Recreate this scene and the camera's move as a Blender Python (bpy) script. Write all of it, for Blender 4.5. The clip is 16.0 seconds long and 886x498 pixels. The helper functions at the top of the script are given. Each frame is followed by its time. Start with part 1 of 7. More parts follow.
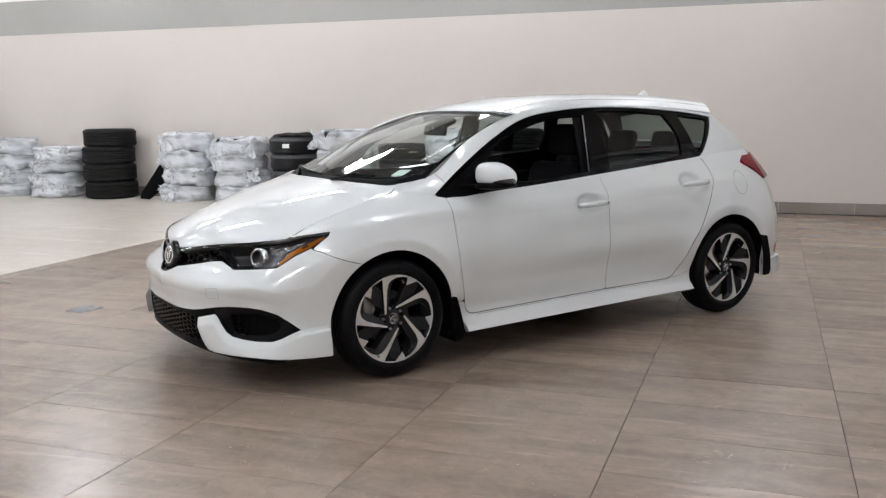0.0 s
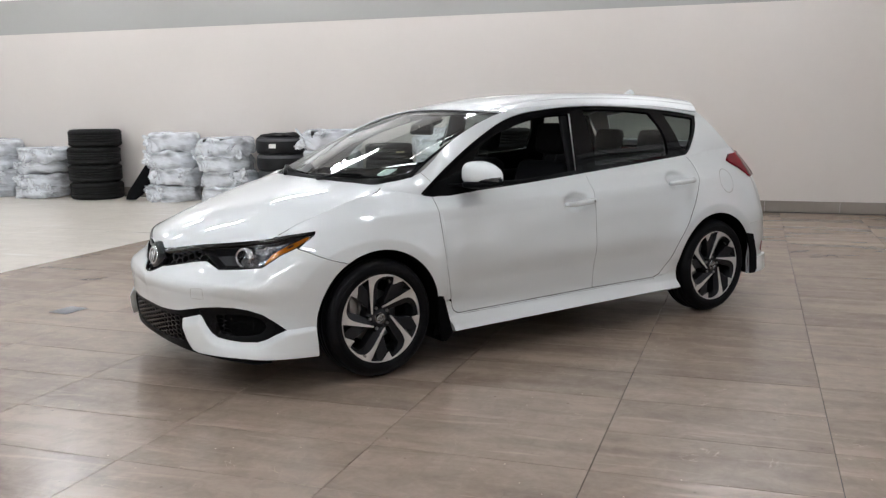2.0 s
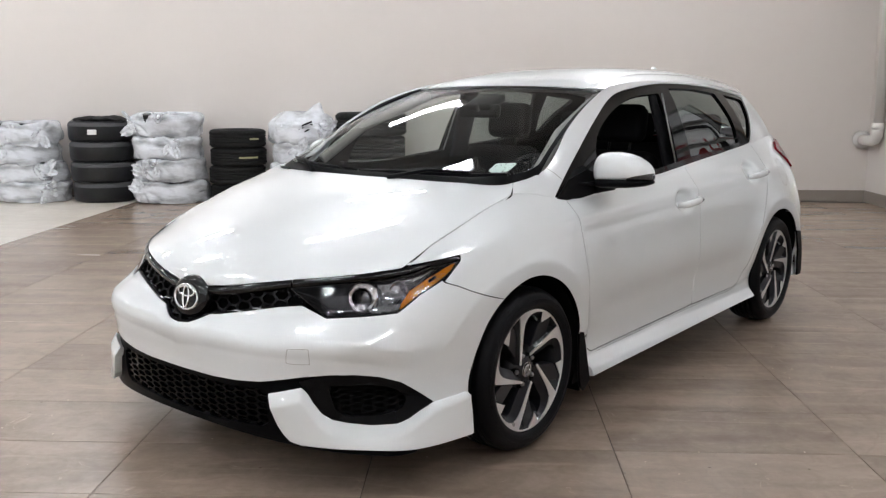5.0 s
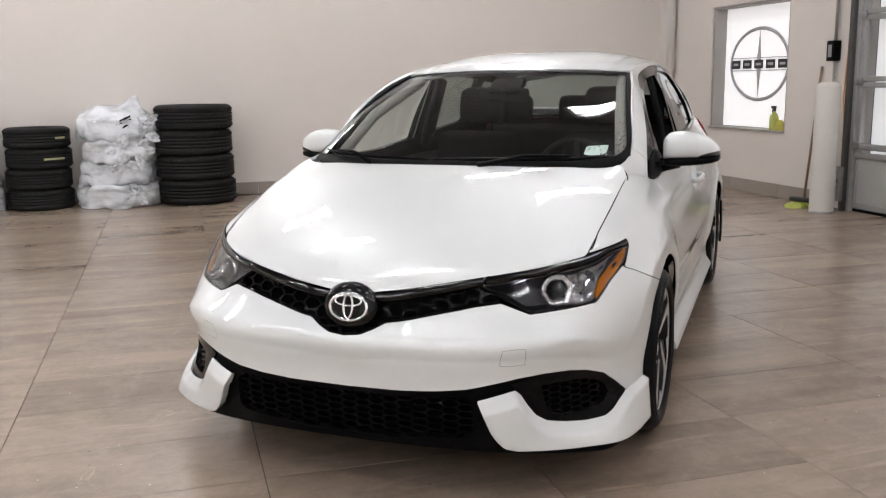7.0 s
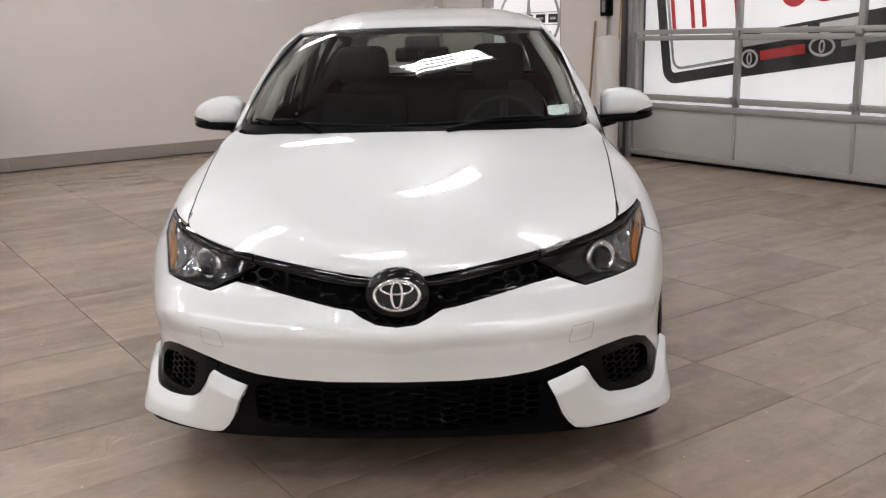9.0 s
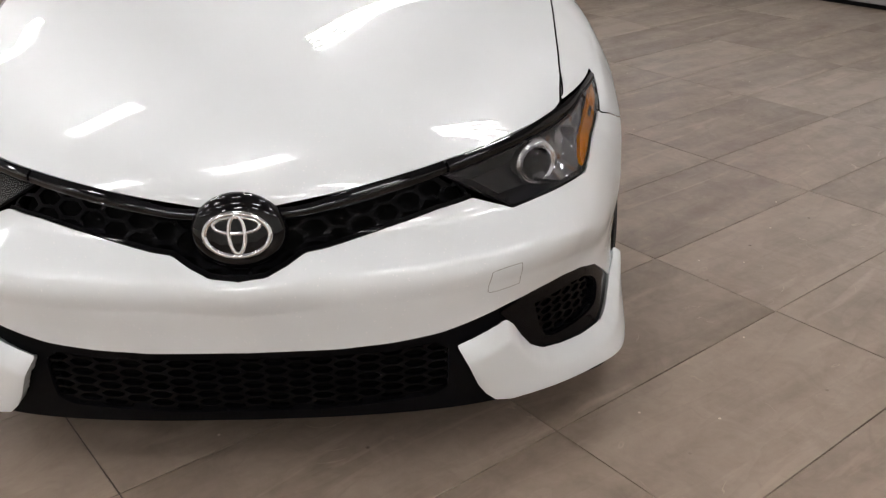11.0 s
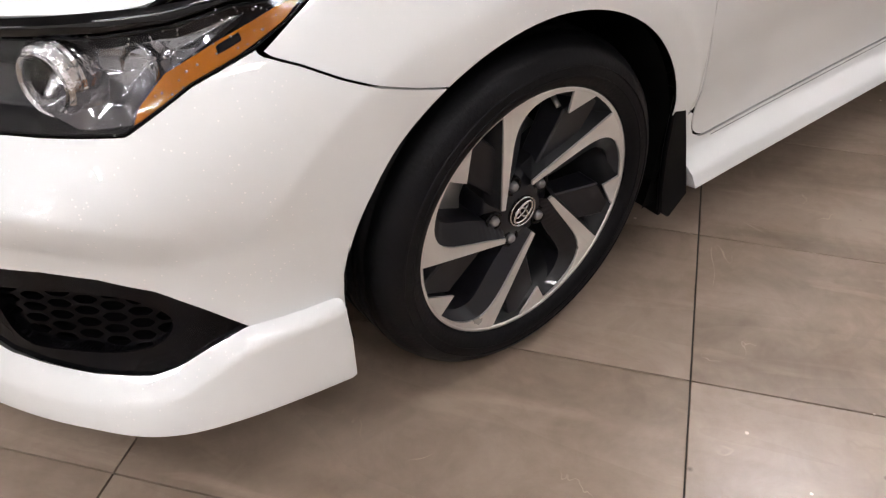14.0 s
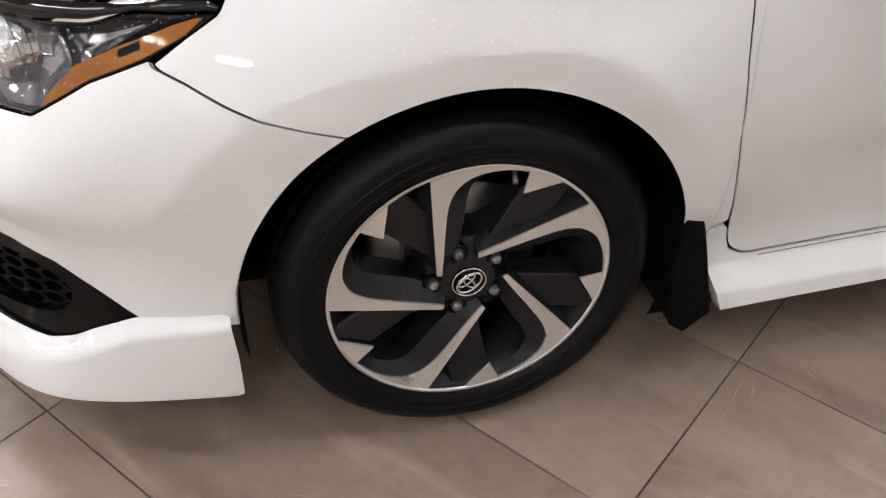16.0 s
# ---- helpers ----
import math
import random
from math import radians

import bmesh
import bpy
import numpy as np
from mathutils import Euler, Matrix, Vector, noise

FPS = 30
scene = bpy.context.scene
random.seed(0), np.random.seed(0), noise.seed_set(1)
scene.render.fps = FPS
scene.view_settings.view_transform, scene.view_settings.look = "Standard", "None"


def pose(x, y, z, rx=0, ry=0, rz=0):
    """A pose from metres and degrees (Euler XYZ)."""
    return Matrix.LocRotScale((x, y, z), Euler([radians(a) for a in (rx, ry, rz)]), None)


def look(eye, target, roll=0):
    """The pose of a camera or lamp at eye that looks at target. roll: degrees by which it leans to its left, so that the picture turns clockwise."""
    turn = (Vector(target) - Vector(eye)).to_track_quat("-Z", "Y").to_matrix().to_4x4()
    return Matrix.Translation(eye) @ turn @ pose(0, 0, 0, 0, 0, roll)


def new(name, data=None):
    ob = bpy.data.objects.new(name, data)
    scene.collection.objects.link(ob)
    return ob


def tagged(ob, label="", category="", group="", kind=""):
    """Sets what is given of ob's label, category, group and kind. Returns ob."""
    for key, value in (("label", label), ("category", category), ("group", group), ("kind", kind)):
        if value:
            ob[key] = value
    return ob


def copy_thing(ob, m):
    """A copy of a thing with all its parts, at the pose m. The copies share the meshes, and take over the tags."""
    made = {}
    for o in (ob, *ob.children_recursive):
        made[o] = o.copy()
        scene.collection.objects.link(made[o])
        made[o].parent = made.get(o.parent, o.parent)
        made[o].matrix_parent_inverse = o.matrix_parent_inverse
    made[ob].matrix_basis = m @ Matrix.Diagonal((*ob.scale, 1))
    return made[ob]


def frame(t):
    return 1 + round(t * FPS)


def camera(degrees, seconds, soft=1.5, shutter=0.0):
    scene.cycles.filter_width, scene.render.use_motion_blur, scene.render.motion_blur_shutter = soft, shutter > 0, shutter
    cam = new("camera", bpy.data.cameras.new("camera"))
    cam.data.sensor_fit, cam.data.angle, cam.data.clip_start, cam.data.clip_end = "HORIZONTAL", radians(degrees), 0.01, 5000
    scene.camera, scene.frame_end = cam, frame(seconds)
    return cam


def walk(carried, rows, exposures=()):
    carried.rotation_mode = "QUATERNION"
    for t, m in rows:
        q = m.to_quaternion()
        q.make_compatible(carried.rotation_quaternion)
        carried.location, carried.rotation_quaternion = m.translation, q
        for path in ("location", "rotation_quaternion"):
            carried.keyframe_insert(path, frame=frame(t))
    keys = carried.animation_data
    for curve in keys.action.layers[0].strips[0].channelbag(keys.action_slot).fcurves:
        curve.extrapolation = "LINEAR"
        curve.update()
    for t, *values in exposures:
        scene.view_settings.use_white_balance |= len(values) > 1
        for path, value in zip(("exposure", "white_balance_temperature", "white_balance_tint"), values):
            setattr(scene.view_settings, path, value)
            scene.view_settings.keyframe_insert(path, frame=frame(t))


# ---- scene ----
cam = camera(51.9, 16.0, soft=1.3)
PATH = [
    (0, (-2.335, -4.836, 1.389), (-1.247, -3.187, 1.082), -0.5),
    (0.5, (-2.299, -4.859, 1.375), (-1.223, -3.2, 1.075), -0.6),
    (1, (-2.296, -4.851, 1.382), (-1.221, -3.192, 1.079), -0.6),
    (1.5, (-2.319, -4.851, 1.376), (-1.24, -3.194, 1.076), -0.6),
    (2, (-2.32, -4.83, 1.382), (-1.21, -3.195, 1.075), -0.6),
    (2.5, (-2.313, -4.784, 1.401), (-1.201, -3.152, 1.084), -0.5),
    (3, (-2.231, -4.468, 1.405), (-1.102, -2.85, 1.073), -0.2),
    (3.5, (-2.231, -3.989, 1.356), (-1.044, -2.415, 1.024), 0.0),
    (4, (-2.264, -3.462, 1.358), (-1.01, -1.938, 1.035), 0.1),
    (4.5, (-2.498, -3.071, 1.352), (-1.089, -1.689, 1.027), 0.2),
    (5, (-2.764, -2.674, 1.332), (-1.234, -1.431, 0.994), 0.2),
    (5.2, (-2.846, -2.477, 1.324), (-1.279, -1.282, 0.982), 0.1),
    (7.3, (-3.492, -1.073, 1.316), (-1.614, -0.494, 0.944), -0.7),
    (7.5, (-3.544, -0.936, 1.33), (-1.644, -0.439, 0.949), -0.6),
    (8, (-3.573, -0.628, 1.318), (-1.636, -0.328, 0.919), -0.6),
    (8.2, (-3.529, -0.488, 1.319), (-1.58, -0.289, 0.915), -0.5),
    (10.3, (-3.017, -0.14, 1.388), (-1.094, -0.175, 0.839), -1.2),
    (10.5, (-2.895, -0.188, 1.377), (-1.003, -0.226, 0.73), -1.1),
    (11, (-2.51, -0.375, 1.363), (-0.712, -0.401, 0.488), -1.0),
    (11.5, (-2.233, -0.634, 1.319), (-0.481, -0.472, 0.367), -1.1),
    (12, (-2.017, -0.969, 1.297), (-0.324, -0.486, 0.347), -1.5),
    (12.5, (-1.697, -1.188, 1.264), (-0.149, -0.484, 0.21), -0.5),
    (13, (-1.433, -1.37, 1.249), (-0.037, -0.534, 0.086), -0.1),
    (13.5, (-1.203, -1.622, 1.269), (0.046, -0.654, 0.042), 0.5),
    (14, (-0.905, -1.729, 1.218), (0.085, -0.514, -0.025), 0.8),
    (14.5, (-0.612, -1.776, 1.25), (0.066, -0.372, -0.002), 1.1),
    (15, (-0.43, -1.864, 1.256), (0.038, -0.375, 0.006), 1.5),
    (15.5, (-0.37, -1.899, 1.256), (0.038, -0.394, 0.003), 1.7),
    (16, (-0.353, -1.886, 1.255), (0.074, -0.386, 0.003), 1.8),
]
EXPOSURE = [(0, 0.0, 6250, 10), (2.5, -0.02, 6200, 9), (5, 0.11, 6300, 10), (7.3, 0.06, 6600, 13), (7.6, 0.04, 6650, 14), (8, -0.08, 6650, 14), (10.5, -0.08, 6650, 12), (12.5, -0.04, 6650, 12), (13.5, 0.24, 6700, 14), (14.2, 0.57, 6700, 15), (16, 0.53, 6650, 15)]
walk(cam, [(t, look(eye, target, roll)) for t, eye, target, roll in PATH], EXPOSURE)

# ---- light of the hall: tube fixtures (built below) in a closed room, only a faint world ----
world = bpy.data.worlds.new("hall_world")
scene.world = world
world.use_nodes = True
world.node_tree.nodes["Background"].inputs[0].default_value = (0.8, 0.85, 1.0, 1)
world.node_tree.nodes["Background"].inputs[1].default_value = 0.05
TUBE_STRENGTH = 66.0
TURN = -52.95
WALL_V, WALL_U, CEILING = 7.75, 5.35, 5.2
LIGHT_EDGE = -3.70


def room(u, v, z=0.0, turn=0.0):
    """A pose in the room's own axes: u along the far wall, v towards it."""
    return pose(0, 0, 0, 0, 0, TURN) @ pose(u, v, z, 0, 0, turn)


# ---- materials ----
def nodes_of(name):
    m = bpy.data.materials.new(name)
    m.use_nodes = True
    return m, m.node_tree.nodes, m.node_tree.links, m.node_tree.nodes["Principled BSDF"]


def plain(name, col, rough=0.5, metal=0.0, coat=0.0, vary=0.06, scale=6.0, bump=0.0, bump_scale=80.0, spec=0.5):
    """A surface with a two-scale colour change, uneven gloss and fine relief."""
    m, n, l, b = nodes_of(name)
    tc = n.new("ShaderNodeTexCoord")
    n1 = n.new("ShaderNodeTexNoise"); n1.inputs["Scale"].default_value = scale; n1.inputs["Detail"].default_value = 6
    n2 = n.new("ShaderNodeTexNoise"); n2.inputs["Scale"].default_value = scale * 14; n2.inputs["Detail"].default_value = 3
    l.new(tc.outputs["Object"], n1.inputs["Vector"]); l.new(tc.outputs["Object"], n2.inputs["Vector"])
    add = n.new("ShaderNodeMath"); add.operation = "MULTIPLY_ADD"
    l.new(n2.outputs["Fac"], add.inputs[0]); add.inputs[1].default_value = 0.35; l.new(n1.outputs["Fac"], add.inputs[2])
    ramp = n.new("ShaderNodeMapRange")
    l.new(add.outputs[0], ramp.inputs["Value"]); ramp.inputs["From Min"].default_value = 0.35; ramp.inputs["From Max"].default_value = 1.0
    ramp.inputs["To Min"].default_value = 1 - vary; ramp.inputs["To Max"].default_value = 1 + vary
    mul = n.new("ShaderNodeMix"); mul.data_type = "RGBA"; mul.blend_type = "MULTIPLY"; mul.inputs["Factor"].default_value = 1
    mul.inputs["A"].default_value = (*col, 1); l.new(ramp.outputs[0], mul.inputs["B"])
    l.new(mul.outputs["Result"], b.inputs["Base Color"])
    rr = n.new("ShaderNodeMapRange"); l.new(n1.outputs["Fac"], rr.inputs["Value"])
    rr.inputs["To Min"].default_value = max(rough * 0.75, 0.0); rr.inputs["To Max"].default_value = min(rough * 1.25, 1.0)
    l.new(rr.outputs[0], b.inputs["Roughness"])
    b.inputs["Metallic"].default_value = metal
    b.inputs["Coat Weight"].default_value = coat; b.inputs["Coat Roughness"].default_value = 0.03
    b.inputs["Specular IOR Level"].default_value = spec
    if bump:
        nb = n.new("ShaderNodeTexNoise"); nb.inputs["Scale"].default_value = bump_scale; nb.inputs["Detail"].default_value = 4
        l.new(tc.outputs["Object"], nb.inputs["Vector"])
        bp = n.new("ShaderNodeBump"); bp.inputs["Strength"].default_value = bump; bp.inputs["Distance"].default_value = 0.01
        l.new(nb.outputs["Fac"], bp.inputs["Height"]); l.new(bp.outputs[0], b.inputs["Normal"])
    return m


def glass(name, tint, rough=0.0, gloss=0.9, base=0.05):
    """A thin pane: tinted see-through with a Fresnel gloss."""
    m, n, l, b = nodes_of(name)
    n.remove(b)
    out = n["Material Output"]
    tr = n.new("ShaderNodeBsdfTransparent"); tr.inputs[0].default_value = (*tint, 1)
    gl = n.new("ShaderNodeBsdfGlossy"); gl.inputs["Color"].default_value = (gloss, gloss, gloss, 1); gl.inputs["Roughness"].default_value = rough
    lw = n.new("ShaderNodeLayerWeight"); lw.inputs["Blend"].default_value = 0.5
    pw = n.new("ShaderNodeMath"); pw.operation = "POWER"; l.new(lw.outputs["Facing"], pw.inputs[0]); pw.inputs[1].default_value = 4.0
    fr = n.new("ShaderNodeMath"); fr.operation = "MULTIPLY_ADD"; l.new(pw.outputs[0], fr.inputs[0]); fr.inputs[1].default_value = 0.92; fr.inputs[2].default_value = base
    mx = n.new("ShaderNodeMixShader")
    l.new(fr.outputs[0], mx.inputs[0]); l.new(tr.outputs[0], mx.inputs[1]); l.new(gl.outputs[0], mx.inputs[2])
    l.new(mx.outputs[0], out.inputs["Surface"])
    return m


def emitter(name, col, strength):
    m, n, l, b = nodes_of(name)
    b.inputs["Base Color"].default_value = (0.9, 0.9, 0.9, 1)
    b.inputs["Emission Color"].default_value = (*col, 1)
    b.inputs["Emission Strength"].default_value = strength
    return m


def paint_material():
    """Pearl white paint under clear coat, with drops and dust left on it."""
    m, n, l, b = nodes_of("pearl_paint")
    tc = n.new("ShaderNodeTexCoord")
    big = n.new("ShaderNodeTexNoise"); big.inputs["Scale"].default_value = 2.5; big.inputs["Detail"].default_value = 5
    l.new(tc.outputs["Object"], big.inputs["Vector"])
    cr = n.new("ShaderNodeMix"); cr.data_type = "RGBA"
    cr.inputs["A"].default_value = (0.79, 0.82, 0.825, 1); cr.inputs["B"].default_value = (0.83, 0.86, 0.87, 1)
    l.new(big.outputs["Fac"], cr.inputs["Factor"])
    # drops: small voronoi cells, few of them
    vo = n.new("ShaderNodeTexVoronoi"); vo.inputs["Scale"].default_value = 150; l.new(tc.outputs["Object"], vo.inputs["Vector"])
    sep = n.new("ShaderNodeSeparateColor"); l.new(vo.outputs["Color"], sep.inputs[0])
    few = n.new("ShaderNodeMath"); few.operation = "GREATER_THAN"; few.inputs[1].default_value = 0.83; l.new(sep.outputs[0], few.inputs[0])
    dot = n.new("ShaderNodeMapRange"); l.new(vo.outputs["Distance"], dot.inputs["Value"])
    dot.inputs["From Min"].default_value = 0.15; dot.inputs["From Max"].default_value = 0.27; dot.inputs["To Min"].default_value = 1; dot.inputs["To Max"].default_value = 0
    drop = n.new("ShaderNodeMath"); drop.operation = "MULTIPLY"; l.new(dot.outputs[0], drop.inputs[0]); l.new(few.outputs[0], drop.inputs[1])
    wet = n.new("ShaderNodeMath"); wet.operation = "MULTIPLY"; l.new(drop.outputs[0], wet.inputs[0])
    zone = n.new("ShaderNodeMapRange"); l.new(big.outputs["Fac"], zone.inputs["Value"]); zone.inputs["From Min"].default_value = 0.42; zone.inputs["From Max"].default_value = 0.56
    l.new(zone.outputs[0], wet.inputs[1])
    dust = n.new("ShaderNodeMix"); dust.data_type = "RGBA"; l.new(wet.outputs[0], dust.inputs["Factor"])
    l.new(cr.outputs["Result"], dust.inputs["A"]); dust.inputs["B"].default_value = (1.0, 1.0, 1.0, 1)
    l.new(dust.outputs["Result"], b.inputs["Base Color"])
    bp = n.new("ShaderNodeBump"); bp.inputs["Strength"].default_value = 0.9; bp.inputs["Distance"].default_value = 0.004
    l.new(wet.outputs[0], bp.inputs["Height"]); l.new(bp.outputs[0], b.inputs["Coat Normal"])
    # pearl flakes under the coat: a wide soft gloss with fine sparkle
    fl = n.new("ShaderNodeTexVoronoi"); fl.inputs["Scale"].default_value = 900; l.new(tc.outputs["Object"], fl.inputs["Vector"])
    fb = n.new("ShaderNodeBump"); fb.inputs["Strength"].default_value = 0.10; fb.inputs["Distance"].default_value = 0.001
    l.new(fl.outputs["Distance"], fb.inputs["Height"]); l.new(fb.outputs[0], b.inputs["Normal"])
    b.inputs["Roughness"].default_value = 0.38
    b.inputs["Metallic"].default_value = 0.12
    b.inputs["Specular IOR Level"].default_value = 0.45
    b.inputs["Coat Weight"].default_value = 1.0
    b.inputs["Coat Roughness"].default_value = 0.012
    b.inputs["Coat IOR"].default_value = 1.7
    return m


def stone_tile(name, dark, light, rough, object_random=True):
    """Porcelain tile with drifting bands along its length, specks and scuffs."""
    m, n, l, b = nodes_of(name)
    tc = n.new("ShaderNodeTexCoord")
    src = tc.outputs["Object"]
    if object_random:
        oi = n.new("ShaderNodeObjectInfo"); rnd = oi.outputs["Random"]
    else:
        ge = n.new("ShaderNodeNewGeometry"); rnd = ge.outputs["Random Per Island"]
    sh = n.new("ShaderNodeCombineXYZ")
    k = n.new("ShaderNodeMath"); k.operation = "MULTIPLY"; l.new(rnd, k.inputs[0]); k.inputs[1].default_value = 37.0
    for i in range(3):
        l.new(k.outputs[0], sh.inputs[i])
    va = n.new("ShaderNodeVectorMath"); va.operation = "ADD"; l.new(src, va.inputs[0]); l.new(sh.outputs[0], va.inputs[1])
    mp = n.new("ShaderNodeMapping"); mp.inputs["Scale"].default_value = (0.55, 3.2, 2); mp.inputs["Rotation"].default_value = (0, 0, 0.22)
    l.new(va.outputs[0], mp.inputs["Vector"])
    w = n.new("ShaderNodeTexNoise"); w.inputs["Scale"].default_value = 1.4; w.inputs["Detail"].default_value = 4; w.inputs["Distortion"].default_value = 0.7; w.inputs["Roughness"].default_value = 0.42
    l.new(mp.outputs[0], w.inputs["Vector"])
    f = n.new("ShaderNodeTexNoise"); f.inputs["Scale"].default_value = 38; f.inputs["Detail"].default_value = 7; l.new(va.outputs[0], f.inputs["Vector"])
    mixf = n.new("ShaderNodeMath"); mixf.operation = "MULTIPLY_ADD"; l.new(f.outputs["Fac"], mixf.inputs[0]); mixf.inputs[1].default_value = 0.24; l.new(w.outputs["Fac"], mixf.inputs[2])
    mf = n.new("ShaderNodeMapping"); mf.inputs["Scale"].default_value = (1.1, 8, 2); mf.inputs["Rotation"].default_value = (0, 0, 0.12); l.new(va.outputs[0], mf.inputs["Vector"])
    st = n.new("ShaderNodeTexNoise"); st.inputs["Scale"].default_value = 1.5; st.inputs["Detail"].default_value = 5; st.inputs["Roughness"].default_value = 0.6; st.inputs["Distortion"].default_value = 0.5; l.new(mf.outputs[0], st.inputs["Vector"])
    mst = n.new("ShaderNodeMath"); mst.operation = "MULTIPLY_ADD"; l.new(st.outputs["Fac"], mst.inputs[0]); mst.inputs[1].default_value = 0.10; l.new(mixf.outputs[0], mst.inputs[2]); mixf = mst
    # split layers of the stone: bands that end in a sharp edge on one side
    la = n.new("ShaderNodeMath"); la.operation = "MULTIPLY"; l.new(w.outputs["Fac"], la.inputs[0]); la.inputs[1].default_value = 7.0
    lb = n.new("ShaderNodeMath"); lb.operation = "FRACT"; l.new(la.outputs[0], lb.inputs[0])
    lc = n.new("ShaderNodeMath"); lc.operation = "MULTIPLY_ADD"; l.new(lb.outputs[0], lc.inputs[0]); lc.inputs[1].default_value = 0.075; l.new(mixf.outputs[0], lc.inputs[2]); mixf = lc
    per = n.new("ShaderNodeMath"); per.operation = "MULTIPLY_ADD"; l.new(rnd, per.inputs[0]); per.inputs[1].default_value = 0.28; l.new(mixf.outputs[0], per.inputs[2])
    mo = n.new("ShaderNodeTexNoise"); mo.inputs["Scale"].default_value = 7.0; mo.inputs["Detail"].default_value = 8; mo.inputs["Roughness"].default_value = 0.68; mo.inputs["Distortion"].default_value = 0.6
    l.new(va.outputs[0], mo.inputs["Vector"])
    mo2 = n.new("ShaderNodeMath"); mo2.operation = "MULTIPLY_ADD"; l.new(mo.outputs["Fac"], mo2.inputs[0]); mo2.inputs[1].default_value = 0.90; mo2.inputs[2].default_value = -0.49
    per2 = n.new("ShaderNodeMath"); per2.operation = "ADD"; l.new(per.outputs[0], per2.inputs[0]); l.new(mo2.outputs[0], per2.inputs[1]); per = per2
    mr = n.new("ShaderNodeMapRange"); l.new(per.outputs[0], mr.inputs["Value"]); mr.inputs["From Min"].default_value = 0.42; mr.inputs["From Max"].default_value = 1.06
    col = n.new("ShaderNodeMix"); col.data_type = "RGBA"; l.new(mr.outputs[0], col.inputs["Factor"])
    col.inputs["A"].default_value = (*dark, 1); col.inputs["B"].default_value = (*light, 1)
    # pale veins and scuffs
    v = n.new("ShaderNodeTexNoise"); v.inputs["Scale"].default_value = 2.2; v.inputs["Detail"].default_value = 5; v.inputs["Distortion"].default_value = 1.6
    l.new(mp.outputs[0], v.inputs["Vector"])
    vr = n.new("ShaderNodeMapRange"); l.new(v.outputs["Fac"], vr.inputs["Value"]); vr.inputs["From Min"].default_value = 0.60; vr.inputs["From Max"].default_value = 0.74; vr.inputs["To Max"].default_value = 0.32
    c2 = n.new("ShaderNodeMix"); c2.data_type = "RGBA"; l.new(vr.outputs[0], c2.inputs["Factor"]); l.new(col.outputs["Result"], c2.inputs["A"])
    c2.inputs["B"].default_value = (min(light[0] * 1.5, 0.9), min(light[1] * 1.5, 0.9), min(light[2] * 1.5, 0.9), 1)
    # thin scuffs and grit left on the glaze
    sc = n.new("ShaderNodeTexNoise"); sc.inputs["Scale"].default_value = 2.6; sc.inputs["Detail"].default_value = 4; sc.inputs["Distortion"].default_value = 1.3; l.new(va.outputs[0], sc.inputs["Vector"])
    s1 = n.new("ShaderNodeMath"); s1.operation = "SUBTRACT"; l.new(sc.outputs["Fac"], s1.inputs[0]); s1.inputs[1].default_value = 0.56
    s2 = n.new("ShaderNodeMath"); s2.operation = "ABSOLUTE"; l.new(s1.outputs[0], s2.inputs[0])
    s3 = n.new("ShaderNodeMapRange"); l.new(s2.outputs[0], s3.inputs["Value"]); s3.inputs["From Max"].default_value = 0.006; s3.inputs["To Min"].default_value = 0.34; s3.inputs["To Max"].default_value = 0.0
    s4 = n.new("ShaderNodeTexNoise"); s4.inputs["Scale"].default_value = 9.0; s4.inputs["Detail"].default_value = 3; l.new(va.outputs[0], s4.inputs["Vector"])
    s5 = n.new("ShaderNodeMapRange"); l.new(s4.outputs["Fac"], s5.inputs["Value"]); s5.inputs["From Min"].default_value = 0.575; s5.inputs["From Max"].default_value = 0.66
    sr = n.new("ShaderNodeMath"); sr.operation = "MULTIPLY"; l.new(s3.outputs[0], sr.inputs[0]); l.new(s5.outputs[0], sr.inputs[1])
    c3 = n.new("ShaderNodeMix"); c3.data_type = "RGBA"; l.new(sr.outputs[0], c3.inputs["Factor"]); l.new(c2.outputs["Result"], c3.inputs["A"])
    c3.inputs["B"].default_value = (min(light[0] * 1.7, 0.9), min(light[1] * 1.7, 0.9), min(light[2] * 1.7, 0.9), 1)
    # thin dark veins and smeared dirt
    dn = n.new("ShaderNodeTexNoise"); dn.inputs["Scale"].default_value = 1.3; dn.inputs["Detail"].default_value = 7; dn.inputs["Distortion"].default_value = 1.1; l.new(va.outputs[0], dn.inputs["Vector"])
    d1 = n.new("ShaderNodeMath"); d1.operation = "SUBTRACT"; l.new(dn.outputs["Fac"], d1.inputs[0]); d1.inputs[1].default_value = 0.5
    d2 = n.new("ShaderNodeMath"); d2.operation = "ABSOLUTE"; l.new(d1.outputs[0], d2.inputs[0])
    d3 = n.new("ShaderNodeMapRange"); l.new(d2.outputs[0], d3.inputs["Value"]); d3.inputs["From Max"].default_value = 0.014; d3.inputs["To Min"].default_value = 0.16; d3.inputs["To Max"].default_value = 0.0
    d4 = n.new("ShaderNodeMapRange"); l.new(mo.outputs["Fac"], d4.inputs["Value"]); d4.inputs["From Min"].default_value = 0.46; d4.inputs["From Max"].default_value = 0.60
    d5 = n.new("ShaderNodeMath"); d5.operation = "MULTIPLY"; l.new(d3.outputs[0], d5.inputs[0]); l.new(d4.outputs[0], d5.inputs[1])
    c4 = n.new("ShaderNodeMix"); c4.data_type = "RGBA"; l.new(d5.outputs[0], c4.inputs["Factor"]); l.new(c3.outputs["Result"], c4.inputs["A"])
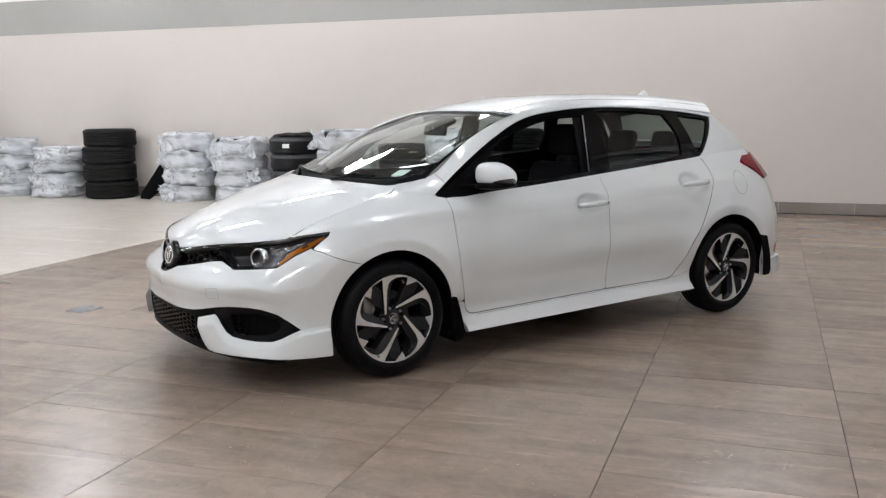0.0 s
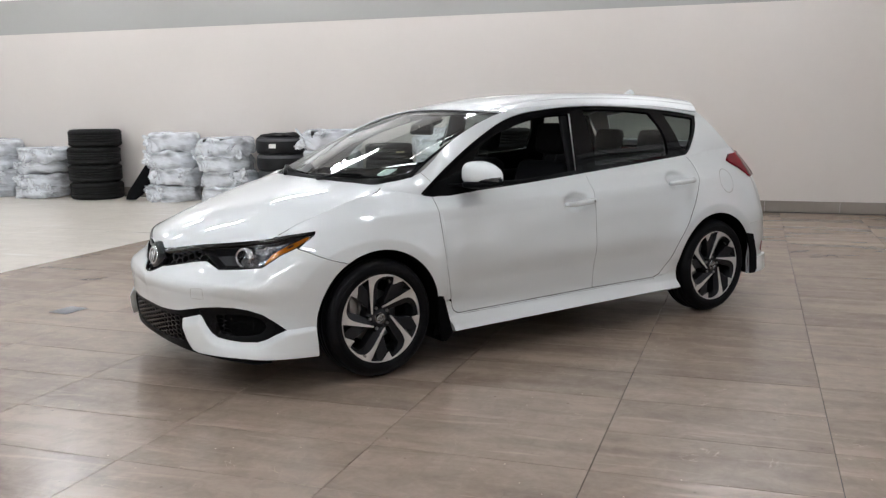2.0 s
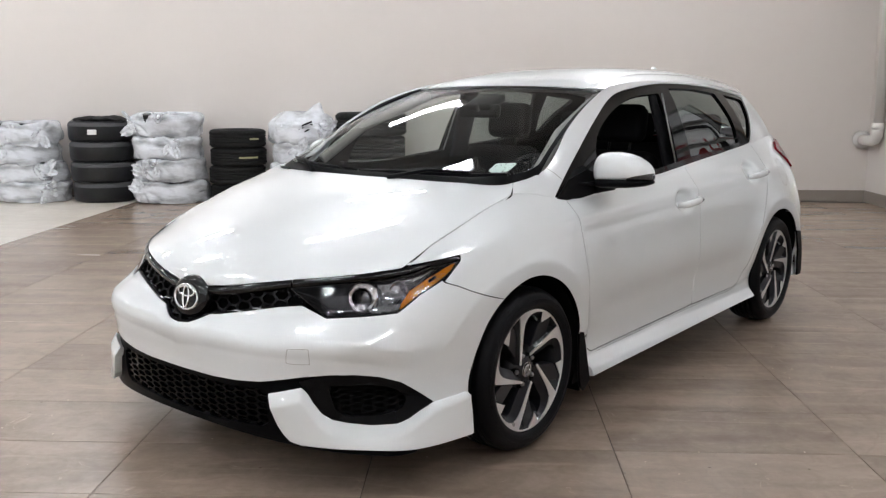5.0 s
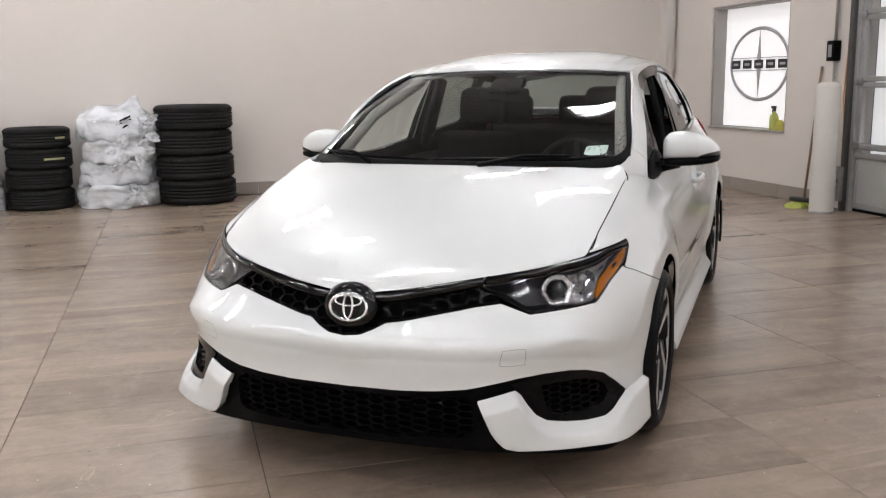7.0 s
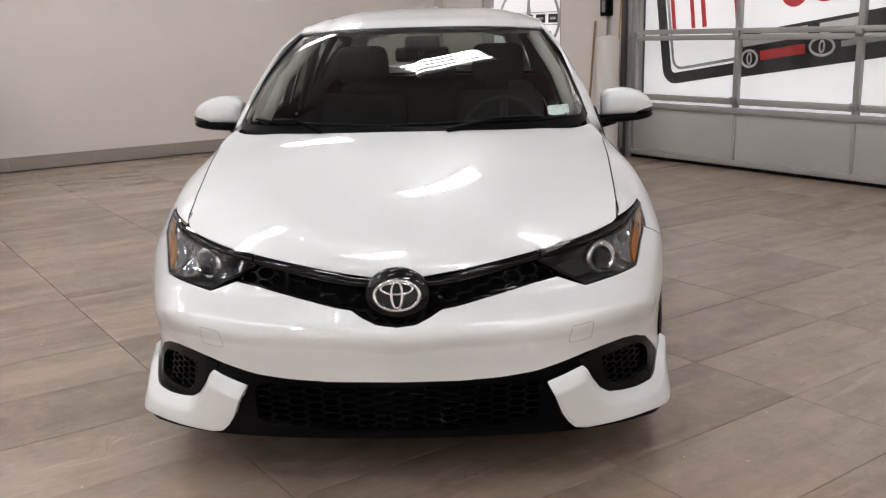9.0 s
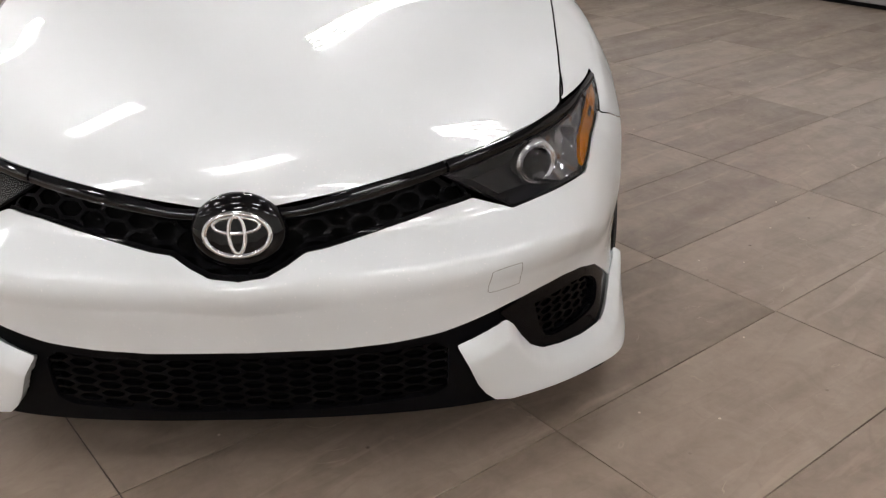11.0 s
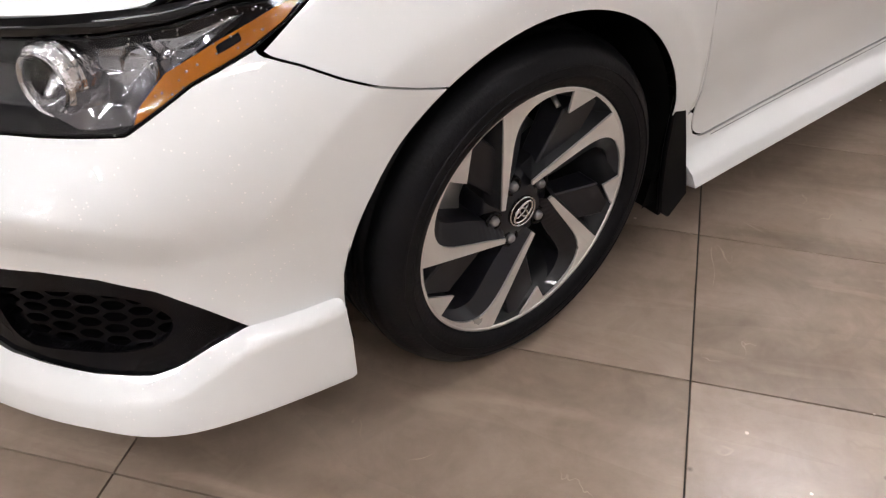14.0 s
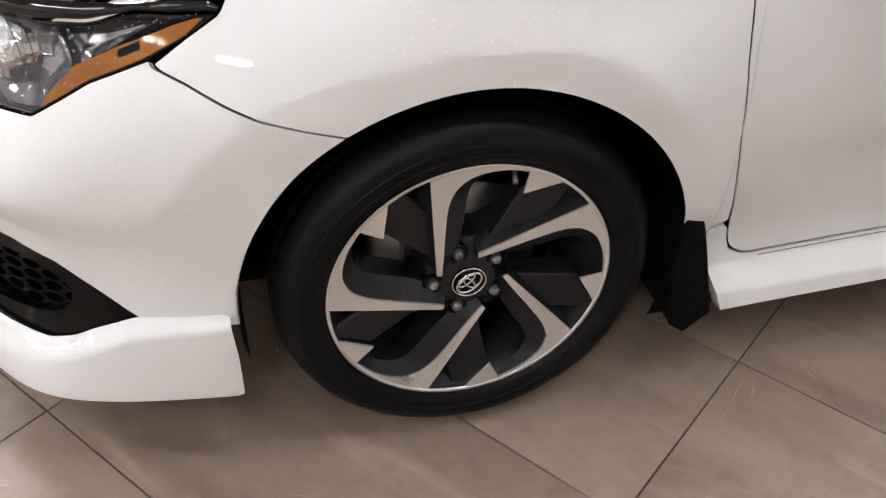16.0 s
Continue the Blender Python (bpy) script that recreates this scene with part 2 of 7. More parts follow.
    c4.inputs["B"].default_value = (dark[0] * 0.45, dark[1] * 0.45, dark[2] * 0.45, 1)
    # bright grit
    gv = n.new("ShaderNodeTexVoronoi"); gv.inputs["Scale"].default_value = 30; l.new(va.outputs[0], gv.inputs["Vector"])
    g1 = n.new("ShaderNodeSeparateColor"); l.new(gv.outputs["Color"], g1.inputs[0])
    g2 = n.new("ShaderNodeMath"); g2.operation = "GREATER_THAN"; l.new(g1.outputs[0], g2.inputs[0]); g2.inputs[1].default_value = 0.975
    g3 = n.new("ShaderNodeMath"); g3.operation = "LESS_THAN"; l.new(gv.outputs["Distance"], g3.inputs[0]); g3.inputs[1].default_value = 0.11
    g4 = n.new("ShaderNodeMath"); g4.operation = "MULTIPLY"; l.new(g2.outputs[0], g4.inputs[0]); l.new(g3.outputs[0], g4.inputs[1])
    c5 = n.new("ShaderNodeMix"); c5.data_type = "RGBA"; l.new(g4.outputs[0], c5.inputs["Factor"]); l.new(c4.outputs["Result"], c5.inputs["A"])
    c5.inputs["B"].default_value = (min(light[0] * 1.8, 0.9), min(light[1] * 1.8, 0.9), min(light[2] * 1.8, 0.9), 1)
    dv = n.new("ShaderNodeTexVoronoi"); dv.inputs["Scale"].default_value = 16; l.new(va.outputs[0], dv.inputs["Vector"])
    e1 = n.new("ShaderNodeSeparateColor"); l.new(dv.outputs["Color"], e1.inputs[0])
    e2 = n.new("ShaderNodeMath"); e2.operation = "GREATER_THAN"; l.new(e1.outputs[1], e2.inputs[0]); e2.inputs[1].default_value = 0.93
    e3 = n.new("ShaderNodeMapRange"); l.new(dv.outputs["Distance"], e3.inputs["Value"]); e3.inputs["From Min"].default_value = 0.03; e3.inputs["From Max"].default_value = 0.11; e3.inputs["To Min"].default_value = 0.7; e3.inputs["To Max"].default_value = 0.0
    e4 = n.new("ShaderNodeMath"); e4.operation = "MULTIPLY"; l.new(e2.outputs[0], e4.inputs[0]); l.new(e3.outputs[0], e4.inputs[1])
    c6 = n.new("ShaderNodeMix"); c6.data_type = "RGBA"; l.new(e4.outputs[0], c6.inputs["Factor"]); l.new(c5.outputs["Result"], c6.inputs["A"])
    c6.inputs["B"].default_value = (dark[0] * 0.35, dark[1] * 0.35, dark[2] * 0.35, 1)
    l.new(c6.outputs["Result"], b.inputs["Base Color"])
    rr = n.new("ShaderNodeMapRange"); l.new(w.outputs["Fac"], rr.inputs["Value"]); rr.inputs["To Min"].default_value = rough * 0.8; rr.inputs["To Max"].default_value = rough * 1.25
    l.new(rr.outputs[0], b.inputs["Roughness"])
    bp = n.new("ShaderNodeBump"); bp.inputs["Strength"].default_value = 0.03; bp.inputs["Distance"].default_value = 0.003
    l.new(w.outputs["Fac"], bp.inputs["Height"]); l.new(bp.outputs[0], b.inputs["Normal"])
    return m


PAINT = paint_material()
GLOSS_BLACK = plain("gloss_black_plastic", (0.0025, 0.0025, 0.003), 0.06, coat=0.05, vary=0.1, spec=0.10)
SATIN_BLACK = plain("satin_black_plastic", (0.0025, 0.0025, 0.003), 0.42, vary=0.15, bump=0.05, bump_scale=300, spec=0.05)
DEEP_BLACK = plain("deep_black_lining", (0.004, 0.004, 0.004), 0.85, vary=0.2, spec=0.04)
RUBBER = plain("tyre_rubber", (0.0045, 0.0045, 0.0055), 0.42, vary=0.3, scale=9, bump=0.08, bump_scale=160, spec=0.11)
OLD_RUBBER = plain("worn_tyre_rubber", (0.009, 0.009, 0.009), 0.7, vary=0.3, scale=7, bump=0.12, bump_scale=120, spec=0.2)
ALLOY = plain("machined_alloy", (0.74, 0.73, 0.715), 0.30, metal=0.65, vary=0.05, scale=20)
MATT_ALLOY = plain("satin_grey_alloy", (0.0085, 0.0088, 0.0118), 0.34, coat=0.22, spec=0.22, vary=0.12, scale=14)
DARK_ALLOY = plain("dark_grey_alloy", (0.010, 0.0105, 0.012), 0.30, metal=0.0, coat=0.04, spec=0.2, vary=0.12)
CHROME = plain("chrome", (0.82, 0.83, 0.85), 0.07, metal=1.0, vary=0.03)
STEEL = plain("brake_steel", (0.34, 0.34, 0.34), 0.35, metal=0.9, vary=0.15, scale=30)
CLOTH = plain("black_seat_cloth", (0.006, 0.006, 0.007), 0.9, vary=0.25, scale=20, bump=0.2, bump_scale=400, spec=0.08)
DASH = plain("dashboard_vinyl", (0.008, 0.008, 0.009), 0.75, vary=0.15, bump=0.1, bump_scale=300, spec=0.12)
LAMP_GREY = plain("lamp_housing_grey", (0.012, 0.012, 0.0135), 0.24, vary=0.12, scale=9, spec=0.3)
LINER = plain("grey_headliner", (0.32, 0.31, 0.29), 0.9, vary=0.06, scale=20)
AMBER = plain("amber_reflector", (0.30, 0.092, 0.003), 0.22, vary=0.2, scale=30, bump=0.06, bump_scale=420, spec=0.15)
RED_LENS = plain("red_lens", (0.19, 0.003, 0.010), 0.14, coat=0.08, vary=0.45, scale=14, spec=0.2)
CLEAR = glass("clear_lens", (0.97, 0.975, 0.98), 0.0, 0.8, 0.03)
CRYSTAL = plain("faceted_chrome", (0.27, 0.27, 0.285), 0.10, metal=0.85, vary=0.5, scale=18, bump=0.6, bump_scale=45)
RING = plain("cut_clear_ring", (0.60, 0.60, 0.62), 0.13, metal=1.0, vary=0.3, scale=40, bump=0.3, bump_scale=60)
for cut_mat, size in ((CRYSTAL, 24),):
    ct = cut_mat.node_tree
    cells = ct.nodes.new("ShaderNodeTexVoronoi"); cells.inputs["Scale"].default_value = size
    co = ct.nodes.new("ShaderNodeTexCoord"); ct.links.new(co.outputs["Object"], cells.inputs["Vector"])
    cb = ct.nodes.new("ShaderNodeBump"); cb.inputs["Strength"].default_value = 0.55; cb.inputs["Distance"].default_value = 0.02
    ct.links.new(cells.outputs["Distance"], cb.inputs["Height"]); ct.links.new(cb.outputs[0], ct.nodes["Principled BSDF"].inputs["Normal"])
DROP = plain("water_drop", (0.42, 0.42, 0.43), 0.04, metal=0.7, vary=0.3, scale=60)
WINDSCREEN = glass("windscreen_glass", (0.86, 0.90, 0.88), 0.0, 0.85, 0.03)
MESH_BLACK = plain("grille_black", (0.002, 0.002, 0.0025), 0.20, vary=0.15, spec=0.075)
TRIM_BLACK = plain("piano_black_trim", (0.0025, 0.0025, 0.003), 0.04, coat=0.18, vary=0.1, spec=0.28)
PRIVACY = glass("tinted_side_glass", (0.42, 0.47, 0.45), 0.0)
TINT = glass("dark_tinted_glass", (0.36, 0.40, 0.385), 0.0, 0.8, 0.03)


# ---- geometry helpers ----
def part(name, bm, material, parent=None, label="", smooth=True, at=None):
    me = bpy.data.meshes.new(name)
    if smooth:
        for f in bm.faces:
            f.smooth = True
    bm.to_mesh(me)
    bm.free()
    me.materials.append(material)
    ob = new(name, me)
    if parent is not None:
        ob.parent = parent
    if at is not None:
        ob.matrix_basis = at
    if label:
        ob["label"] = label
    return ob


def thing(name, label, category, at=None, group="", kind=""):
    ob = new(name)
    if at is not None:
        ob.matrix_basis = at
    ob.empty_display_size = 0.1
    return tagged(ob, label, category, group, kind)


def edges_bevel(bm, w, seg=2, angle=30):
    es = [e for e in bm.edges if len(e.link_faces) == 2 and e.calc_face_angle(0) > radians(angle)]
    if es and w > 0:
        bmesh.ops.bevel(bm, geom=es, offset=w, segments=seg, affect="EDGES", profile=0.5, clamp_overlap=True)
    return bm


def box(sx, sy, sz, bevel=0.0, seg=2, at=None):
    """A box centred on its base, with rounded edges."""
    bm = bmesh.new()
    bmesh.ops.create_cube(bm, size=1)
    bmesh.ops.transform(bm, matrix=pose(0, 0, sz / 2) @ Matrix.Diagonal((sx, sy, sz, 1)), verts=bm.verts)
    edges_bevel(bm, bevel, seg)
    if at is not None:
        bmesh.ops.transform(bm, matrix=at, verts=bm.verts)
    return bm


def add(bm, other):
    me = bpy.data.meshes.new("tmp")
    other.to_mesh(me)
    other.free()
    bm.from_mesh(me)
    bpy.data.meshes.remove(me)
    return bm


def lathe(profile, n=48, at=None, closed=False):
    """Turn (radius, height) pairs about z."""
    bm = bmesh.new()
    rings = []
    for r, z in profile:
        if r < 1e-5:
            rings.append([bm.verts.new((0, 0, z))])
        else:
            rings.append([bm.verts.new((r * math.cos(2 * math.pi * i / n), r * math.sin(2 * math.pi * i / n), z)) for i in range(n)])
    pairs = list(zip(rings, rings[1:])) + ([(rings[-1], rings[0])] if closed else [])
    for a, b in pairs:
        for i in range(n):
            j = (i + 1) % n
            if len(a) == 1 and len(b) == 1:
                continue
            if len(a) == 1:
                bm.faces.new((a[0], b[i], b[j]))
            elif len(b) == 1:
                bm.faces.new((a[i], a[j], b[0]))
            else:
                bm.faces.new((a[i], a[j], b[j], b[i]))
    bmesh.ops.recalc_face_normals(bm, faces=bm.faces)
    if at is not None:
        bmesh.ops.transform(bm, matrix=at, verts=bm.verts)
    return bm


def tube(points, r, n=10, at=None, cap=True):
    """A round rod along points; r may be one radius or one for each point."""
    bm = bmesh.new()
    pts = [Vector(p) for p in points]
    rs = list(r) if hasattr(r, "__len__") else [r] * len(pts)
    rings = []
    up = Vector((0.123, 0.3, 0.95))
    for i, p in enumerate(pts):
        d = (pts[min(i + 1, len(pts) - 1)] - pts[max(i - 1, 0)]).normalized()
        a = d.cross(up).normalized()
        b = a.cross(d)
        rings.append([bm.verts.new(p + rs[i] * (a * math.cos(2 * math.pi * k / n) + b * math.sin(2 * math.pi * k / n))) for k in range(n)])
    for a, b in zip(rings, rings[1:]):
        for k in range(n):
            bm.faces.new((a[k], a[(k + 1) % n], b[(k + 1) % n], b[k]))
    if cap:
        bm.faces.new(rings[0][::-1])
        bm.faces.new(rings[-1])
    bmesh.ops.recalc_face_normals(bm, faces=bm.faces)
    if at is not None:
        bmesh.ops.transform(bm, matrix=at, verts=bm.verts)
    return bm


def slab(poly, z0, z1, bevel=0.0, at=None):
    """Extrude a flat outline from z0 to z1."""
    bm = bmesh.new()
    vs = [bm.verts.new((x, y, z0)) for x, y in poly]
    f = bm.faces.new(vs)
    ext = bmesh.ops.extrude_face_region(bm, geom=[f])
    for v in ext["geom"]:
        if isinstance(v, bmesh.types.BMVert):
            v.co.z = z1
    bmesh.ops.recalc_face_normals(bm, faces=bm.faces)
    if bevel:
        edges_bevel(bm, bevel, 1, 50)
    if at is not None:
        bmesh.ops.transform(bm, matrix=at, verts=bm.verts)
    return bm


def crom(pts, t):
    """Point on a smooth curve through pts at t in 0..len-1 (arrays allowed)."""
    p = np.asarray(pts, float)
    t = np.clip(np.asarray(t, float), 0, len(p) - 1)
    i = np.minimum(t.astype(int), len(p) - 2)
    f = (t - i)[..., None]
    p1, p2 = p[i], p[i + 1]
    p0 = np.where((i > 0)[..., None], p[np.maximum(i - 1, 0)], 2 * p1 - p2)
    p3 = np.where((i < len(p) - 2)[..., None], p[np.minimum(i + 2, len(p) - 1)], 2 * p2 - p1)
    m1, m2 = (p2 - p0) / 2, (p3 - p1) / 2
    return (2 * f**3 - 3 * f**2 + 1) * p1 + (f**3 - 2 * f**2 + f) * m1 + (-2 * f**3 + 3 * f**2) * p2 + (f**3 - f**2) * m2


class Skin:
    """A sampled surface: place, plan coordinates and outward normal of each vertex, and faces."""

    def __init__(self, place, dom, faces, nor):
        self.place, self.dom, self.faces, self.nor = place, dom, faces, nor

    @staticmethod
    def grid(place, dom, centre):
        a, b = place.shape[:2]
        du = np.gradient(place, axis=0)
        dv = np.gradient(place, axis=1)
        nor = np.cross(du, dv)
        nor /= np.linalg.norm(nor, axis=2, keepdims=True) + 1e-9
        ids = np.arange(a * b).reshape(a, b)
        quads = np.stack([ids[:-1, :-1], ids[1:, :-1], ids[1:, 1:], ids[:-1, 1:]], -1).reshape(-1, 4)
        flip = ((place - centre) * nor).sum() < 0
        if flip:
            nor = -nor
            quads = quads[:, ::-1]
        return Skin(place.reshape(-1, 3), dom.reshape(-1, 2), [tuple(q) for q in quads.tolist()], nor.reshape(-1, 3))

    def cut(self, value):
        """Keep what lies where value(place, dom) is positive, with clean cut edges."""
        f = value(self.place, self.dom)
        keep = f > 0
        rows = np.concatenate([self.place, self.dom, self.nor], 1)
        out, index, extra, made = [], {}, [], {}
        n0 = len(f)

        def crossing(i, j):
            key = (i, j) if i < j else (j, i)
            if key not in made:
                a, b = key
                w = f[a] / (f[a] - f[b])
                w = min(max(w, 0.02), 0.98)
                extra.append(rows[a] * (1 - w) + rows[b] * w)
                made[key] = n0 + len(extra) - 1
            return made[key]

        for q in self.faces:
            s = [keep[i] for i in q]
            if all(s):
                out.append(q)
            elif any(s):
                ring = []
                for k, i in enumerate(q):
                    j = q[(k + 1) % len(q)]
                    if keep[i]:
                        ring.append(i)
                    if keep[i] != keep[j]:
                        ring.append(crossing(i, j))
                if len(ring) >= 3:
                    out.append(tuple(ring))
        rows = np.concatenate([rows, np.array(extra).reshape(-1, 8)], 0) if extra else rows
        used = sorted({i for q in out for i in q})
        index = {i: k for k, i in enumerate(used)}
        rows = rows[used] if used else rows[:0]
        return Skin(rows[:, :3], rows[:, 3:5], [tuple(index[i] for i in q) for q in out], rows[:, 5:])

    def inside(self, poly, shrink=0.0):
        return self.cut(lambda p, d: poly_depth(poly, d) - shrink)

    def outside(self, poly, grow=0.0):
        return self.cut(lambda p, d: -poly_depth(poly, d) - grow)

    def lift(self, h):
        return Skin(self.place + self.nor * h, self.dom, self.faces, self.nor)

    def mirrored(self):
        """The other side: the car's middle plane lies a little off the near side's zero."""
        k = np.array([1, -1, 1])
        far = self.place * k
        far[:, 1] += 0.026 * np.clip(np.abs(far[:, 1]) / 0.5, 0, 1)
        return Skin(far, self.dom, [q[::-1] for q in self.faces], self.nor * k)

    def joined(self, o):
        n = len(self.place)
        return Skin(np.concatenate([self.place, o.place]), np.concatenate([self.dom, o.dom]),
                    self.faces + [tuple(i + n for i in q) for q in o.faces], np.concatenate([self.nor, o.nor]))

    def bm(self, thick=0.0, weld=0.0008):
        """Mesh of the skin; thick folds the rim inwards and closes it behind."""
        bm = bmesh.new()
        vs = [bm.verts.new(p) for p in self.place.tolist()]
        bm.verts.ensure_lookup_table()
        for q in self.faces:
            try:
                bm.faces.new([vs[i] for i in q])
            except ValueError:
                pass
        if weld:
            bmesh.ops.remove_doubles(bm, verts=bm.verts, dist=weld)
        if thick:
            bm.normal_update()
            rim = [e for e in bm.edges if len(e.link_faces) == 1]
            low = {}
            tips = {v for e in rim for v in e.verts}
            for v in tips:
                n = v.normal.copy()
                low[v] = bm.verts.new(v.co - n * thick)
            for e in rim:
                a, b = e.verts
                loop = e.link_loops[0]
                if loop.vert == a:
                    a, b = b, a
                try:
                    bm.faces.new((a, b, low[b], low[a]))
                except ValueError:
                    pass
            for e in rim:
                e.smooth = False
        return bm


def poly_depth(poly, d):
    """Signed distance of points d to a closed outline: positive inside."""
    p = np.asarray(poly, float)
    x, y = d[:, 0], d[:, 1]
    best = np.full(len(d), 1e9)
    ins = np.zeros(len(d), bool)
    for (ax, ay), (bx, by) in zip(p, np.roll(p, -1, 0)):
        ex, ey = bx - ax, by - ay
        t = np.clip(((x - ax) * ex + (y - ay) * ey) / (ex * ex + ey * ey + 1e-12), 0, 1)
        best = np.minimum(best, (x - ax - t * ex) ** 2 + (y - ay - t * ey) ** 2)
        hit = ((ay > y) != (by > y)) & (x < ex * (y - ay) / (ey if abs(ey) > 1e-12 else 1e-12) + ax)
        ins ^= hit
    best = np.sqrt(best)
    return np.where(ins, best, -best)


def smooth_outline(pts, steps=6, sharp=()):
    """Closed curve through pts, straight at the corners named in sharp."""
    n = len(pts)
    out = []
    for i in range(n):
        p0, p1, p2, p3 = (np.array(pts[(i + k) % n], float) for k in (-1, 0, 1, 2))
        m1 = (p2 - p1) if i in sharp else (p2 - p0) / 2
        m2 = (p2 - p1) if (i + 1) % n in sharp else (p3 - p1) / 2
        for s in range(steps):
            f = s / steps
            out.append((2 * f**3 - 3 * f**2 + 1) * p1 + (f**3 - 2 * f**2 + f) * m1 + (-2 * f**3 + 3 * f**2) * p2 + (f**3 - f**2) * m2)
    return [tuple(o) for o in out]


# ---- the hall ----
WALL_PAINT = plain("warm_white_wall", (0.64, 0.595, 0.555), 0.75, vary=0.025, scale=0.7, bump=0.03, bump_scale=60)
BAND_PAINT = plain("grey_wall_band", (0.36, 0.355, 0.335), 0.7, vary=0.03, scale=0.8)
UPPER_PAINT = plain("upper_white_wall", (0.78, 0.77, 0.75), 0.8, vary=0.03, scale=0.8)
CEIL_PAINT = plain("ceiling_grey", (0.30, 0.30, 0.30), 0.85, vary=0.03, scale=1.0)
BASE_TILE = plain("taupe_base_tile", (0.26, 0.225, 0.195), 0.4, vary=0.08, scale=3)
TILE = stone_tile("taupe_porcelain", (0.200, 0.149, 0.112), (0.338, 0.264, 0.207), 0.24)
TILE_FAR = stone_tile("taupe_porcelain_far", (0.200, 0.149, 0.112), (0.338, 0.264, 0.207), 0.24, object_random=False)
PALE_TILE = stone_tile("pale_stone_tile", (0.55, 0.50, 0.43), (0.72, 0.67, 0.60), 0.3, object_random=False)
GROUT = plain("dark_grout", (0.05, 0.042, 0.036), 0.9, vary=0.2, scale=12)
U0, V0 = -14.0, -9.5


def wall(name, su, sv, sz, at, material, label):
    ob = part(name, box(su, sv, sz), material, at=at, smooth=False)
    return tagged(ob, label, "wall", kind="structure")


floor = tagged(part("floor", box(WALL_U - U0 + 0.6, WALL_V - V0 + 0.6, 0.2), GROUT, at=room((U0 + WALL_U) / 2, (V0 + WALL_V) / 2, -0.206), smooth=False),
               "taupe and pale porcelain tiled showroom floor with dark joints", "floor", kind="structure")
# far wall in three courses of paint: warm white, grey band, white above
mid_u, len_u = (U0 + WALL_U) / 2, WALL_U - U0 + 0.4
wall("wall_north", len_u, 0.2, 2.66, room(mid_u, WALL_V + 0.1, 0), WALL_PAINT, "warm white painted wall behind the tyre stacks")
wall("wall_north_band", len_u, 0.2, 0.555, room(mid_u, WALL_V + 0.098, 2.66), BAND_PAINT, "grey painted band high on the long wall")
wall("wall_north_top", len_u, 0.2, CEILING - 3.215, room(mid_u, WALL_V + 0.1, 3.215), UPPER_PAINT, "white upper wall above the grey band")
wall("wall_west", 0.2, WALL_V - V0 + 0.4, CEILING, room(U0 - 0.1, (V0 + WALL_V) / 2), UPPER_PAINT, "plain white end wall of the hall")
wall("wall_south", len_u, 0.2, CEILING, room(mid_u, V0 - 0.1), UPPER_PAINT, "plain white wall closing the hall")
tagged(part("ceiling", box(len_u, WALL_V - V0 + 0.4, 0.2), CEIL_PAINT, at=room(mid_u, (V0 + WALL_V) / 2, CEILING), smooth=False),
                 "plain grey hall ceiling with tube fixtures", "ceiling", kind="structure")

# east wall: painted wall with a shallow window recess and a sectional gate opening
WIN = (5.04, 6.50, 0.72, 2.15)
GATE_V0, GATE_V1, GATE_TOP = -1.40, 4.02, 2.95
east = thing("wall_east", "beige painted wall with a window recess and gate opening", "wall", kind="structure")
for v0, v1, z0, z1 in ((WIN[1], WALL_V + 0.1, 0, CEILING), (GATE_V1, WIN[0], 0, CEILING), (WIN[0], WIN[1], 0, WIN[2]), (WIN[0], WIN[1], WIN[3], CEILING),
                       (GATE_V0, GATE_V1, GATE_TOP, CEILING), (V0, GATE_V0, 0, CEILING)):
    part("wall_panel", box(0.24, v1 - v0, z1 - z0, at=pose(WALL_U + 0.12, (v0 + v1) / 2, z0)), WALL_PAINT, east, smooth=False, at=room(0, 0))

# baseboards of taupe tile pieces
base_north = thing("baseboard", "taupe porcelain tile baseboard along the long wall", "baseboard", kind="structure", at=room(0, WALL_V, 0))
piece = box(0.90, 0.012, 0.145, 0.002, 1)
me = bpy.data.meshes.new("base_piece")
piece.to_mesh(me); piece.free(); me.materials.append(BASE_TILE)
for i in range(int((WALL_U - U0) / 0.904)):
    o = new("base_tile", me); o.parent = base_north; o.matrix_basis = pose(WALL_U - 0.46 - i * 0.904, -0.006, 0.001)
base_east = thing("baseboard", "taupe porcelain tile baseboard beside the gate", "baseboard", kind="structure", at=room(WALL_U, 0, 0, 90))
for i in range(4):
    o = new("base_tile", me); o.parent = base_east; o.matrix_basis = pose(GATE_V1 + 0.62 + i * 0.904, 0.006, 0.001)

# floor tiles: nearest as pieces, the rest in one mesh
TL, TW, JOINT = 0.9076, 0.4538, 0.0032
tile_bm = box(TL - JOINT, TW - JOINT, 0.012, 0.0006, 1)
tile_me = bpy.data.meshes.new("floor_tile")
tile_bm.to_mesh(tile_me); tile_bm.free(); tile_me.materials.append(TILE)
spots, far = [], []
for i in range(-7, 6):
    for j in range(-20, 22):
        u, v = 1.0016 + (i + 0.5) * TL, -1.438 + (j + 0.5) * TW
        if u - TL / 2 < LIGHT_EDGE - 0.01 or u > WALL_U or v > WALL_V or v < V0:
            if LIGHT_EDGE - TL < u - TL / 2 < LIGHT_EDGE and v < WALL_V and v > V0:
                far.append((u + TL / 2 - (u + TL / 2 - LIGHT_EDGE) / 2, v, u + TL / 2 - LIGHT_EDGE))
            continue
        if -3.6 < u < 4.7 and -4.5 < v < 7.0 and u * 0.3 - v < 5.2:
            spots.append((u, v))
        else:
            far.append((u, v, TL))
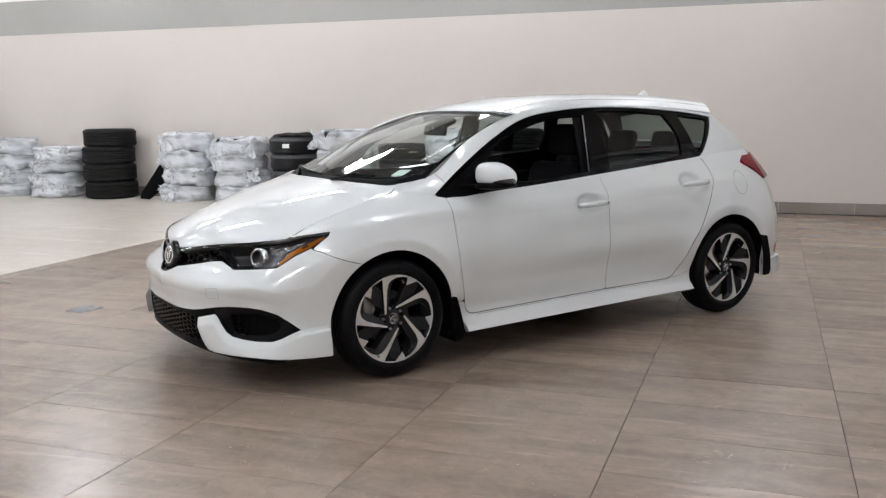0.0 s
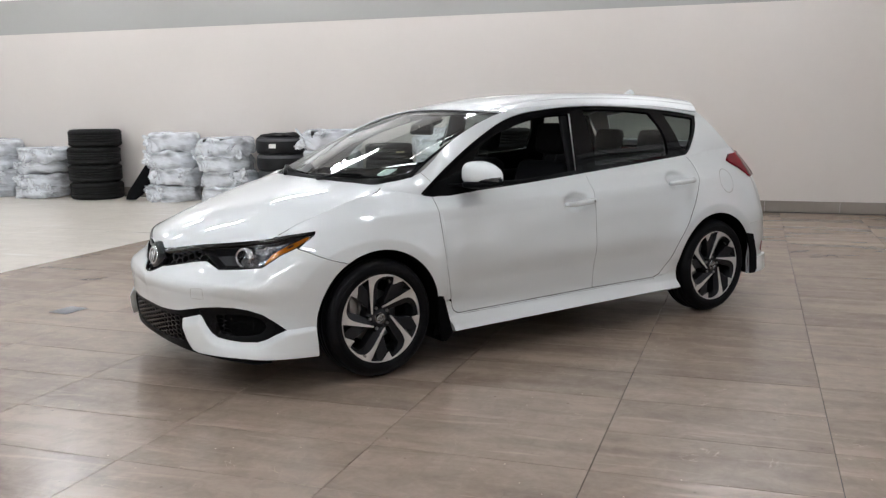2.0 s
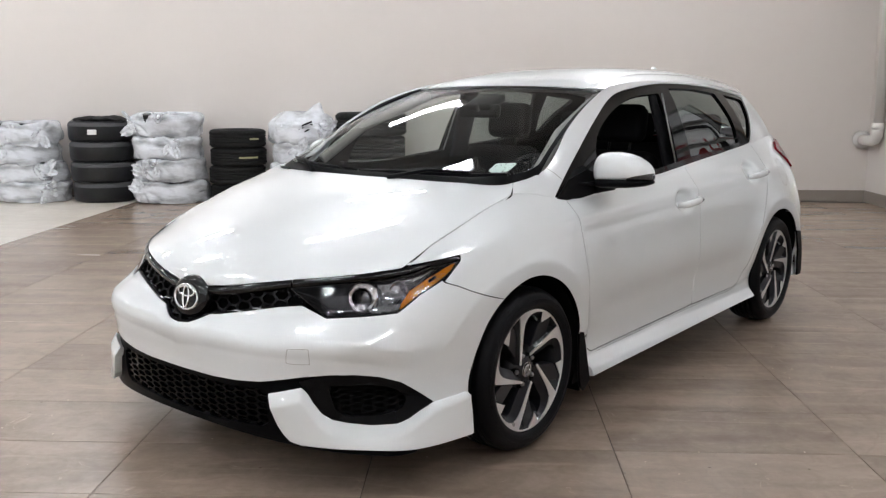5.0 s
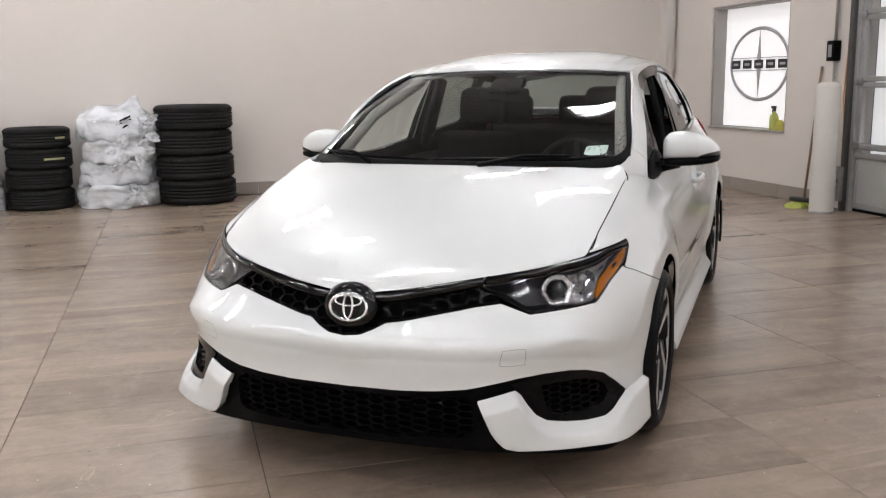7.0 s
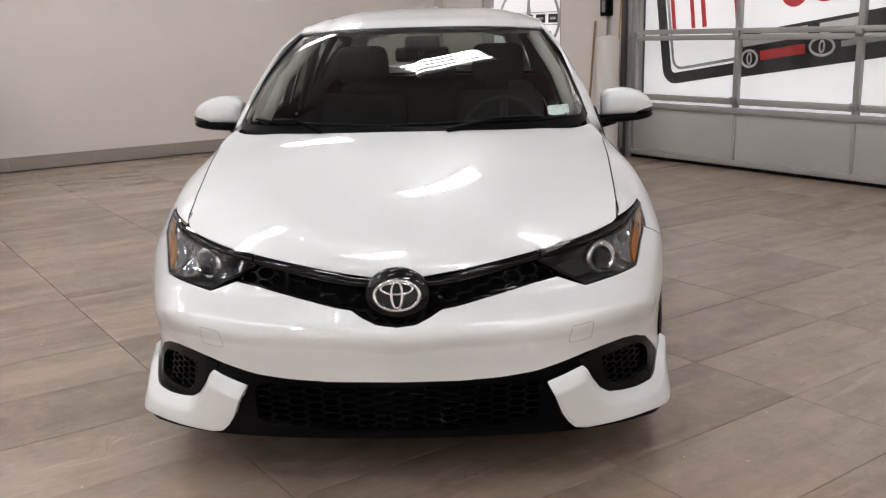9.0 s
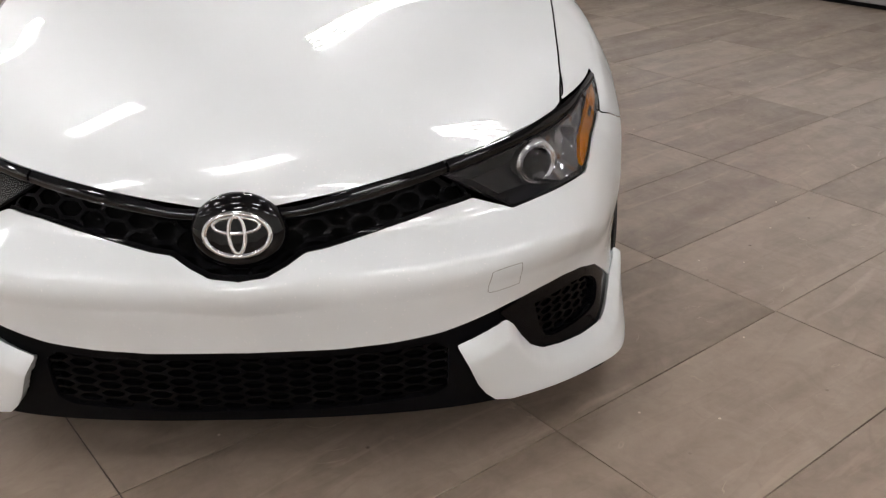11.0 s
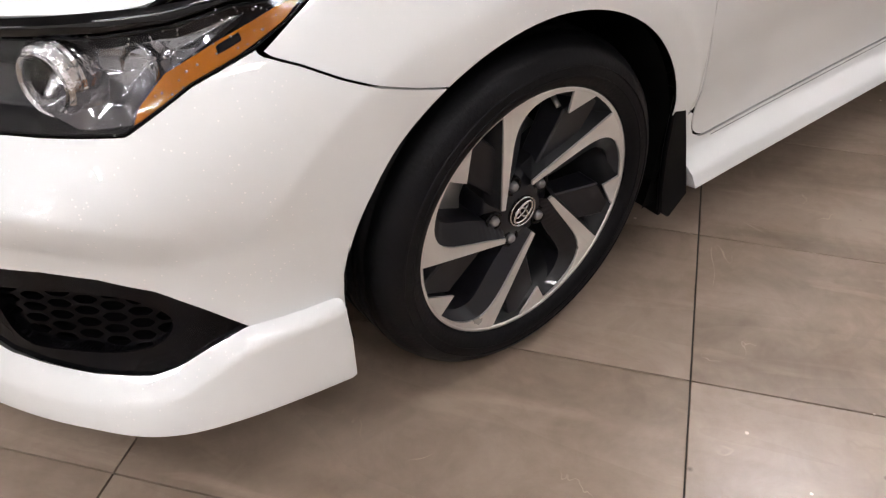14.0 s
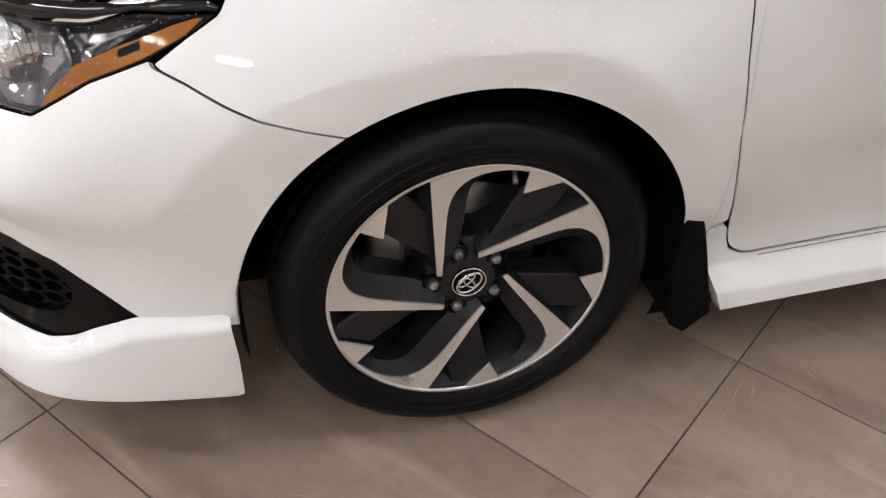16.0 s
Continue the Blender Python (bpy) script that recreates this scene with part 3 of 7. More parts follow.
spots.sort(key=lambda s: (s[0] - 0.5) ** 2 + (s[1] - 0.8) ** 2)
far += [(u, v, TL) for u, v in spots[296:]]
for u, v in spots[:296]:
    o = new("tile", tile_me)
    o.parent = floor
    o.matrix_basis = floor.matrix_basis.inverted() @ room(u, v, -0.012 + random.uniform(-0.0004, 0.0004), random.choice((0, 180)))


def joined_tiles(name, cells, width, material, label):
    verts, faces = [], []
    for u, v, length in cells:
        a, b, z = length / 2 - JOINT / 2, width / 2 - JOINT / 2, random.uniform(-0.0004, 0.0004)
        k = len(verts)
        verts += [(u + sx * a, v + sy * b, z) for sx, sy in ((-1, -1), (1, -1), (1, 1), (-1, 1))]
        verts += [(u + sx * a, v + sy * b, -0.012) for sx, sy in ((-1, -1), (1, -1), (1, 1), (-1, 1))]
        faces += [(k, k + 1, k + 2, k + 3)] + [(k + s, k + s + 4, k + (s + 1) % 4 + 4, k + (s + 1) % 4) for s in range(4)]
    m = bpy.data.meshes.new(name)
    m.from_pydata(verts, [], faces)
    m.materials.append(material)
    o = new(name, m)
    o.parent = floor
    o.matrix_basis = floor.matrix_basis.inverted() @ room(0, 0)
    return tagged(o, label, kind="stuff")


joined_tiles("far_tiles", far, TW, TILE_FAR, "taupe porcelain tiles farther off")
pale, q = [], LIGHT_EDGE - TL / 2
while q > U0:
    pale += [(q, -1.438 + (j + 0.5) * 0.4538 * 2, TL) for j in range(-9, 11) if -1.438 + (j + 0.5) * 0.9076 < WALL_V]
    q -= TL
joined_tiles("pale_tiles", pale, 0.9076, PALE_TILE, "pale cream stone tiles")
tagged(part("floor_hatch", box(0.20, 0.16, 0.004, 0.001, 1), plain("brushed_steel_plate", (0.24, 0.24, 0.245), 0.4, metal=0.5, vary=0.1), at=pose(-0.985, 1.83, 0.0005, 0, 0, 30)),
               "small grey metal cover plate set on the floor tiles", "cover plate")

# ceiling fixtures with bare tubes
TUBE = emitter("lit_tube", (0.985, 0.985, 1.0), TUBE_STRENGTH)
HOUSING = plain("fixture_white", (0.8, 0.8, 0.8), 0.4, vary=0.03)


def tube_fixture():
    f = thing("ceiling_light", "white high-bay fixture with four lit tubes", "ceiling light", group="hall ceiling lights")
    tray = box(1.26, 0.44, 0.05, 0.008)
    part("tray", tray, HOUSING, f)
    for k in (-.5, .5):
        part("hanger", tube([(k, 0, .05), (k, 0, .352)], .006, 6), HOUSING, f)
    for k in (-1, 1):
        part("end_cap", box(0.03, 0.40, 0.05, 0.004, at=pose(0.6 * k, 0, -0.05)), HOUSING, f)
    for k in range(4):
        part("tube", tube([(-0.585, -0.15 + k * 0.10, -0.03), (0.585, -0.15 + k * 0.10, -0.03)], 0.014, 8), TUBE, f, "glowing fluorescent tube")
    return f


first = tube_fixture()
first.matrix_basis = room(-1.15, -0.3, CEILING - 0.35, 0)
LAMPS = [(u, v) for u in (-11.2, -7.8, -4.5, -1.15, 2.45) for v in (-7.3, -3.8, -0.3, 3.15, 6.4) if (u, v) != (-1.15, -0.3)]
for u, v in LAMPS:
    copy_thing(first, room(u, v, CEILING - 0.35, 0))


# ---- the car: nose at -x, wheels at x = 0 and 2.6; half widths are given and mirrored ----
HUB_Z, ARCH_R = 0.311, 0.360
FRONT_HUB, REAR_HUB = -0.012, 2.588
MID = np.array([1.2, 0.0, 0.55])
car = thing("car", "pearl white five-door hatchback with black trim and two-tone alloy wheels", "car")

# control lines from the middle of the nose round the corner and along the flank to the middle of the tail
Z_HEM = [(-.918, 0, .186), (-.912, .22, .186), (-.886, .42, .184), (-.83, .58, .178), (-.745, .725, .172), (-.64, .815, .168), (-.37, .856, .17), (-.18, .852, .17), (0, .852, .17), (.36, .852, .17),
         (.46, .852, .175), (1, .852, .185), (1.5, .852, .195), (2.08, .852, .205), (2.6, .852, .21), (2.97, .852, .22), (3.15, .80, .22), (3.27, .70, .22), (3.33, .4, .22), (3.345, 0, .22)]
Z_LIP = [(-.935, 0, .29), (-.93, .22, .29), (-.90, .42, .30), (-.825, .57, .305), (-.705, .705, .31), (-.575, .79, .315), (-.37, .846, .315), (-.18, .85, .32), (0, .85, .32), (.36, .846, .32),
         (.46, .828, .30), (1, .824, .30), (1.5, .826, .31), (2.08, .832, .31), (2.6, .85, .32), (2.97, .84, .33), (3.17, .78, .33), (3.3, .67, .33), (3.36, .4, .33), (3.375, 0, .33)]
Z_CHIN = [(-.940, 0, .40), (-.935, .22, .40), (-.90, .415, .41), (-.825, .562, .415), (-.70, .695, .42), (-.572, .78, .425), (-.37, .845, .43), (-.18, .864, .43), (0, .868, .43), (.36, .86, .43),
          (.46, .845, .42), (1, .842, .42), (1.5, .843, .43), (2.08, .849, .43), (2.6, .872, .43), (2.97, .855, .43), (3.18, .785, .43), (3.31, .67, .43), (3.37, .4, .43), (3.385, 0, .43)]
Z_BUMP = [(-.946, 0, .505), (-.937, .22, .51), (-.898, .425, .515), (-.82, .583, .52), (-.70, .708, .522), (-.57, .79, .522), (-.37, .842, .54), (-.18, .864, .54), (0, .874, .54), (.36, .866, .54),
          (.46, .857, .54), (1, .855, .54), (1.5, .857, .54), (2.08, .861, .54), (2.6, .876, .54), (2.97, .858, .54), (3.17, .79, .54), (3.29, .68, .54), (3.35, .4, .54), (3.37, 0, .54)]
Z_LAMP = [(-.885, 0, .60), (-.865, .22, .605), (-.815, .42, .61), (-.735, .555, .615), (-.625, .69, .63), (-.52, .768, .645), (-.37, .828, .66), (-.18, .86, .66), (0, .868, .67), (.36, .862, .66),
          (.46, .852, .66), (1, .848, .66), (1.5, .85, .66), (2.08, .855, .66), (2.6, .868, .67), (2.97, .85, .66), (3.15, .785, .66), (3.26, .68, .66), (3.32, .4, .66), (3.335, 0, .66)]
Z_EDGE = [(-.880, 0, .656), (-.838, .22, .686), (-.763, .415, .716), (-.655, .56, .733), (-.518, .675, .753), (-.43, .735, .767), (-.34, .772, .777), (-.18, .806, .80), (0, .822, .82), (.34, .82, .83),
          (.46, .824, .82), (1, .83, .82), (1.5, .833, .83), (2.08, .836, .85), (2.6, .83, .86), (2.97, .79, .86), (3.10, .735, .87), (3.18, .66, .88), (3.235, .4, .88), (3.255, 0, .88)]
Z_BELT = [(-.84, 0, .715), (-.805, .21, .72), (-.735, .405, .735), (-.63, .54, .75), (-.516, .6735, .756), (-.39, .69, .811), (-.27, .697, .852), (-.12, .704, .902), (0, .706, .934), (.13, .711, .957),
          (.46, .768, .909), (1, .766, .939), (1.5, .755, .976), (2.08, .744, 1.02), (2.6, .712, 1.07), (2.9, .67, 1.083), (3.0, .63, 1.083), (3.06, .56, 1.083), (3.11, .35, 1.083), (3.13, 0, 1.083)]
LINES = [Z_HEM, Z_LIP, Z_CHIN, Z_BUMP, Z_LAMP, Z_EDGE, Z_BELT]


def flank_a(x, y):
    """Length along the plan: round the nose by angle, then straight back."""
    return np.where(x < 0, np.arctan2(np.abs(y), -x) * 0.85, 1.335 + x)


def flank(k0, k1, r0, r1, nk, nr):
    ks, rs = np.linspace(k0, k1, nk), np.linspace(r0, r1, nr)
    rows = np.stack([crom(line, ks) for line in LINES], 0)
    p = np.stack([crom(rows[:, i], rs) for i in range(nk)], 0)
    # flared lips over the wheels: proud at a crease, tucked in at the edge
    for hx in (FRONT_HUB, REAR_HUB):
        r = np.hypot(p[..., 0] - hx, p[..., 2] - HUB_Z)
        ang = np.degrees(np.arctan2(p[..., 2] - HUB_Z, p[..., 0] - hx))
        # the crease keeps its distance behind and above, and runs out straight in front of the front wheel
        rc = np.interp(ang, [0, 20, 60, 90, 110, 128, 154, 168, 180], [.41, .414, .42, .411, .418, .45, .485, .54, .56]) if hx < 1 else 0.42 + 0 * r
        w = np.where(r > rc, np.clip(1 - (r - rc) / 0.15, 0, 1) ** 2, 0.45 + 0.55 * np.clip((r - 0.355) / (rc - 0.355), 0, 1))
        w = w * np.interp(ang, [0, 150, 172], [1, 1, 0]) if hx < 1 else w
        side = np.clip((p[..., 1] - 0.70) / 0.08, 0, 1) * np.clip((p[..., 2] - 0.30) / 0.1, 0, 1)
        p[..., 1] += 0.016 * w * side
    # crease across the front bumper: the sheet above it leans back
    zc = np.interp(p[..., 1], [0, .15, .60, .70, .79], [.526, .544, .549, .530, .49])
    fade = np.clip((.80 - p[..., 1]) / .12, 0, 1) * (p[..., 0] < -.3)
    push = 0.020 * np.clip(1 - np.abs(p[..., 2] - zc) / np.where(p[..., 2] > zc, .060, .065), 0, 1) * fade
    length = np.hypot(p[..., 0] + .3, p[..., 1]) + 1e-6
    p[..., 0] += push * (p[..., 0] + .3) / length
    p[..., 1] += push * p[..., 1] / length
    # shoulder crease and hollow lower door
    xx, zz = p[..., 0], p[..., 2]
    run = np.clip((xx + .05) / .5, 0, 1) * np.clip((2.9 - xx) / .4, 0, 1) * (p[..., 1] > .6)
    p[..., 1] += 0.012 * np.maximum(0, 1 - np.abs(zz - (.842 + .030 * (xx - .4))) / .060) * run
    low = np.clip((xx - .42) / .25, 0, 1) * np.clip((2.15 - xx) / .25, 0, 1) * (p[..., 1] > .6)
    p[..., 1] -= 0.010 * np.exp(-(((zz - .44) / .075) ** 2)) * low
    # scoops behind the door handles
    for hx, hz in ((1.352, .828), (2.232, .905)):
        p[..., 1] -= 0.042 * np.exp(-((((p[..., 0] - hx) / .085) ** 2 + ((p[..., 2] - hz) / .047) ** 2) ** 2)) * (p[..., 1] > .6)
    p[..., 1] *= -1
    dom = np.stack([flank_a(p[..., 0], p[..., 1]), p[..., 2]], -1)
    return Skin.grid(p, dom, MID)


def A(x, y, z):
    return (float(flank_a(np.array(x), np.array(y))), z)


SIDE = flank(0, 19, 0, 6, 520, 100)


def arch(p, d):
    r = np.minimum(np.hypot(p[:, 0] - FRONT_HUB, p[:, 2] - HUB_Z), np.hypot(p[:, 0] - REAR_HUB, p[:, 2] - HUB_Z))
    return r - ARCH_R


OPEN = SIDE.cut(arch)
GAP = 0.0016


def both(name, skin, material, thick=0.012, label="", parent=None):
    """The same panel on the left and on the right."""
    l = part(name, skin.bm(thick), material, parent or car, label)
    r = part(name, skin.mirrored().bm(thick), material, parent or car, label)
    return l, r


def whole(name, skin, material, thick=0.012, label="", parent=None):
    return part(name, skin.joined(skin.mirrored()).bm(thick), material, parent or car, label)


# outlines on the flank
LAMP_LOW = [A(-.781, .464, .638), A(-.750, .546, .603), A(-.68, .642, .610), A(-.598, .724, .620), A(-.56, .740, .645), A(-.514, .753, .674), A(-.43, .775, .711), A(-.385, .786, .738), A(-.340, .784, .766)]
GRILLE_LOW = [A(-.9, 0, .541), A(-.9, .05, .546), A(-.895, .09, .562), A(-.888, .125, .580), A(-.878, .165, .585), A(-.855, .278, .606), A(-.813, .395, .630), A(-.781, .464, .638)]
SKIRT_TOP = [A(-.37, .85, .314), A(-.515, .810, .313), A(-.566, .788, .352), A(-.622, .758, .394), A(-.681, .716, .417), A(-.74, .669, .427), A(-.80, .607, .428), A(-.849, .54, .421), A(-.888, .467, .406), A(-.914, .393, .391), A(-.932, .291, .381), A(-.943, .189, .376), A(-.948, 0, .373)]
SEAM = [A(-.428, .775, .704), A(-.392, .815, .688), A(-.347, .84, .666), A(-.301, .86, .648), A(-.25, .872, .631), A(-.195, .88, .616), A(-.10, .87, .600)]
BUMPER = [(-0.2, GRILLE_LOW[0][1])] + GRILLE_LOW + LAMP_LOW[1:7] + SEAM + [A(-.10, .86, .45), A(-.10, .86, .31)] + [A(-.37, .85, .297), A(-.50, .815, .299)] + SKIRT_TOP[2:] + [(-0.2, SKIRT_TOP[-1][1])]
whole("front_bumper", OPEN.inside(BUMPER, GAP), PAINT)

# black lower fascia with openings
MESH_LOW = [(-0.2, .350)] + [A(-.935, .30, .357), A(-.916, .385, .366), A(-.908, .412, .345), A(-.895, .405, .246), A(-.90, .375, .228), A(-.915, .16, .212), A(-.93, 0, .210)] + [(-0.2, .210)]
MESH_FOG = smooth_outline([A(-.80, .600, .392), A(-.71, .69, .393), A(-.65, .74, .380), A(-.61, .77, .342), A(-.64, .755, .302), A(-.72, .68, .293), A(-.775, .62, .305)], 4, (0, 1))
FASCIA = [(-0.2, SKIRT_TOP[-1][1])] + SKIRT_TOP[:0:-1] + [A(-.45, .83, .30), A(-.45, .85, .22), A(-.64, .82, .16), (-0.2, .14)]
fascia = OPEN.inside(FASCIA, GAP).lift(-0.010)
whole("lower_fascia", fascia.outside(MESH_LOW).outside(MESH_FOG), SATIN_BLACK, 0.03, "black lower front fascia")
FOGTRIM = [A(-.862, .520, .405), A(-.80, .607, .430), A(-.74, .669, .429), A(-.681, .716, .419), A(-.622, .758, .396), A(-.566, .788, .354), A(-.512, .811, .312), A(-.584, .801, .288), A(-.647, .762, .262), A(-.71, .71, .262), A(-.76, .654, .270), A(-.792, .612, .280), A(-.811, .584, .300), A(-.828, .562, .334), A(-.845, .543, .374)]
fogtrim = OPEN.inside(FOGTRIM, 0).outside(MESH_FOG)
both("fog_surround", fogtrim.lift(-0.003), GLOSS_BLACK, 0.035, "glossy black fog lamp surround")


def hexes(d, pitch, high, web, off=0.0):
    """Positive on the web between flat-topped hexagons, in columns a pitch apart."""
    k = 0.866 * high / pitch
    x, y = d[:, 0] / pitch, d[:, 1] / high + off
    col = np.round(x)
    best = np.full(len(d), 1e9)
    second = best.copy()
    for dc in (-1, 0, 1):
        cc = col + dc
        cy = np.round(y - 0.5 * (cc % 2)) + 0.5 * (cc % 2)
        for dy in (-1, 0, 1):
            q = np.hypot((x - cc) * pitch * k, (y - cy - dy) * high)
            second = np.minimum(np.maximum(best, q), second)
            best = np.minimum(best, q)
    return web - (second - best)


FRONT_FINE = flank(0, 5.6, 0.0, 3.0, 520, 190)
low_mesh = FRONT_FINE.inside(MESH_LOW, -0.004).lift(-0.016).cut(lambda p, d: hexes(d, 0.043, 0.0235, 0.0052))
whole("lower_grille", low_mesh, MESH_BLACK, 0.012, "black honeycomb lower grille")
fog_mesh = FRONT_FINE.inside(MESH_FOG, -0.004).lift(-0.018).cut(lambda p, d: hexes(d, 0.033, 0.0185, 0.0046))
both("fog_grille", fog_mesh, MESH_BLACK, 0.010, "black honeycomb grille insert")
whole("fascia_backing", OPEN.inside(FASCIA, 0.004).lift(-0.06), DEEP_BLACK, 0)

# white spoiler corners of the front lip
LIP = [A(-.898, .420, .358), A(-.853, .532, .388), A(-.842, .547, .371), A(-.828, .562, .338), A(-.811, .584, .303), A(-.792, .612, .283), A(-.76, .654, .273), A(-.71, .71, .265), A(-.647, .762, .265), A(-.615, .785, .276), A(-.584, .801, .293), A(-.521, .812, .316), A(-.44, .835, .320), A(-.384, .85, .325), A(-.381, .86, .25), A(-.379, .86, .174),
       A(-.55, .85, .177), A(-.64, .82, .180), A(-.70, .79, .184), A(-.75, .73, .188), A(-.815, .65, .192), A(-.867, .545, .198), A(-.883, .51, .208), A(-.89, .485, .232), A(-.895, .465, .262)]
lip = OPEN.inside(LIP, 0.001)


def lip_lift(s):
    """Proud, with a rounded shelf along its upper edge."""
    dep = poly_depth(LIP, s.dom)
    prof = np.clip(dep / 0.012, 0, 1)
    top = np.interp(s.dom[:, 0], [q[0] for q in LIP[:14]], [q[1] for q in LIP[:14]])
    wide = np.interp(s.dom[:, 0], [A(-.80, .6, 0)[0], A(-.60, .79, 0)[0], A(-.44, .835, 0)[0], A(-.371, .85, 0)[0]], [.045, .034, .018, .013])
    shelf = np.clip((top - s.dom[:, 1]) / wide, 0, 1)
    return Skin(s.place + s.nor * (0.003 + 0.003 * np.sqrt(prof) + 0.019 * shelf)[:, None], s.dom, s.faces, s.nor)


both("bumper_lip", lip_lift(lip), PAINT, 0.03, "pearl white spoiler corner")

# upper grille band
EDGE_TOP = [A(-.880, 0, .657), A(-.867, .13, .667), A(-.838, .22, .686), A(-.824, .274, .696), A(-.763, .412, .717), A(-.655, .56, .733), A(-.520, .677, .752), A(-.43, .735, .769), A(-.385, .762, .776), A(-.352, .778, .778), A(-.339, .785, .773)]
TRIM_LOW = [A(-.340, .784, .767), A(-.444, .741, .757), A(-.51, .703, .735), A(-.578, .651, .721), A(-.657, .581, .712), A(-.722, .508, .704), A(-.785, .405, .690), A(-.845, .22, .655), A(-.87, .13, .638), A(-.885, 0, .630)]
TRIM = [(-0.2, .657)] + EDGE_TOP + TRIM_LOW + [(-0.2, .630)]
TOP_FINE = flank(0, 6.3, 2.6, 5.3, 420, 130)
SPLIT = [A(-.781, .407, .74), A(-.779, .412, .74), A(-.772, .415, .68), A(-.775, .409, .68)]
trim = TOP_FINE.inside(TRIM, 0.0012).outside(SPLIT)
bead = 1 - (1 - np.clip(poly_depth(TRIM, trim.dom) / 0.016, 0, 1)) ** 2
trim = Skin(trim.place + trim.nor * (0.001 + 0.007 * bead)[:, None], trim.dom, trim.faces, trim.nor)
whole("grille_trim", trim, TRIM_BLACK, 0.014, "glossy black grille and lamp trim")
BAND = [(-0.2, .634)] + TRIM_LOW[::-1][:4] + [A(-.775, .455, .658)] + GRILLE_LOW[::-1] + [(-0.2, .541)]
band = TOP_FINE.inside(BAND, 0.0005)
mesh_up = band.lift(-0.012).cut(lambda p, d: hexes(d, 0.047, 0.034, 0.0062, 0.35))
whole("upper_grille", mesh_up, MESH_BLACK, 0.012, "glossy black honeycomb upper grille")
whole("grille_backing", band.lift(-0.045), DEEP_BLACK, 0)
low_rim = band.cut(lambda p, d: 0.007 - np.maximum(poly_depth(BUMPER, d) * -1, 0))
whole("grille_lower_rim", low_rim.lift(-0.002), GLOSS_BLACK, 0.012)

# badge: domed black boss with an oval chrome ring and two inner ovals
boss_at = pose(-.893, 0, .620, 0, 0, 0) @ Matrix.Rotation(radians(-80), 4, "Y")
boss = lathe([(0, .013), (.04, .0125), (.07, .010), (.084, .004), (.092, -.006), (.092, -.03)], 64)
bmesh.ops.transform(boss, matrix=boss_at @ Matrix.Diagonal((.86, 1.03, 1, 1)), verts=boss.verts)
part("badge_boss", boss, TRIM_BLACK, car, "domed glossy black badge boss")


def oval_ring(cy, cx, ry, rx, w, z, at, n=56):
    pts = [(cx + rx * math.cos(2 * math.pi * k / n), cy + ry * math.sin(2 * math.pi * k / n), z) for k in range(n)]
    bm = bmesh.new()
    rings = []
    for k in range(n):
        c, s = math.cos(2 * math.pi * k / n), math.sin(2 * math.pi * k / n)
        ring = []
        for du, dz in ((-w, 0), (-w * .6, w * .55), (w * .6, w * .55), (w, 0)):
            ring.append(bm.verts.new((cx + (rx + du) * c, cy + (ry + du) * s, z + dz)))
        rings.append(ring)
    for k in range(n):
        a, b = rings[k], rings[(k + 1) % n]
        for i in range(3):
            bm.faces.new((a[i], b[i], b[i + 1], a[i + 1]))
    bmesh.ops.recalc_face_normals(bm, faces=bm.faces)
    bmesh.ops.transform(bm, matrix=at, verts=bm.verts)
    return bm


badge = oval_ring(0, 0, .064, .043, .0048, .0125, boss_at)
add(badge, oval_ring(0, .0015, .0155, .038, .004, .0145, boss_at))
add(badge, oval_ring(0, .020, .045, .0165, .0036, .0145, boss_at))
part("badge", badge, CHROME, car, "chrome oval badge")

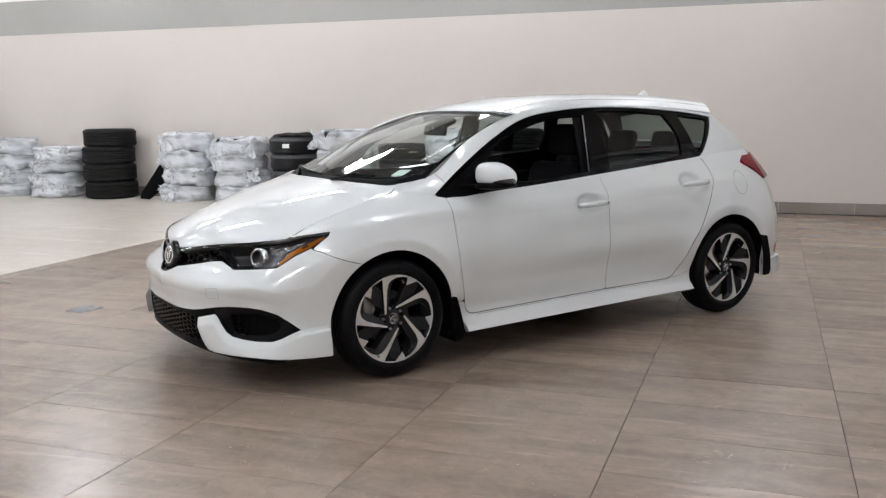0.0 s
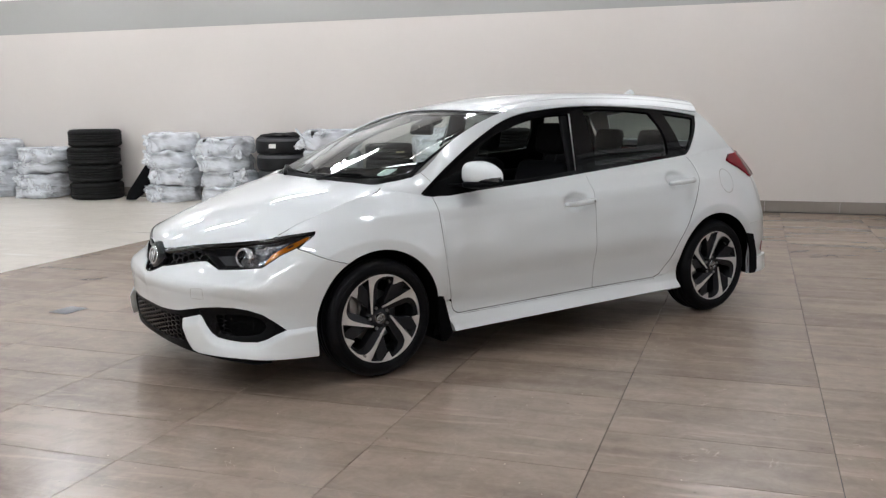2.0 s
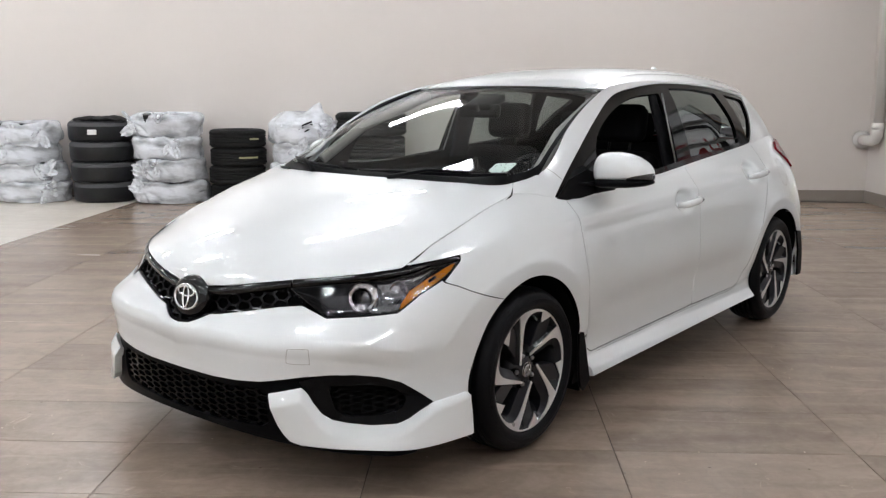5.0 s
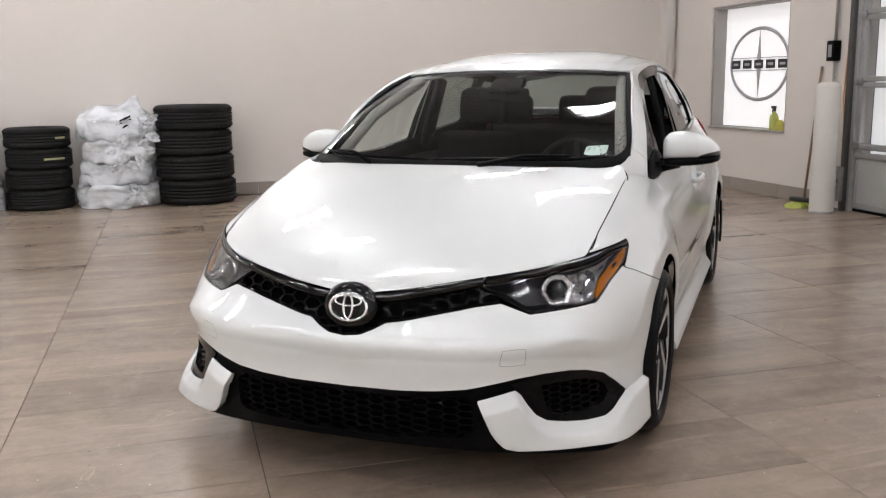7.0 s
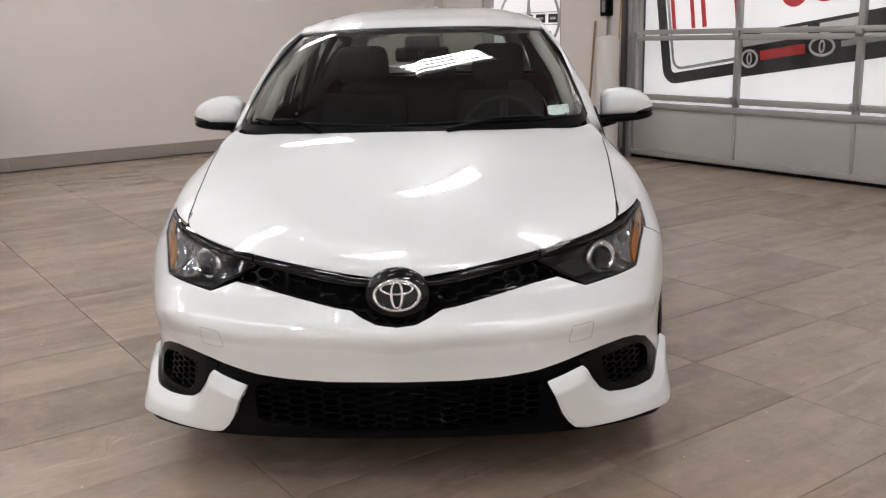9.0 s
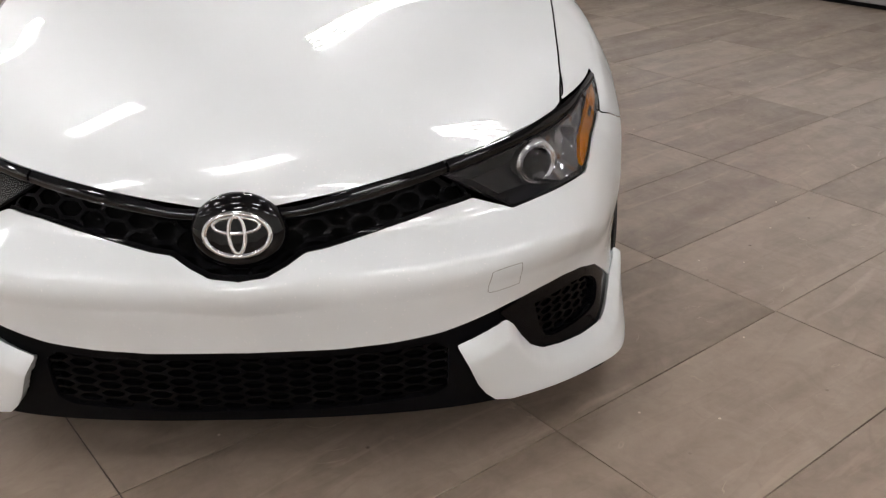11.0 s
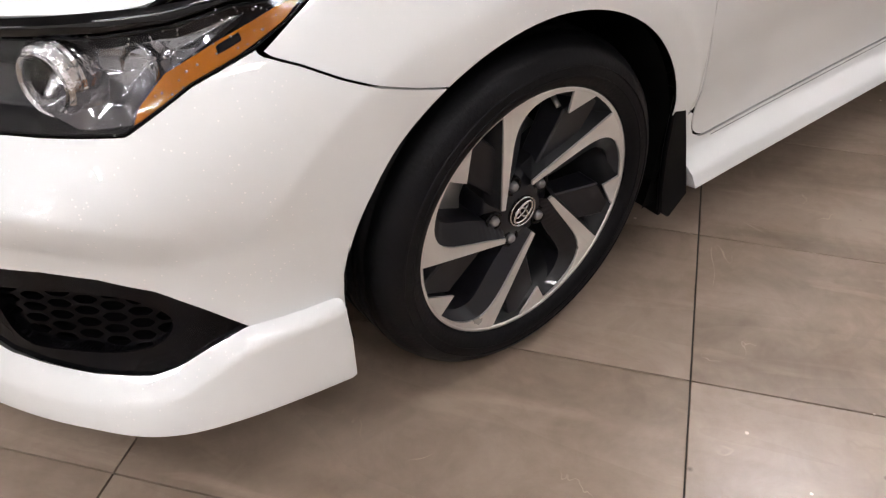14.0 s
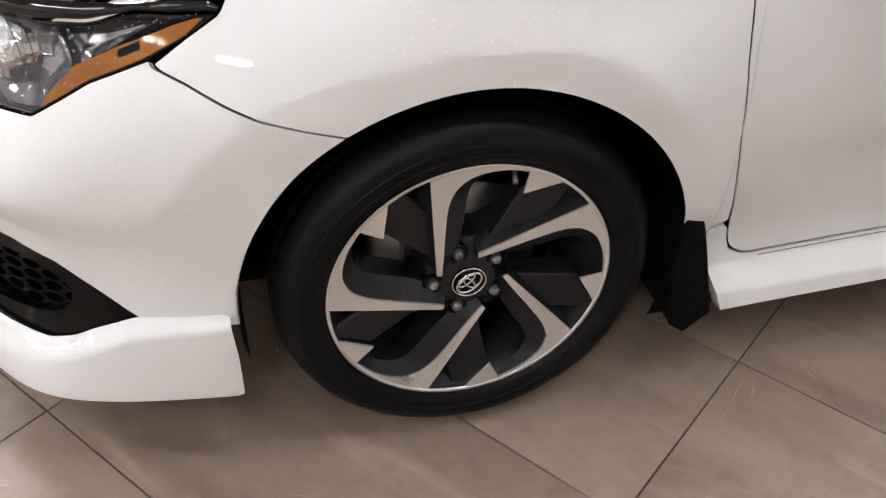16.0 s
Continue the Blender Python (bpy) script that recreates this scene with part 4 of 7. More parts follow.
# headlamps
LAMP = [A(-.788, .400, .691)] + TRIM_LOW[::-1][4:] + LAMP_LOW[::-1][1:-1] + [A(-.767, .486, .638)]
lamp_skin = TOP_FINE.inside(LAMP, 0.0012)
AMB = [A(-.590, .724, .629), A(-.578, .722, .651), A(-.538, .724, .687), A(-.474, .747, .720), A(-.40, .768, .752), A(-.352, .779, .768), A(-.39, .78, .738), A(-.45, .77, .706), A(-.52, .752, .671)]
for side in (1, -1):
    def sided(s):
        return s if side == 1 else s.mirrored()

    lamp = part("headlight", sided(lamp_skin.cut(lambda p, d: 0.0034 - poly_depth(LAMP, d)).lift(-0.001)).bm(0.012), SATIN_BLACK, car, "clear-lensed projector headlight with an amber reflector")
    part("lens", sided(lamp_skin.lift(0.0005)).bm(0), CLEAR, lamp, "clear plastic lens")
    def deep(s, h0):
        """Housing floor that dips behind the lens."""
        dep = np.clip(poly_depth(LAMP, s.dom) / 0.03, 0, 1)
        return Skin(s.place - s.nor * (0.004 + h0 * dep)[:, None], s.dom, s.faces, s.nor)
    part("housing", sided(deep(lamp_skin, 0.040)).bm(0), LAMP_GREY, lamp, "dark grey lamp housing")
    amber = lamp_skin.inside(AMB, 0.001)
    part("reflector", sided(amber.lift(-0.007)).bm(0.01), AMBER, lamp, "amber side reflector")
    way = Vector((-.90, -.42 * side, .06)).normalized()
    c = Vector((-.632, -.602 * side, .658)) + way * .013
    aim = Matrix.Translation(c) @ way.to_track_quat("Z", "Y").to_matrix().to_4x4()
    part("projector_shroud", lathe([(.033, -.02), (.0335, .000), (.036, .007), (.039, .009), (.0395, .006), (.044, .008), (.050, .003), (.0535, -.006), (.055, -.03)], 44, aim), RING, lamp, "faceted chrome projector ring", smooth=False)
    part("projector_barrel", lathe([(.0525, -.004), (.0555, -.014), (.0535, -.016), (.0565, -.030), (.0545, -.032), (.0575, -.050), (.0555, -.062)], 26, aim), RING, lamp, "stepped clear barrel behind the projector", smooth=False)
    part("projector_lens", lathe([(0, .014), (.012, .0125), (.022, .008), (.031, -.002), (.033, -.012)], 40, aim), CLEAR, lamp, "glass projector lens")
    part("projector_bowl", lathe([(0, -.022), (.02, -.018), (.031, -.010), (.0335, .0)], 32, aim), GLOSS_BLACK, lamp)
    bright = [A(-.655, .600, .640), A(-.64, .63, .712), A(-.52, .692, .725), A(-.47, .722, .742), A(-.42, .748, .755), A(-.535, .727, .690), A(-.575, .722, .655), A(-.59, .72, .632), A(-.64, .67, .622)]
    chrome = lamp_skin.inside(bright, 0)
    part("chrome_bezel", sided(Skin(chrome.place - chrome.nor * (0.016 + 0.014 * np.clip(poly_depth(bright, chrome.dom) / 0.03, 0, 1))[:, None], chrome.dom, chrome.faces, chrome.nor)).bm(0.01), CRYSTAL, lamp, "faceted chrome lamp bezel")
    part("signal_bowl", lathe([(.0, -.02), (.016, -.016), (.026, .0), (.029, .004), (.031, 0)], 24, Matrix.Translation((-.548, -.683 * side, .683)) @ way.to_track_quat("Z", "Y").to_matrix().to_4x4()), CRYSTAL, lamp, "chrome turn signal bowl")
    mark = lamp_skin.inside([A(-.476, .757, .706), A(-.478, .755, .715), A(-.447, .762, .729), A(-.445, .766, .720)], 0)
    drops = bmesh.new()
    wet = random.Random(31)
    skin = sided(lamp_skin.lift(0.0008))
    for k in range(190):
        i = wet.randrange(len(skin.place))
        if skin.place[i][0] < -.56 and wet.random() < .93:
            continue
        r0 = wet.uniform(.0008, .0021)
        turn_up = Vector(skin.nor[i].tolist()).to_track_quat("Z", "Y").to_matrix().to_4x4()
        add(drops, lathe([(0, r0 * .75), (r0 * .6, r0 * .55), (r0, 0)], 6, Matrix.Translation(skin.place[i].tolist()) @ turn_up))
    part("water_drops", drops, DROP, lamp, "rain drops left on the lens")["kind"] = "stuff"
    part("reflector_mark", sided(mark.lift(-0.0055)).bm(0), SATIN_BLACK, lamp, "dark mark in the amber reflector")

# wings, doors, sills, rear quarters
WING_REAR = [A(.372, .8, 1.0), A(.376, .83, .80), A(.384, .86, .66), A(.398, .86, .55), A(.424, .86, .42), A(.440, .85, .350), A(.400, .85, .347)]
WING = [A(-.46, .72, 1.1), A(.372, .8, 1.1)] + WING_REAR + [A(.30, .85, .347), A(-.10, .86, .45)] + SEAM[::-1] + LAMP_LOW[7:] + [A(-.336, .788, .782), A(-.43, .735, .770), A(-.518, .675, .756), A(-.56, .63, .80)]
both("wing", OPEN.inside(WING, GAP).cut(lambda p, d: p[:, 0] + 0.502), PAINT, 0.0015)
D1 = [A(.372, .8, 1.1)] + WING_REAR[:5] + [A(.452, .85, .31), A(.462, .85, .284), A(.49, .85, .268), A(1.495, .86, .288), A(1.503, .86, .5), A(1.50, .8, .9), A(1.49, .8, 1.1)]
D2 = [A(1.49, .8, 1.1), A(1.50, .8, .9), A(1.503, .86, .5), A(1.495, .86, .288), A(2.02, .86, .293), A(2.08, .86, .312), A(2.15, .86, .40), A(2.21, .86, .51), A(2.30, .86, .63), A(2.372, .86, .75), A(2.42, .86, .84), A(2.45, .86, .92), A(2.455, .8, .98), A(2.43, .8, 1.03), A(2.37, .8, 1.1)]
fdoors = both("front_door", OPEN.inside(D1, GAP), PAINT, 0.0015, label="pearl white front door with body-coloured handle")
rdoors = both("rear_door", OPEN.inside(D2, GAP), PAINT, 0.0015, label="pearl white rear door with body-coloured handle")
SILL = [A(.398, .86, .342), A(.434, .86, .345), A(.4455, .86, .332), A(.4505, .86, .3095), A(.4602, .86, .283), A(.489, .86, .2665), A(1.495, .86, .2865), A(2.02, .86, .2915), A(2.12, .86, .30), A(2.26, .86, .34), A(2.26, .86, .14), A(.458, .86, .14), A(.425, .86, .235)]
sill = OPEN.inside(SILL, 0.001)
sill = Skin(sill.place + sill.nor * (0.020 * np.clip((0.255 - sill.dom[:, 1]) / 0.05, 0, 1) + 0.001)[:, None], sill.dom, sill.faces, sill.nor)
both("side_skirt", sill, PAINT, 0.03, "pearl white side skirt")
MOULD = [A(.52, .86, .2605), A(1.495, .86, .2795), A(2.03, .86, .2845), A(2.03, .86, .2827), A(1.495, .86, .2777), A(.52, .86, .2587)]
SILL_FINE = flank(10.0, 13.4, 0.3, 1.2, 300, 260)
both("sill_seam", SILL_FINE.inside(MOULD, 0).lift(0.0015), SATIN_BLACK, 0, "fine dark line along the sill below the doors")
tail_split = lambda p, d: (3.095 - p[:, 0]) - np.clip(0.9 - p[:, 2], 0, 1) * -0.22
TAIL = [A(2.815, .75, 1.003), A(2.88, .75, 1.042), A(3.02, .7, 1.05), A(3.30, .6, 1.06), A(3.30, .6, .93), A(3.12, .7, .885), A(3.04, .75, .88), A(2.955, .78, .935)]
rear_side = OPEN.cut(lambda p, d: p[:, 0] - 2.0).cut(lambda p, d: -poly_depth(D2, d) - 2 * GAP).cut(lambda p, d: -poly_depth(SILL, d) - GAP).cut(tail_split).outside(TAIL, GAP)
RB = lambda p, d: 0.575 - p[:, 2] - 0.0 * p[:, 0] - np.where(p[:, 0] < 2.9, 1, 0)
both("rear_quarter", rear_side.cut(lambda p, d: -RB(p, d) - GAP * .3), PAINT, 0.0015)
rear_skin = OPEN.cut(lambda p, d: p[:, 0] - 2.9)
whole("rear_bumper", rear_skin.cut(lambda p, d: 0.575 - p[:, 2] - GAP * .3), PAINT)
whole("tailgate", rear_skin.cut(lambda p, d: p[:, 2] - 0.575 - GAP).cut(lambda p, d: -tail_split(p, d) - GAP).outside(TAIL, GAP), PAINT)
both("tail_light", OPEN.cut(lambda p, d: p[:, 0] - 2.7).cut(lambda p, d: 3.24 - p[:, 0]).inside(TAIL, GAP).lift(0.012), RED_LENS, 0.03, "red tail light lens")
KICK = flank(14.6, 16.6, 0, 0.95, 60, 16)
REFLEX = flank(14.6, 16.6, 0.8, 2.4, 120, 60)
both("bumper_aero", KICK.cut(lambda p, d: p[:, 0] - 3.0).lift(0.022), PAINT, 0.03, "flared white rear bumper corner")
both("rear_reflector", REFLEX.cut(lambda p, d: 0.021 - np.hypot(p[:, 0] - 3.175, (p[:, 2] - .385) * 0.62)).lift(0.004), RED_LENS, 0.01, "dark red bumper reflector")
inner = OPEN.lift(-0.008)
whole("inner_shell", inner.cut(lambda p, d: p[:, 0] + 0.20), DEEP_BLACK, 0)

# door handles with their cups, fuel flap, towing cover
for doors, hx, hz in ((fdoors, 1.375, .815), (rdoors, 2.255, .892)):
    for k, (door, s) in enumerate(zip(doors, (-1, 1))):
        pts = [(hx - .115, s * .838, hz - .004), (hx - .10, s * .862, hz - .002), (hx - .04, s * .872, hz + .002), (hx + .04, s * .872, hz + .006), (hx + .10, s * .860, hz + .008), (hx + .112, s * .836, hz + .008)]
        h = tube(pts, [.011, .014, .0155, .0155, .0145, .012], 12)
        bmesh.ops.transform(h, matrix=pose(0, 0, hz) @ Matrix.Diagonal((1, 1, 1.1, 1)) @ pose(0, 0, -hz), verts=h.verts)
        grip = part("handle", h, PAINT, door, "body-coloured pull handle")
        if hx < 2:
            part("lock_button", box(.014, .004, .010, .0015, at=pose(hx + .085, s * .8765, hz + .003)), SATIN_BLACK, grip, "small black lock button")
FUEL = smooth_outline([A(2.728 + .070 * math.cos(q), .75, .873 + .077 * math.sin(q)) for q in np.linspace(0, 2 * math.pi, 16, endpoint=False)], 3)
FINE_F = flank(14.0, 15.3, 4.2, 6, 200, 170)
part("fuel_flap_seam", FINE_F.cut(lambda p, d: 0.0016 - np.abs(poly_depth(FUEL, d))).lift(0.0012).bm(0), LINER, car, "thin dark seam round the fuel flap")
TOW = smooth_outline([A(-.872, .492, .508), A(-.868, .50, .516), A(-.838, .548, .519), A(-.834, .553, .512), A(-.838, .556, .474), A(-.842, .551, .467), A(-.874, .497, .466), A(-.878, .489, .474)], 3)
FINE_B = flank(2.1, 3.5, 2.0, 3.6, 190, 150)
tow = FINE_B.cut(lambda p, d: 0.0008 - np.abs(poly_depth(TOW, d)))
both("tow_cover_seam", tow.lift(0.0005), LINER, 0, "fine seam of the towing eye cover")

# bonnet
HC = [(-.880, .664), (-.85, .704), (-.76, .766), (-.60, .832), (-.40, .889), (-.20, .940), (0.0, .981), (.10, .997)]


def bonnet(nx, ny):
    edge = np.array(Z_EDGE[:5] + Z_BELT[5:9] + [(.060, .708, .951), (.10, .693, .972), (.137, .668, .990), (.16, .64, 1.0)])
    dense = crom(edge, np.linspace(0, len(edge) - 1, 400))
    mid = crom(np.array(HC), np.linspace(0, len(HC) - 1, 400))
    tt = np.linspace(0, 1, nx) ** 1.35
    ys = np.linspace(0, 1, ny)
    xs = -.879 + tt * (.020 + .879)
    p = np.zeros((nx, ny, 3))
    f = ys[None, :]
    bow = (0.116 * np.clip((xs + .5) / .52, 0, 1) ** 3)[:, None] * f**3.0          # rear edge bows back towards the pillars
    p[..., 0] = xs[:, None] + bow
    wide = np.interp(p[..., 0], dense[:, 0], dense[:, 1])
    p[..., 1] = -np.maximum(wide - 0.0048, 0.0005) * f
    zedge = np.interp(p[..., 0], dense[:, 0], dense[:, 2])
    crown = 1 - f ** (2.3 + 2.0 * np.clip((xs + .3) / .3, 0, 1))[:, None]
    p[..., 2] = zedge + (np.interp(xs, mid[:, 0], mid[:, 1])[:, None] - zedge) * crown
    ridge = 0.005 * np.exp(-(((f - .72) / .14) ** 2)) * np.clip((xs[:, None] + .75) / .3, 0, 1)
    p[..., 2] += ridge
    # even out the sheet between its edges
    for _ in range(60):
        z = np.concatenate([p[:, 1:2, 2], p[..., 2]], 1)
        mean = (z[:-2, 1:-1] + z[2:, 1:-1] + z[1:-1, :-2] + z[1:-1, 2:]) / 4
        p[1:-1, :-1, 2] = mean
    return Skin.grid(p, p[..., :2].copy(), np.array([-.4, 0, .3]))


hood_skin = bonnet(110, 46)
whole("bonnet", hood_skin, PAINT, 0.012)
whole("engine_lid_lining", hood_skin.lift(-0.022), DEEP_BLACK, 0)

# Dark strip below the bonnet gap, added to draw the shade inside it.
rim_line = np.array(Z_EDGE[4:5] + Z_BELT[5:9] + [(.060, .708, .951), (.10, .693, .972), (.137, .668, .990)])
rim_line = crom(rim_line, np.linspace(0, len(rim_line) - 1, 40))
for s in (-1, 1):
    stretch = 1 if s < 0 else 1.036
    part("bonnet_seal", tube([(x, s * (y - .002) * stretch, z - .0065) for x, y, z in rim_line.tolist()], np.linspace(.0055, .0055, 30).tolist() + np.linspace(.0055, .0015, 10).tolist(), 6), DEEP_BLACK, car, "dark strip standing in for the shade in the bonnet gap")

# glasshouse: windscreen, roof, side frames
WS_LOW = [(.045, 0, .978), (.055, .25, .980), (.085, .48, .982), (.135, .63, .988), (.295, .680, 1.008)]
WS_TOP = [(.945, 0, 1.366), (.952, .2, 1.364), (.97, .36, 1.357), (1.005, .48, 1.350), (1.05, .55, 1.342)]


def screen(nu, nv):
    u, v = np.linspace(0, 4, nu), np.linspace(0, 1, nv)
    lo, hi = crom(WS_LOW, u), crom(WS_TOP, u)
    p = lo[:, None] * (1 - v)[None, :, None] + hi[:, None] * v[None, :, None]
    bulge = (0.022 + 0.02 * (u / 4) ** 3)[:, None] * (4 * v * (1 - v))[None]
    p[..., 0] -= bulge * 0.38
    p[..., 2] += bulge * 0.9
    p[..., 1] *= -1
    return Skin.grid(p, np.stack([np.broadcast_to(u[:, None], p.shape[:2]), np.broadcast_to(v[None], p.shape[:2])], -1), np.array([1.2, 0, .6]))


ws = screen(50, 40)
part("windscreen", ws.joined(ws.mirrored()).bm(0), WINDSCREEN, car, "clear raked windscreen").visible_shadow = False
whole("screen_border", ws.cut(lambda p, d: np.maximum(np.maximum(np.interp(d[:, 0], [0, 3, 3.6, 4], [.05, .05, .075, .13]) - d[:, 1], d[:, 1] - 0.962), d[:, 0] - 3.78)).lift(0.002), SATIN_BLACK, 0, "black printed windscreen border")
whole("cowl", screen(50, 40).cut(lambda p, d: 0.06 - d[:, 1]).lift(-0.02), SATIN_BLACK, 0)

RAIL = [(.133, .670, .990), (.25, .675, 1.004), (.354, .676, 1.034), (.45, .666, 1.10), (.58, .640, 1.192), (.80, .605, 1.292), (1.055, .562, 1.362), (1.35, .568, 1.392), (1.7, .572, 1.398), (2.05, .568, 1.388), (2.42, .553, 1.362), (2.75, .545, 1.322)]
BELT = [(.078, .707, .940), (.19, .720, .941), (.28, .741, .926), (.38, .760, .911), (.52, .767, .911), (.72, .768, .920), (1.02, .766, .940), (1.35, .760, .966), (1.7, .750, .990), (2.05, .744, 1.018), (2.6, .712, 1.07), (2.96, .645, 1.083)]

wing_top = crom(Z_BELT, np.linspace(8, 11, 600))
for k in range(5):
    x = BELT[k][0]
    BELT[k] = (x, float(np.interp(x, wing_top[:, 0], wing_top[:, 1])) + .0005, float(np.interp(x, wing_top[:, 0], wing_top[:, 2])) + .001)


def cheek(nu, nv):
    u, v = np.linspace(0, 11, nu), np.linspace(-.04, 1, nv)
    lo, hi = crom(BELT, u), crom(RAIL, u)
    p = lo[:, None] * (1 - v)[None, :, None] + hi[:, None] * v[None, :, None]
    p[..., 1] += 0.022 * np.clip((hi[:, 2] - lo[:, 2] - .04) / .25, 0, 1)[:, None] * 4 * v * (1 - v)
    p[..., 1] *= -1
    return Skin.grid(p, p[..., [0, 2]].copy(), np.array([1.4, 0, 1.1]))


CH = cheek(380, 62)
DLO = smooth_outline([(.288, .895), (.30, .889), (.60, .920), (1.0, .946), (1.5, .984), (2.08, 1.03), (2.38, 1.054), (2.445, 1.070), (2.54, 1.16), (2.672, 1.290), (2.650, 1.318), (2.34, 1.354), (1.93, 1.379), (1.58, 1.383), (1.30, 1.365), (1.05, 1.324), (.80, 1.228), (.545, 1.089), (.335, .944), (.295, .906)], 6)
G1 = smooth_outline([(.66, .975), (1.0, .972), (1.435, 1.004), (1.478, 1.336), (1.23, 1.318), (1.0, 1.262), (.79, 1.180), (.69, 1.09)], 6, (0, 2, 3))
G2 = smooth_outline([(1.595, 1.018), (2.0, 1.046), (2.255, 1.066), (2.262, 1.20), (2.200, 1.336), (1.9, 1.358), (1.61, 1.361)], 6, (0, 2, 4, 6))
G3 = [(2.400, 1.086), (2.440, 1.084), (2.53, 1.18), (2.640, 1.292), (2.615, 1.302), (2.335, 1.330), (2.365, 1.22)]
both("side_frame", CH.outside(DLO, 0.001), PAINT, 0.012, "pearl white pillars and roof rail")
both("pillar_seam", CH.cut(lambda p, d: 0.0016 - np.abs((p[:, 0] - .354) * .81 + (p[:, 2] - 1.034) * .59)).cut(lambda p, d: 0.06 - np.abs(p[:, 2] - .99)).outside(DLO, 0.002).lift(0.0006), LINER, 0, "fine seam at the foot of the windscreen pillar")
both("window_surround", CH.inside(DLO, 0.001).outside(G1).outside(G2).outside(G3).lift(-0.004), GLOSS_BLACK, 0.02, "black window surround")
for g, s in ((G2, "rear_side_window"), (G3, "quarter_window")):
    for ob in both(s, CH.inside(g, -0.004).lift(-0.014), TINT, 0, "dark tinted side window"):
        ob.visible_shadow = False
ob = part("front_side_window", CH.inside(G1, -0.004).lift(-0.014).mirrored().bm(0), WINDSCREEN, car, "closed front side window")
ob.visible_shadow = False

both("cabin_lining", CH.outside(G1, 0.004).outside(G2, 0.004).outside(G3, 0.004).cut(lambda p, d: d[:, 0] - .45).lift(-0.026), DASH, 0, "dark cabin pillar lining")
ROOF_MID = [(.945, 1.366), (1.12, 1.412), (1.5, 1.462), (2.0, 1.475), (2.4, 1.466), (2.7, 1.450), (2.96, 1.428)]
ROOF_RIM = [(1.05, .56, 1.352), (1.22, .562, 1.382), (1.55, .570, 1.398), (2.0, .57, 1.390), (2.32, .560, 1.373), (2.55, .552, 1.354), (2.72, .545, 1.336)]


def roof(nu, nv):
    u, f = np.linspace(0, 6, nu), np.linspace(0, 1, nv)
    m, r = crom(ROOF_MID, u), crom(ROOF_RIM, u)
    p = np.zeros((nu, nv, 3))
    p[..., 0] = m[:, :1] + (r[:, :1] - m[:, :1]) * f**2
    p[..., 1] = -r[:, 1:2] * f
    p[..., 2] = r[:, 2:3] + (m[:, 1:2] - r[:, 2:3]) * (1 - f**3.6)
    p[..., 2] -= 0.004 * np.exp(-(((f - .80) / .03) ** 2))
    return Skin.grid(p, p[..., :2].copy(), np.array([1.8, 0, 1.0]))


rf = roof(80, 40)
whole("roof", rf, PAINT, 0.015)
whole("headliner", rf.lift(-0.03), LINER, 0)
both("roof_seam", rf.cut(lambda p, d: 0.004 - np.abs(np.abs(p[:, 1]) - .468)).cut(lambda p, d: 2.7 - p[:, 0]).lift(0.001), SATIN_BLACK, 0, "black roof ditch strip")


def hatch(nu, nv):
    u, v = np.linspace(0, 1, nu), np.linspace(0, 1, nv)
    p = np.zeros((nu, nv, 3))
    top = np.stack([2.95 - .215 * u**2, .54 * u, 1.416 - .086 * u**2], -1)
    bot = np.stack([3.135 - .155 * u**2.5, .638 * u, 1.08 + 0 * u], -1)
    p = top[:, None] * (1 - v)[None, :, None] + bot[:, None] * v[None, :, None]
    p[..., 0] += 0.02 * np.sin(v * math.pi)[None]
    p[..., 1] *= -1
    return Skin.grid(p, np.stack([np.broadcast_to(u[:, None], (nu, nv)), np.broadcast_to(v[None], (nu, nv))], -1), np.array([2.4, 0, 1.1]))


ht = hatch(24, 24)
RWIN = [(-.2, .12), (.80, .16), (.86, .85), (-.2, .9)]
whole("tailgate_frame", ht.outside(RWIN), PAINT, 0.02)
part("rear_window", ht.inside(RWIN, 0).lift(-0.004).joined(ht.inside(RWIN, 0).lift(-0.004).mirrored()).bm(0), PRIVACY, car, "tinted rear window").visible_shadow = False
fin = slab([(0, 0), (.12, 0), (.12, .010), (.09, .046), (.068, .050), (.02, .020)], -.014, .014, .006, pose(2.56, 0, 1.449, 90, 0, 0))
part("antenna", fin, PAINT, car, "white shark-fin antenna")


# wheels: built facing -y at the origin, then copied
def polar(r, deg):
    return (r * math.cos(radians(deg)), r * math.sin(radians(deg)))


def ring_part(profile, n=72):
    return lathe(profile, n, Matrix.Rotation(radians(90), 4, "X"))


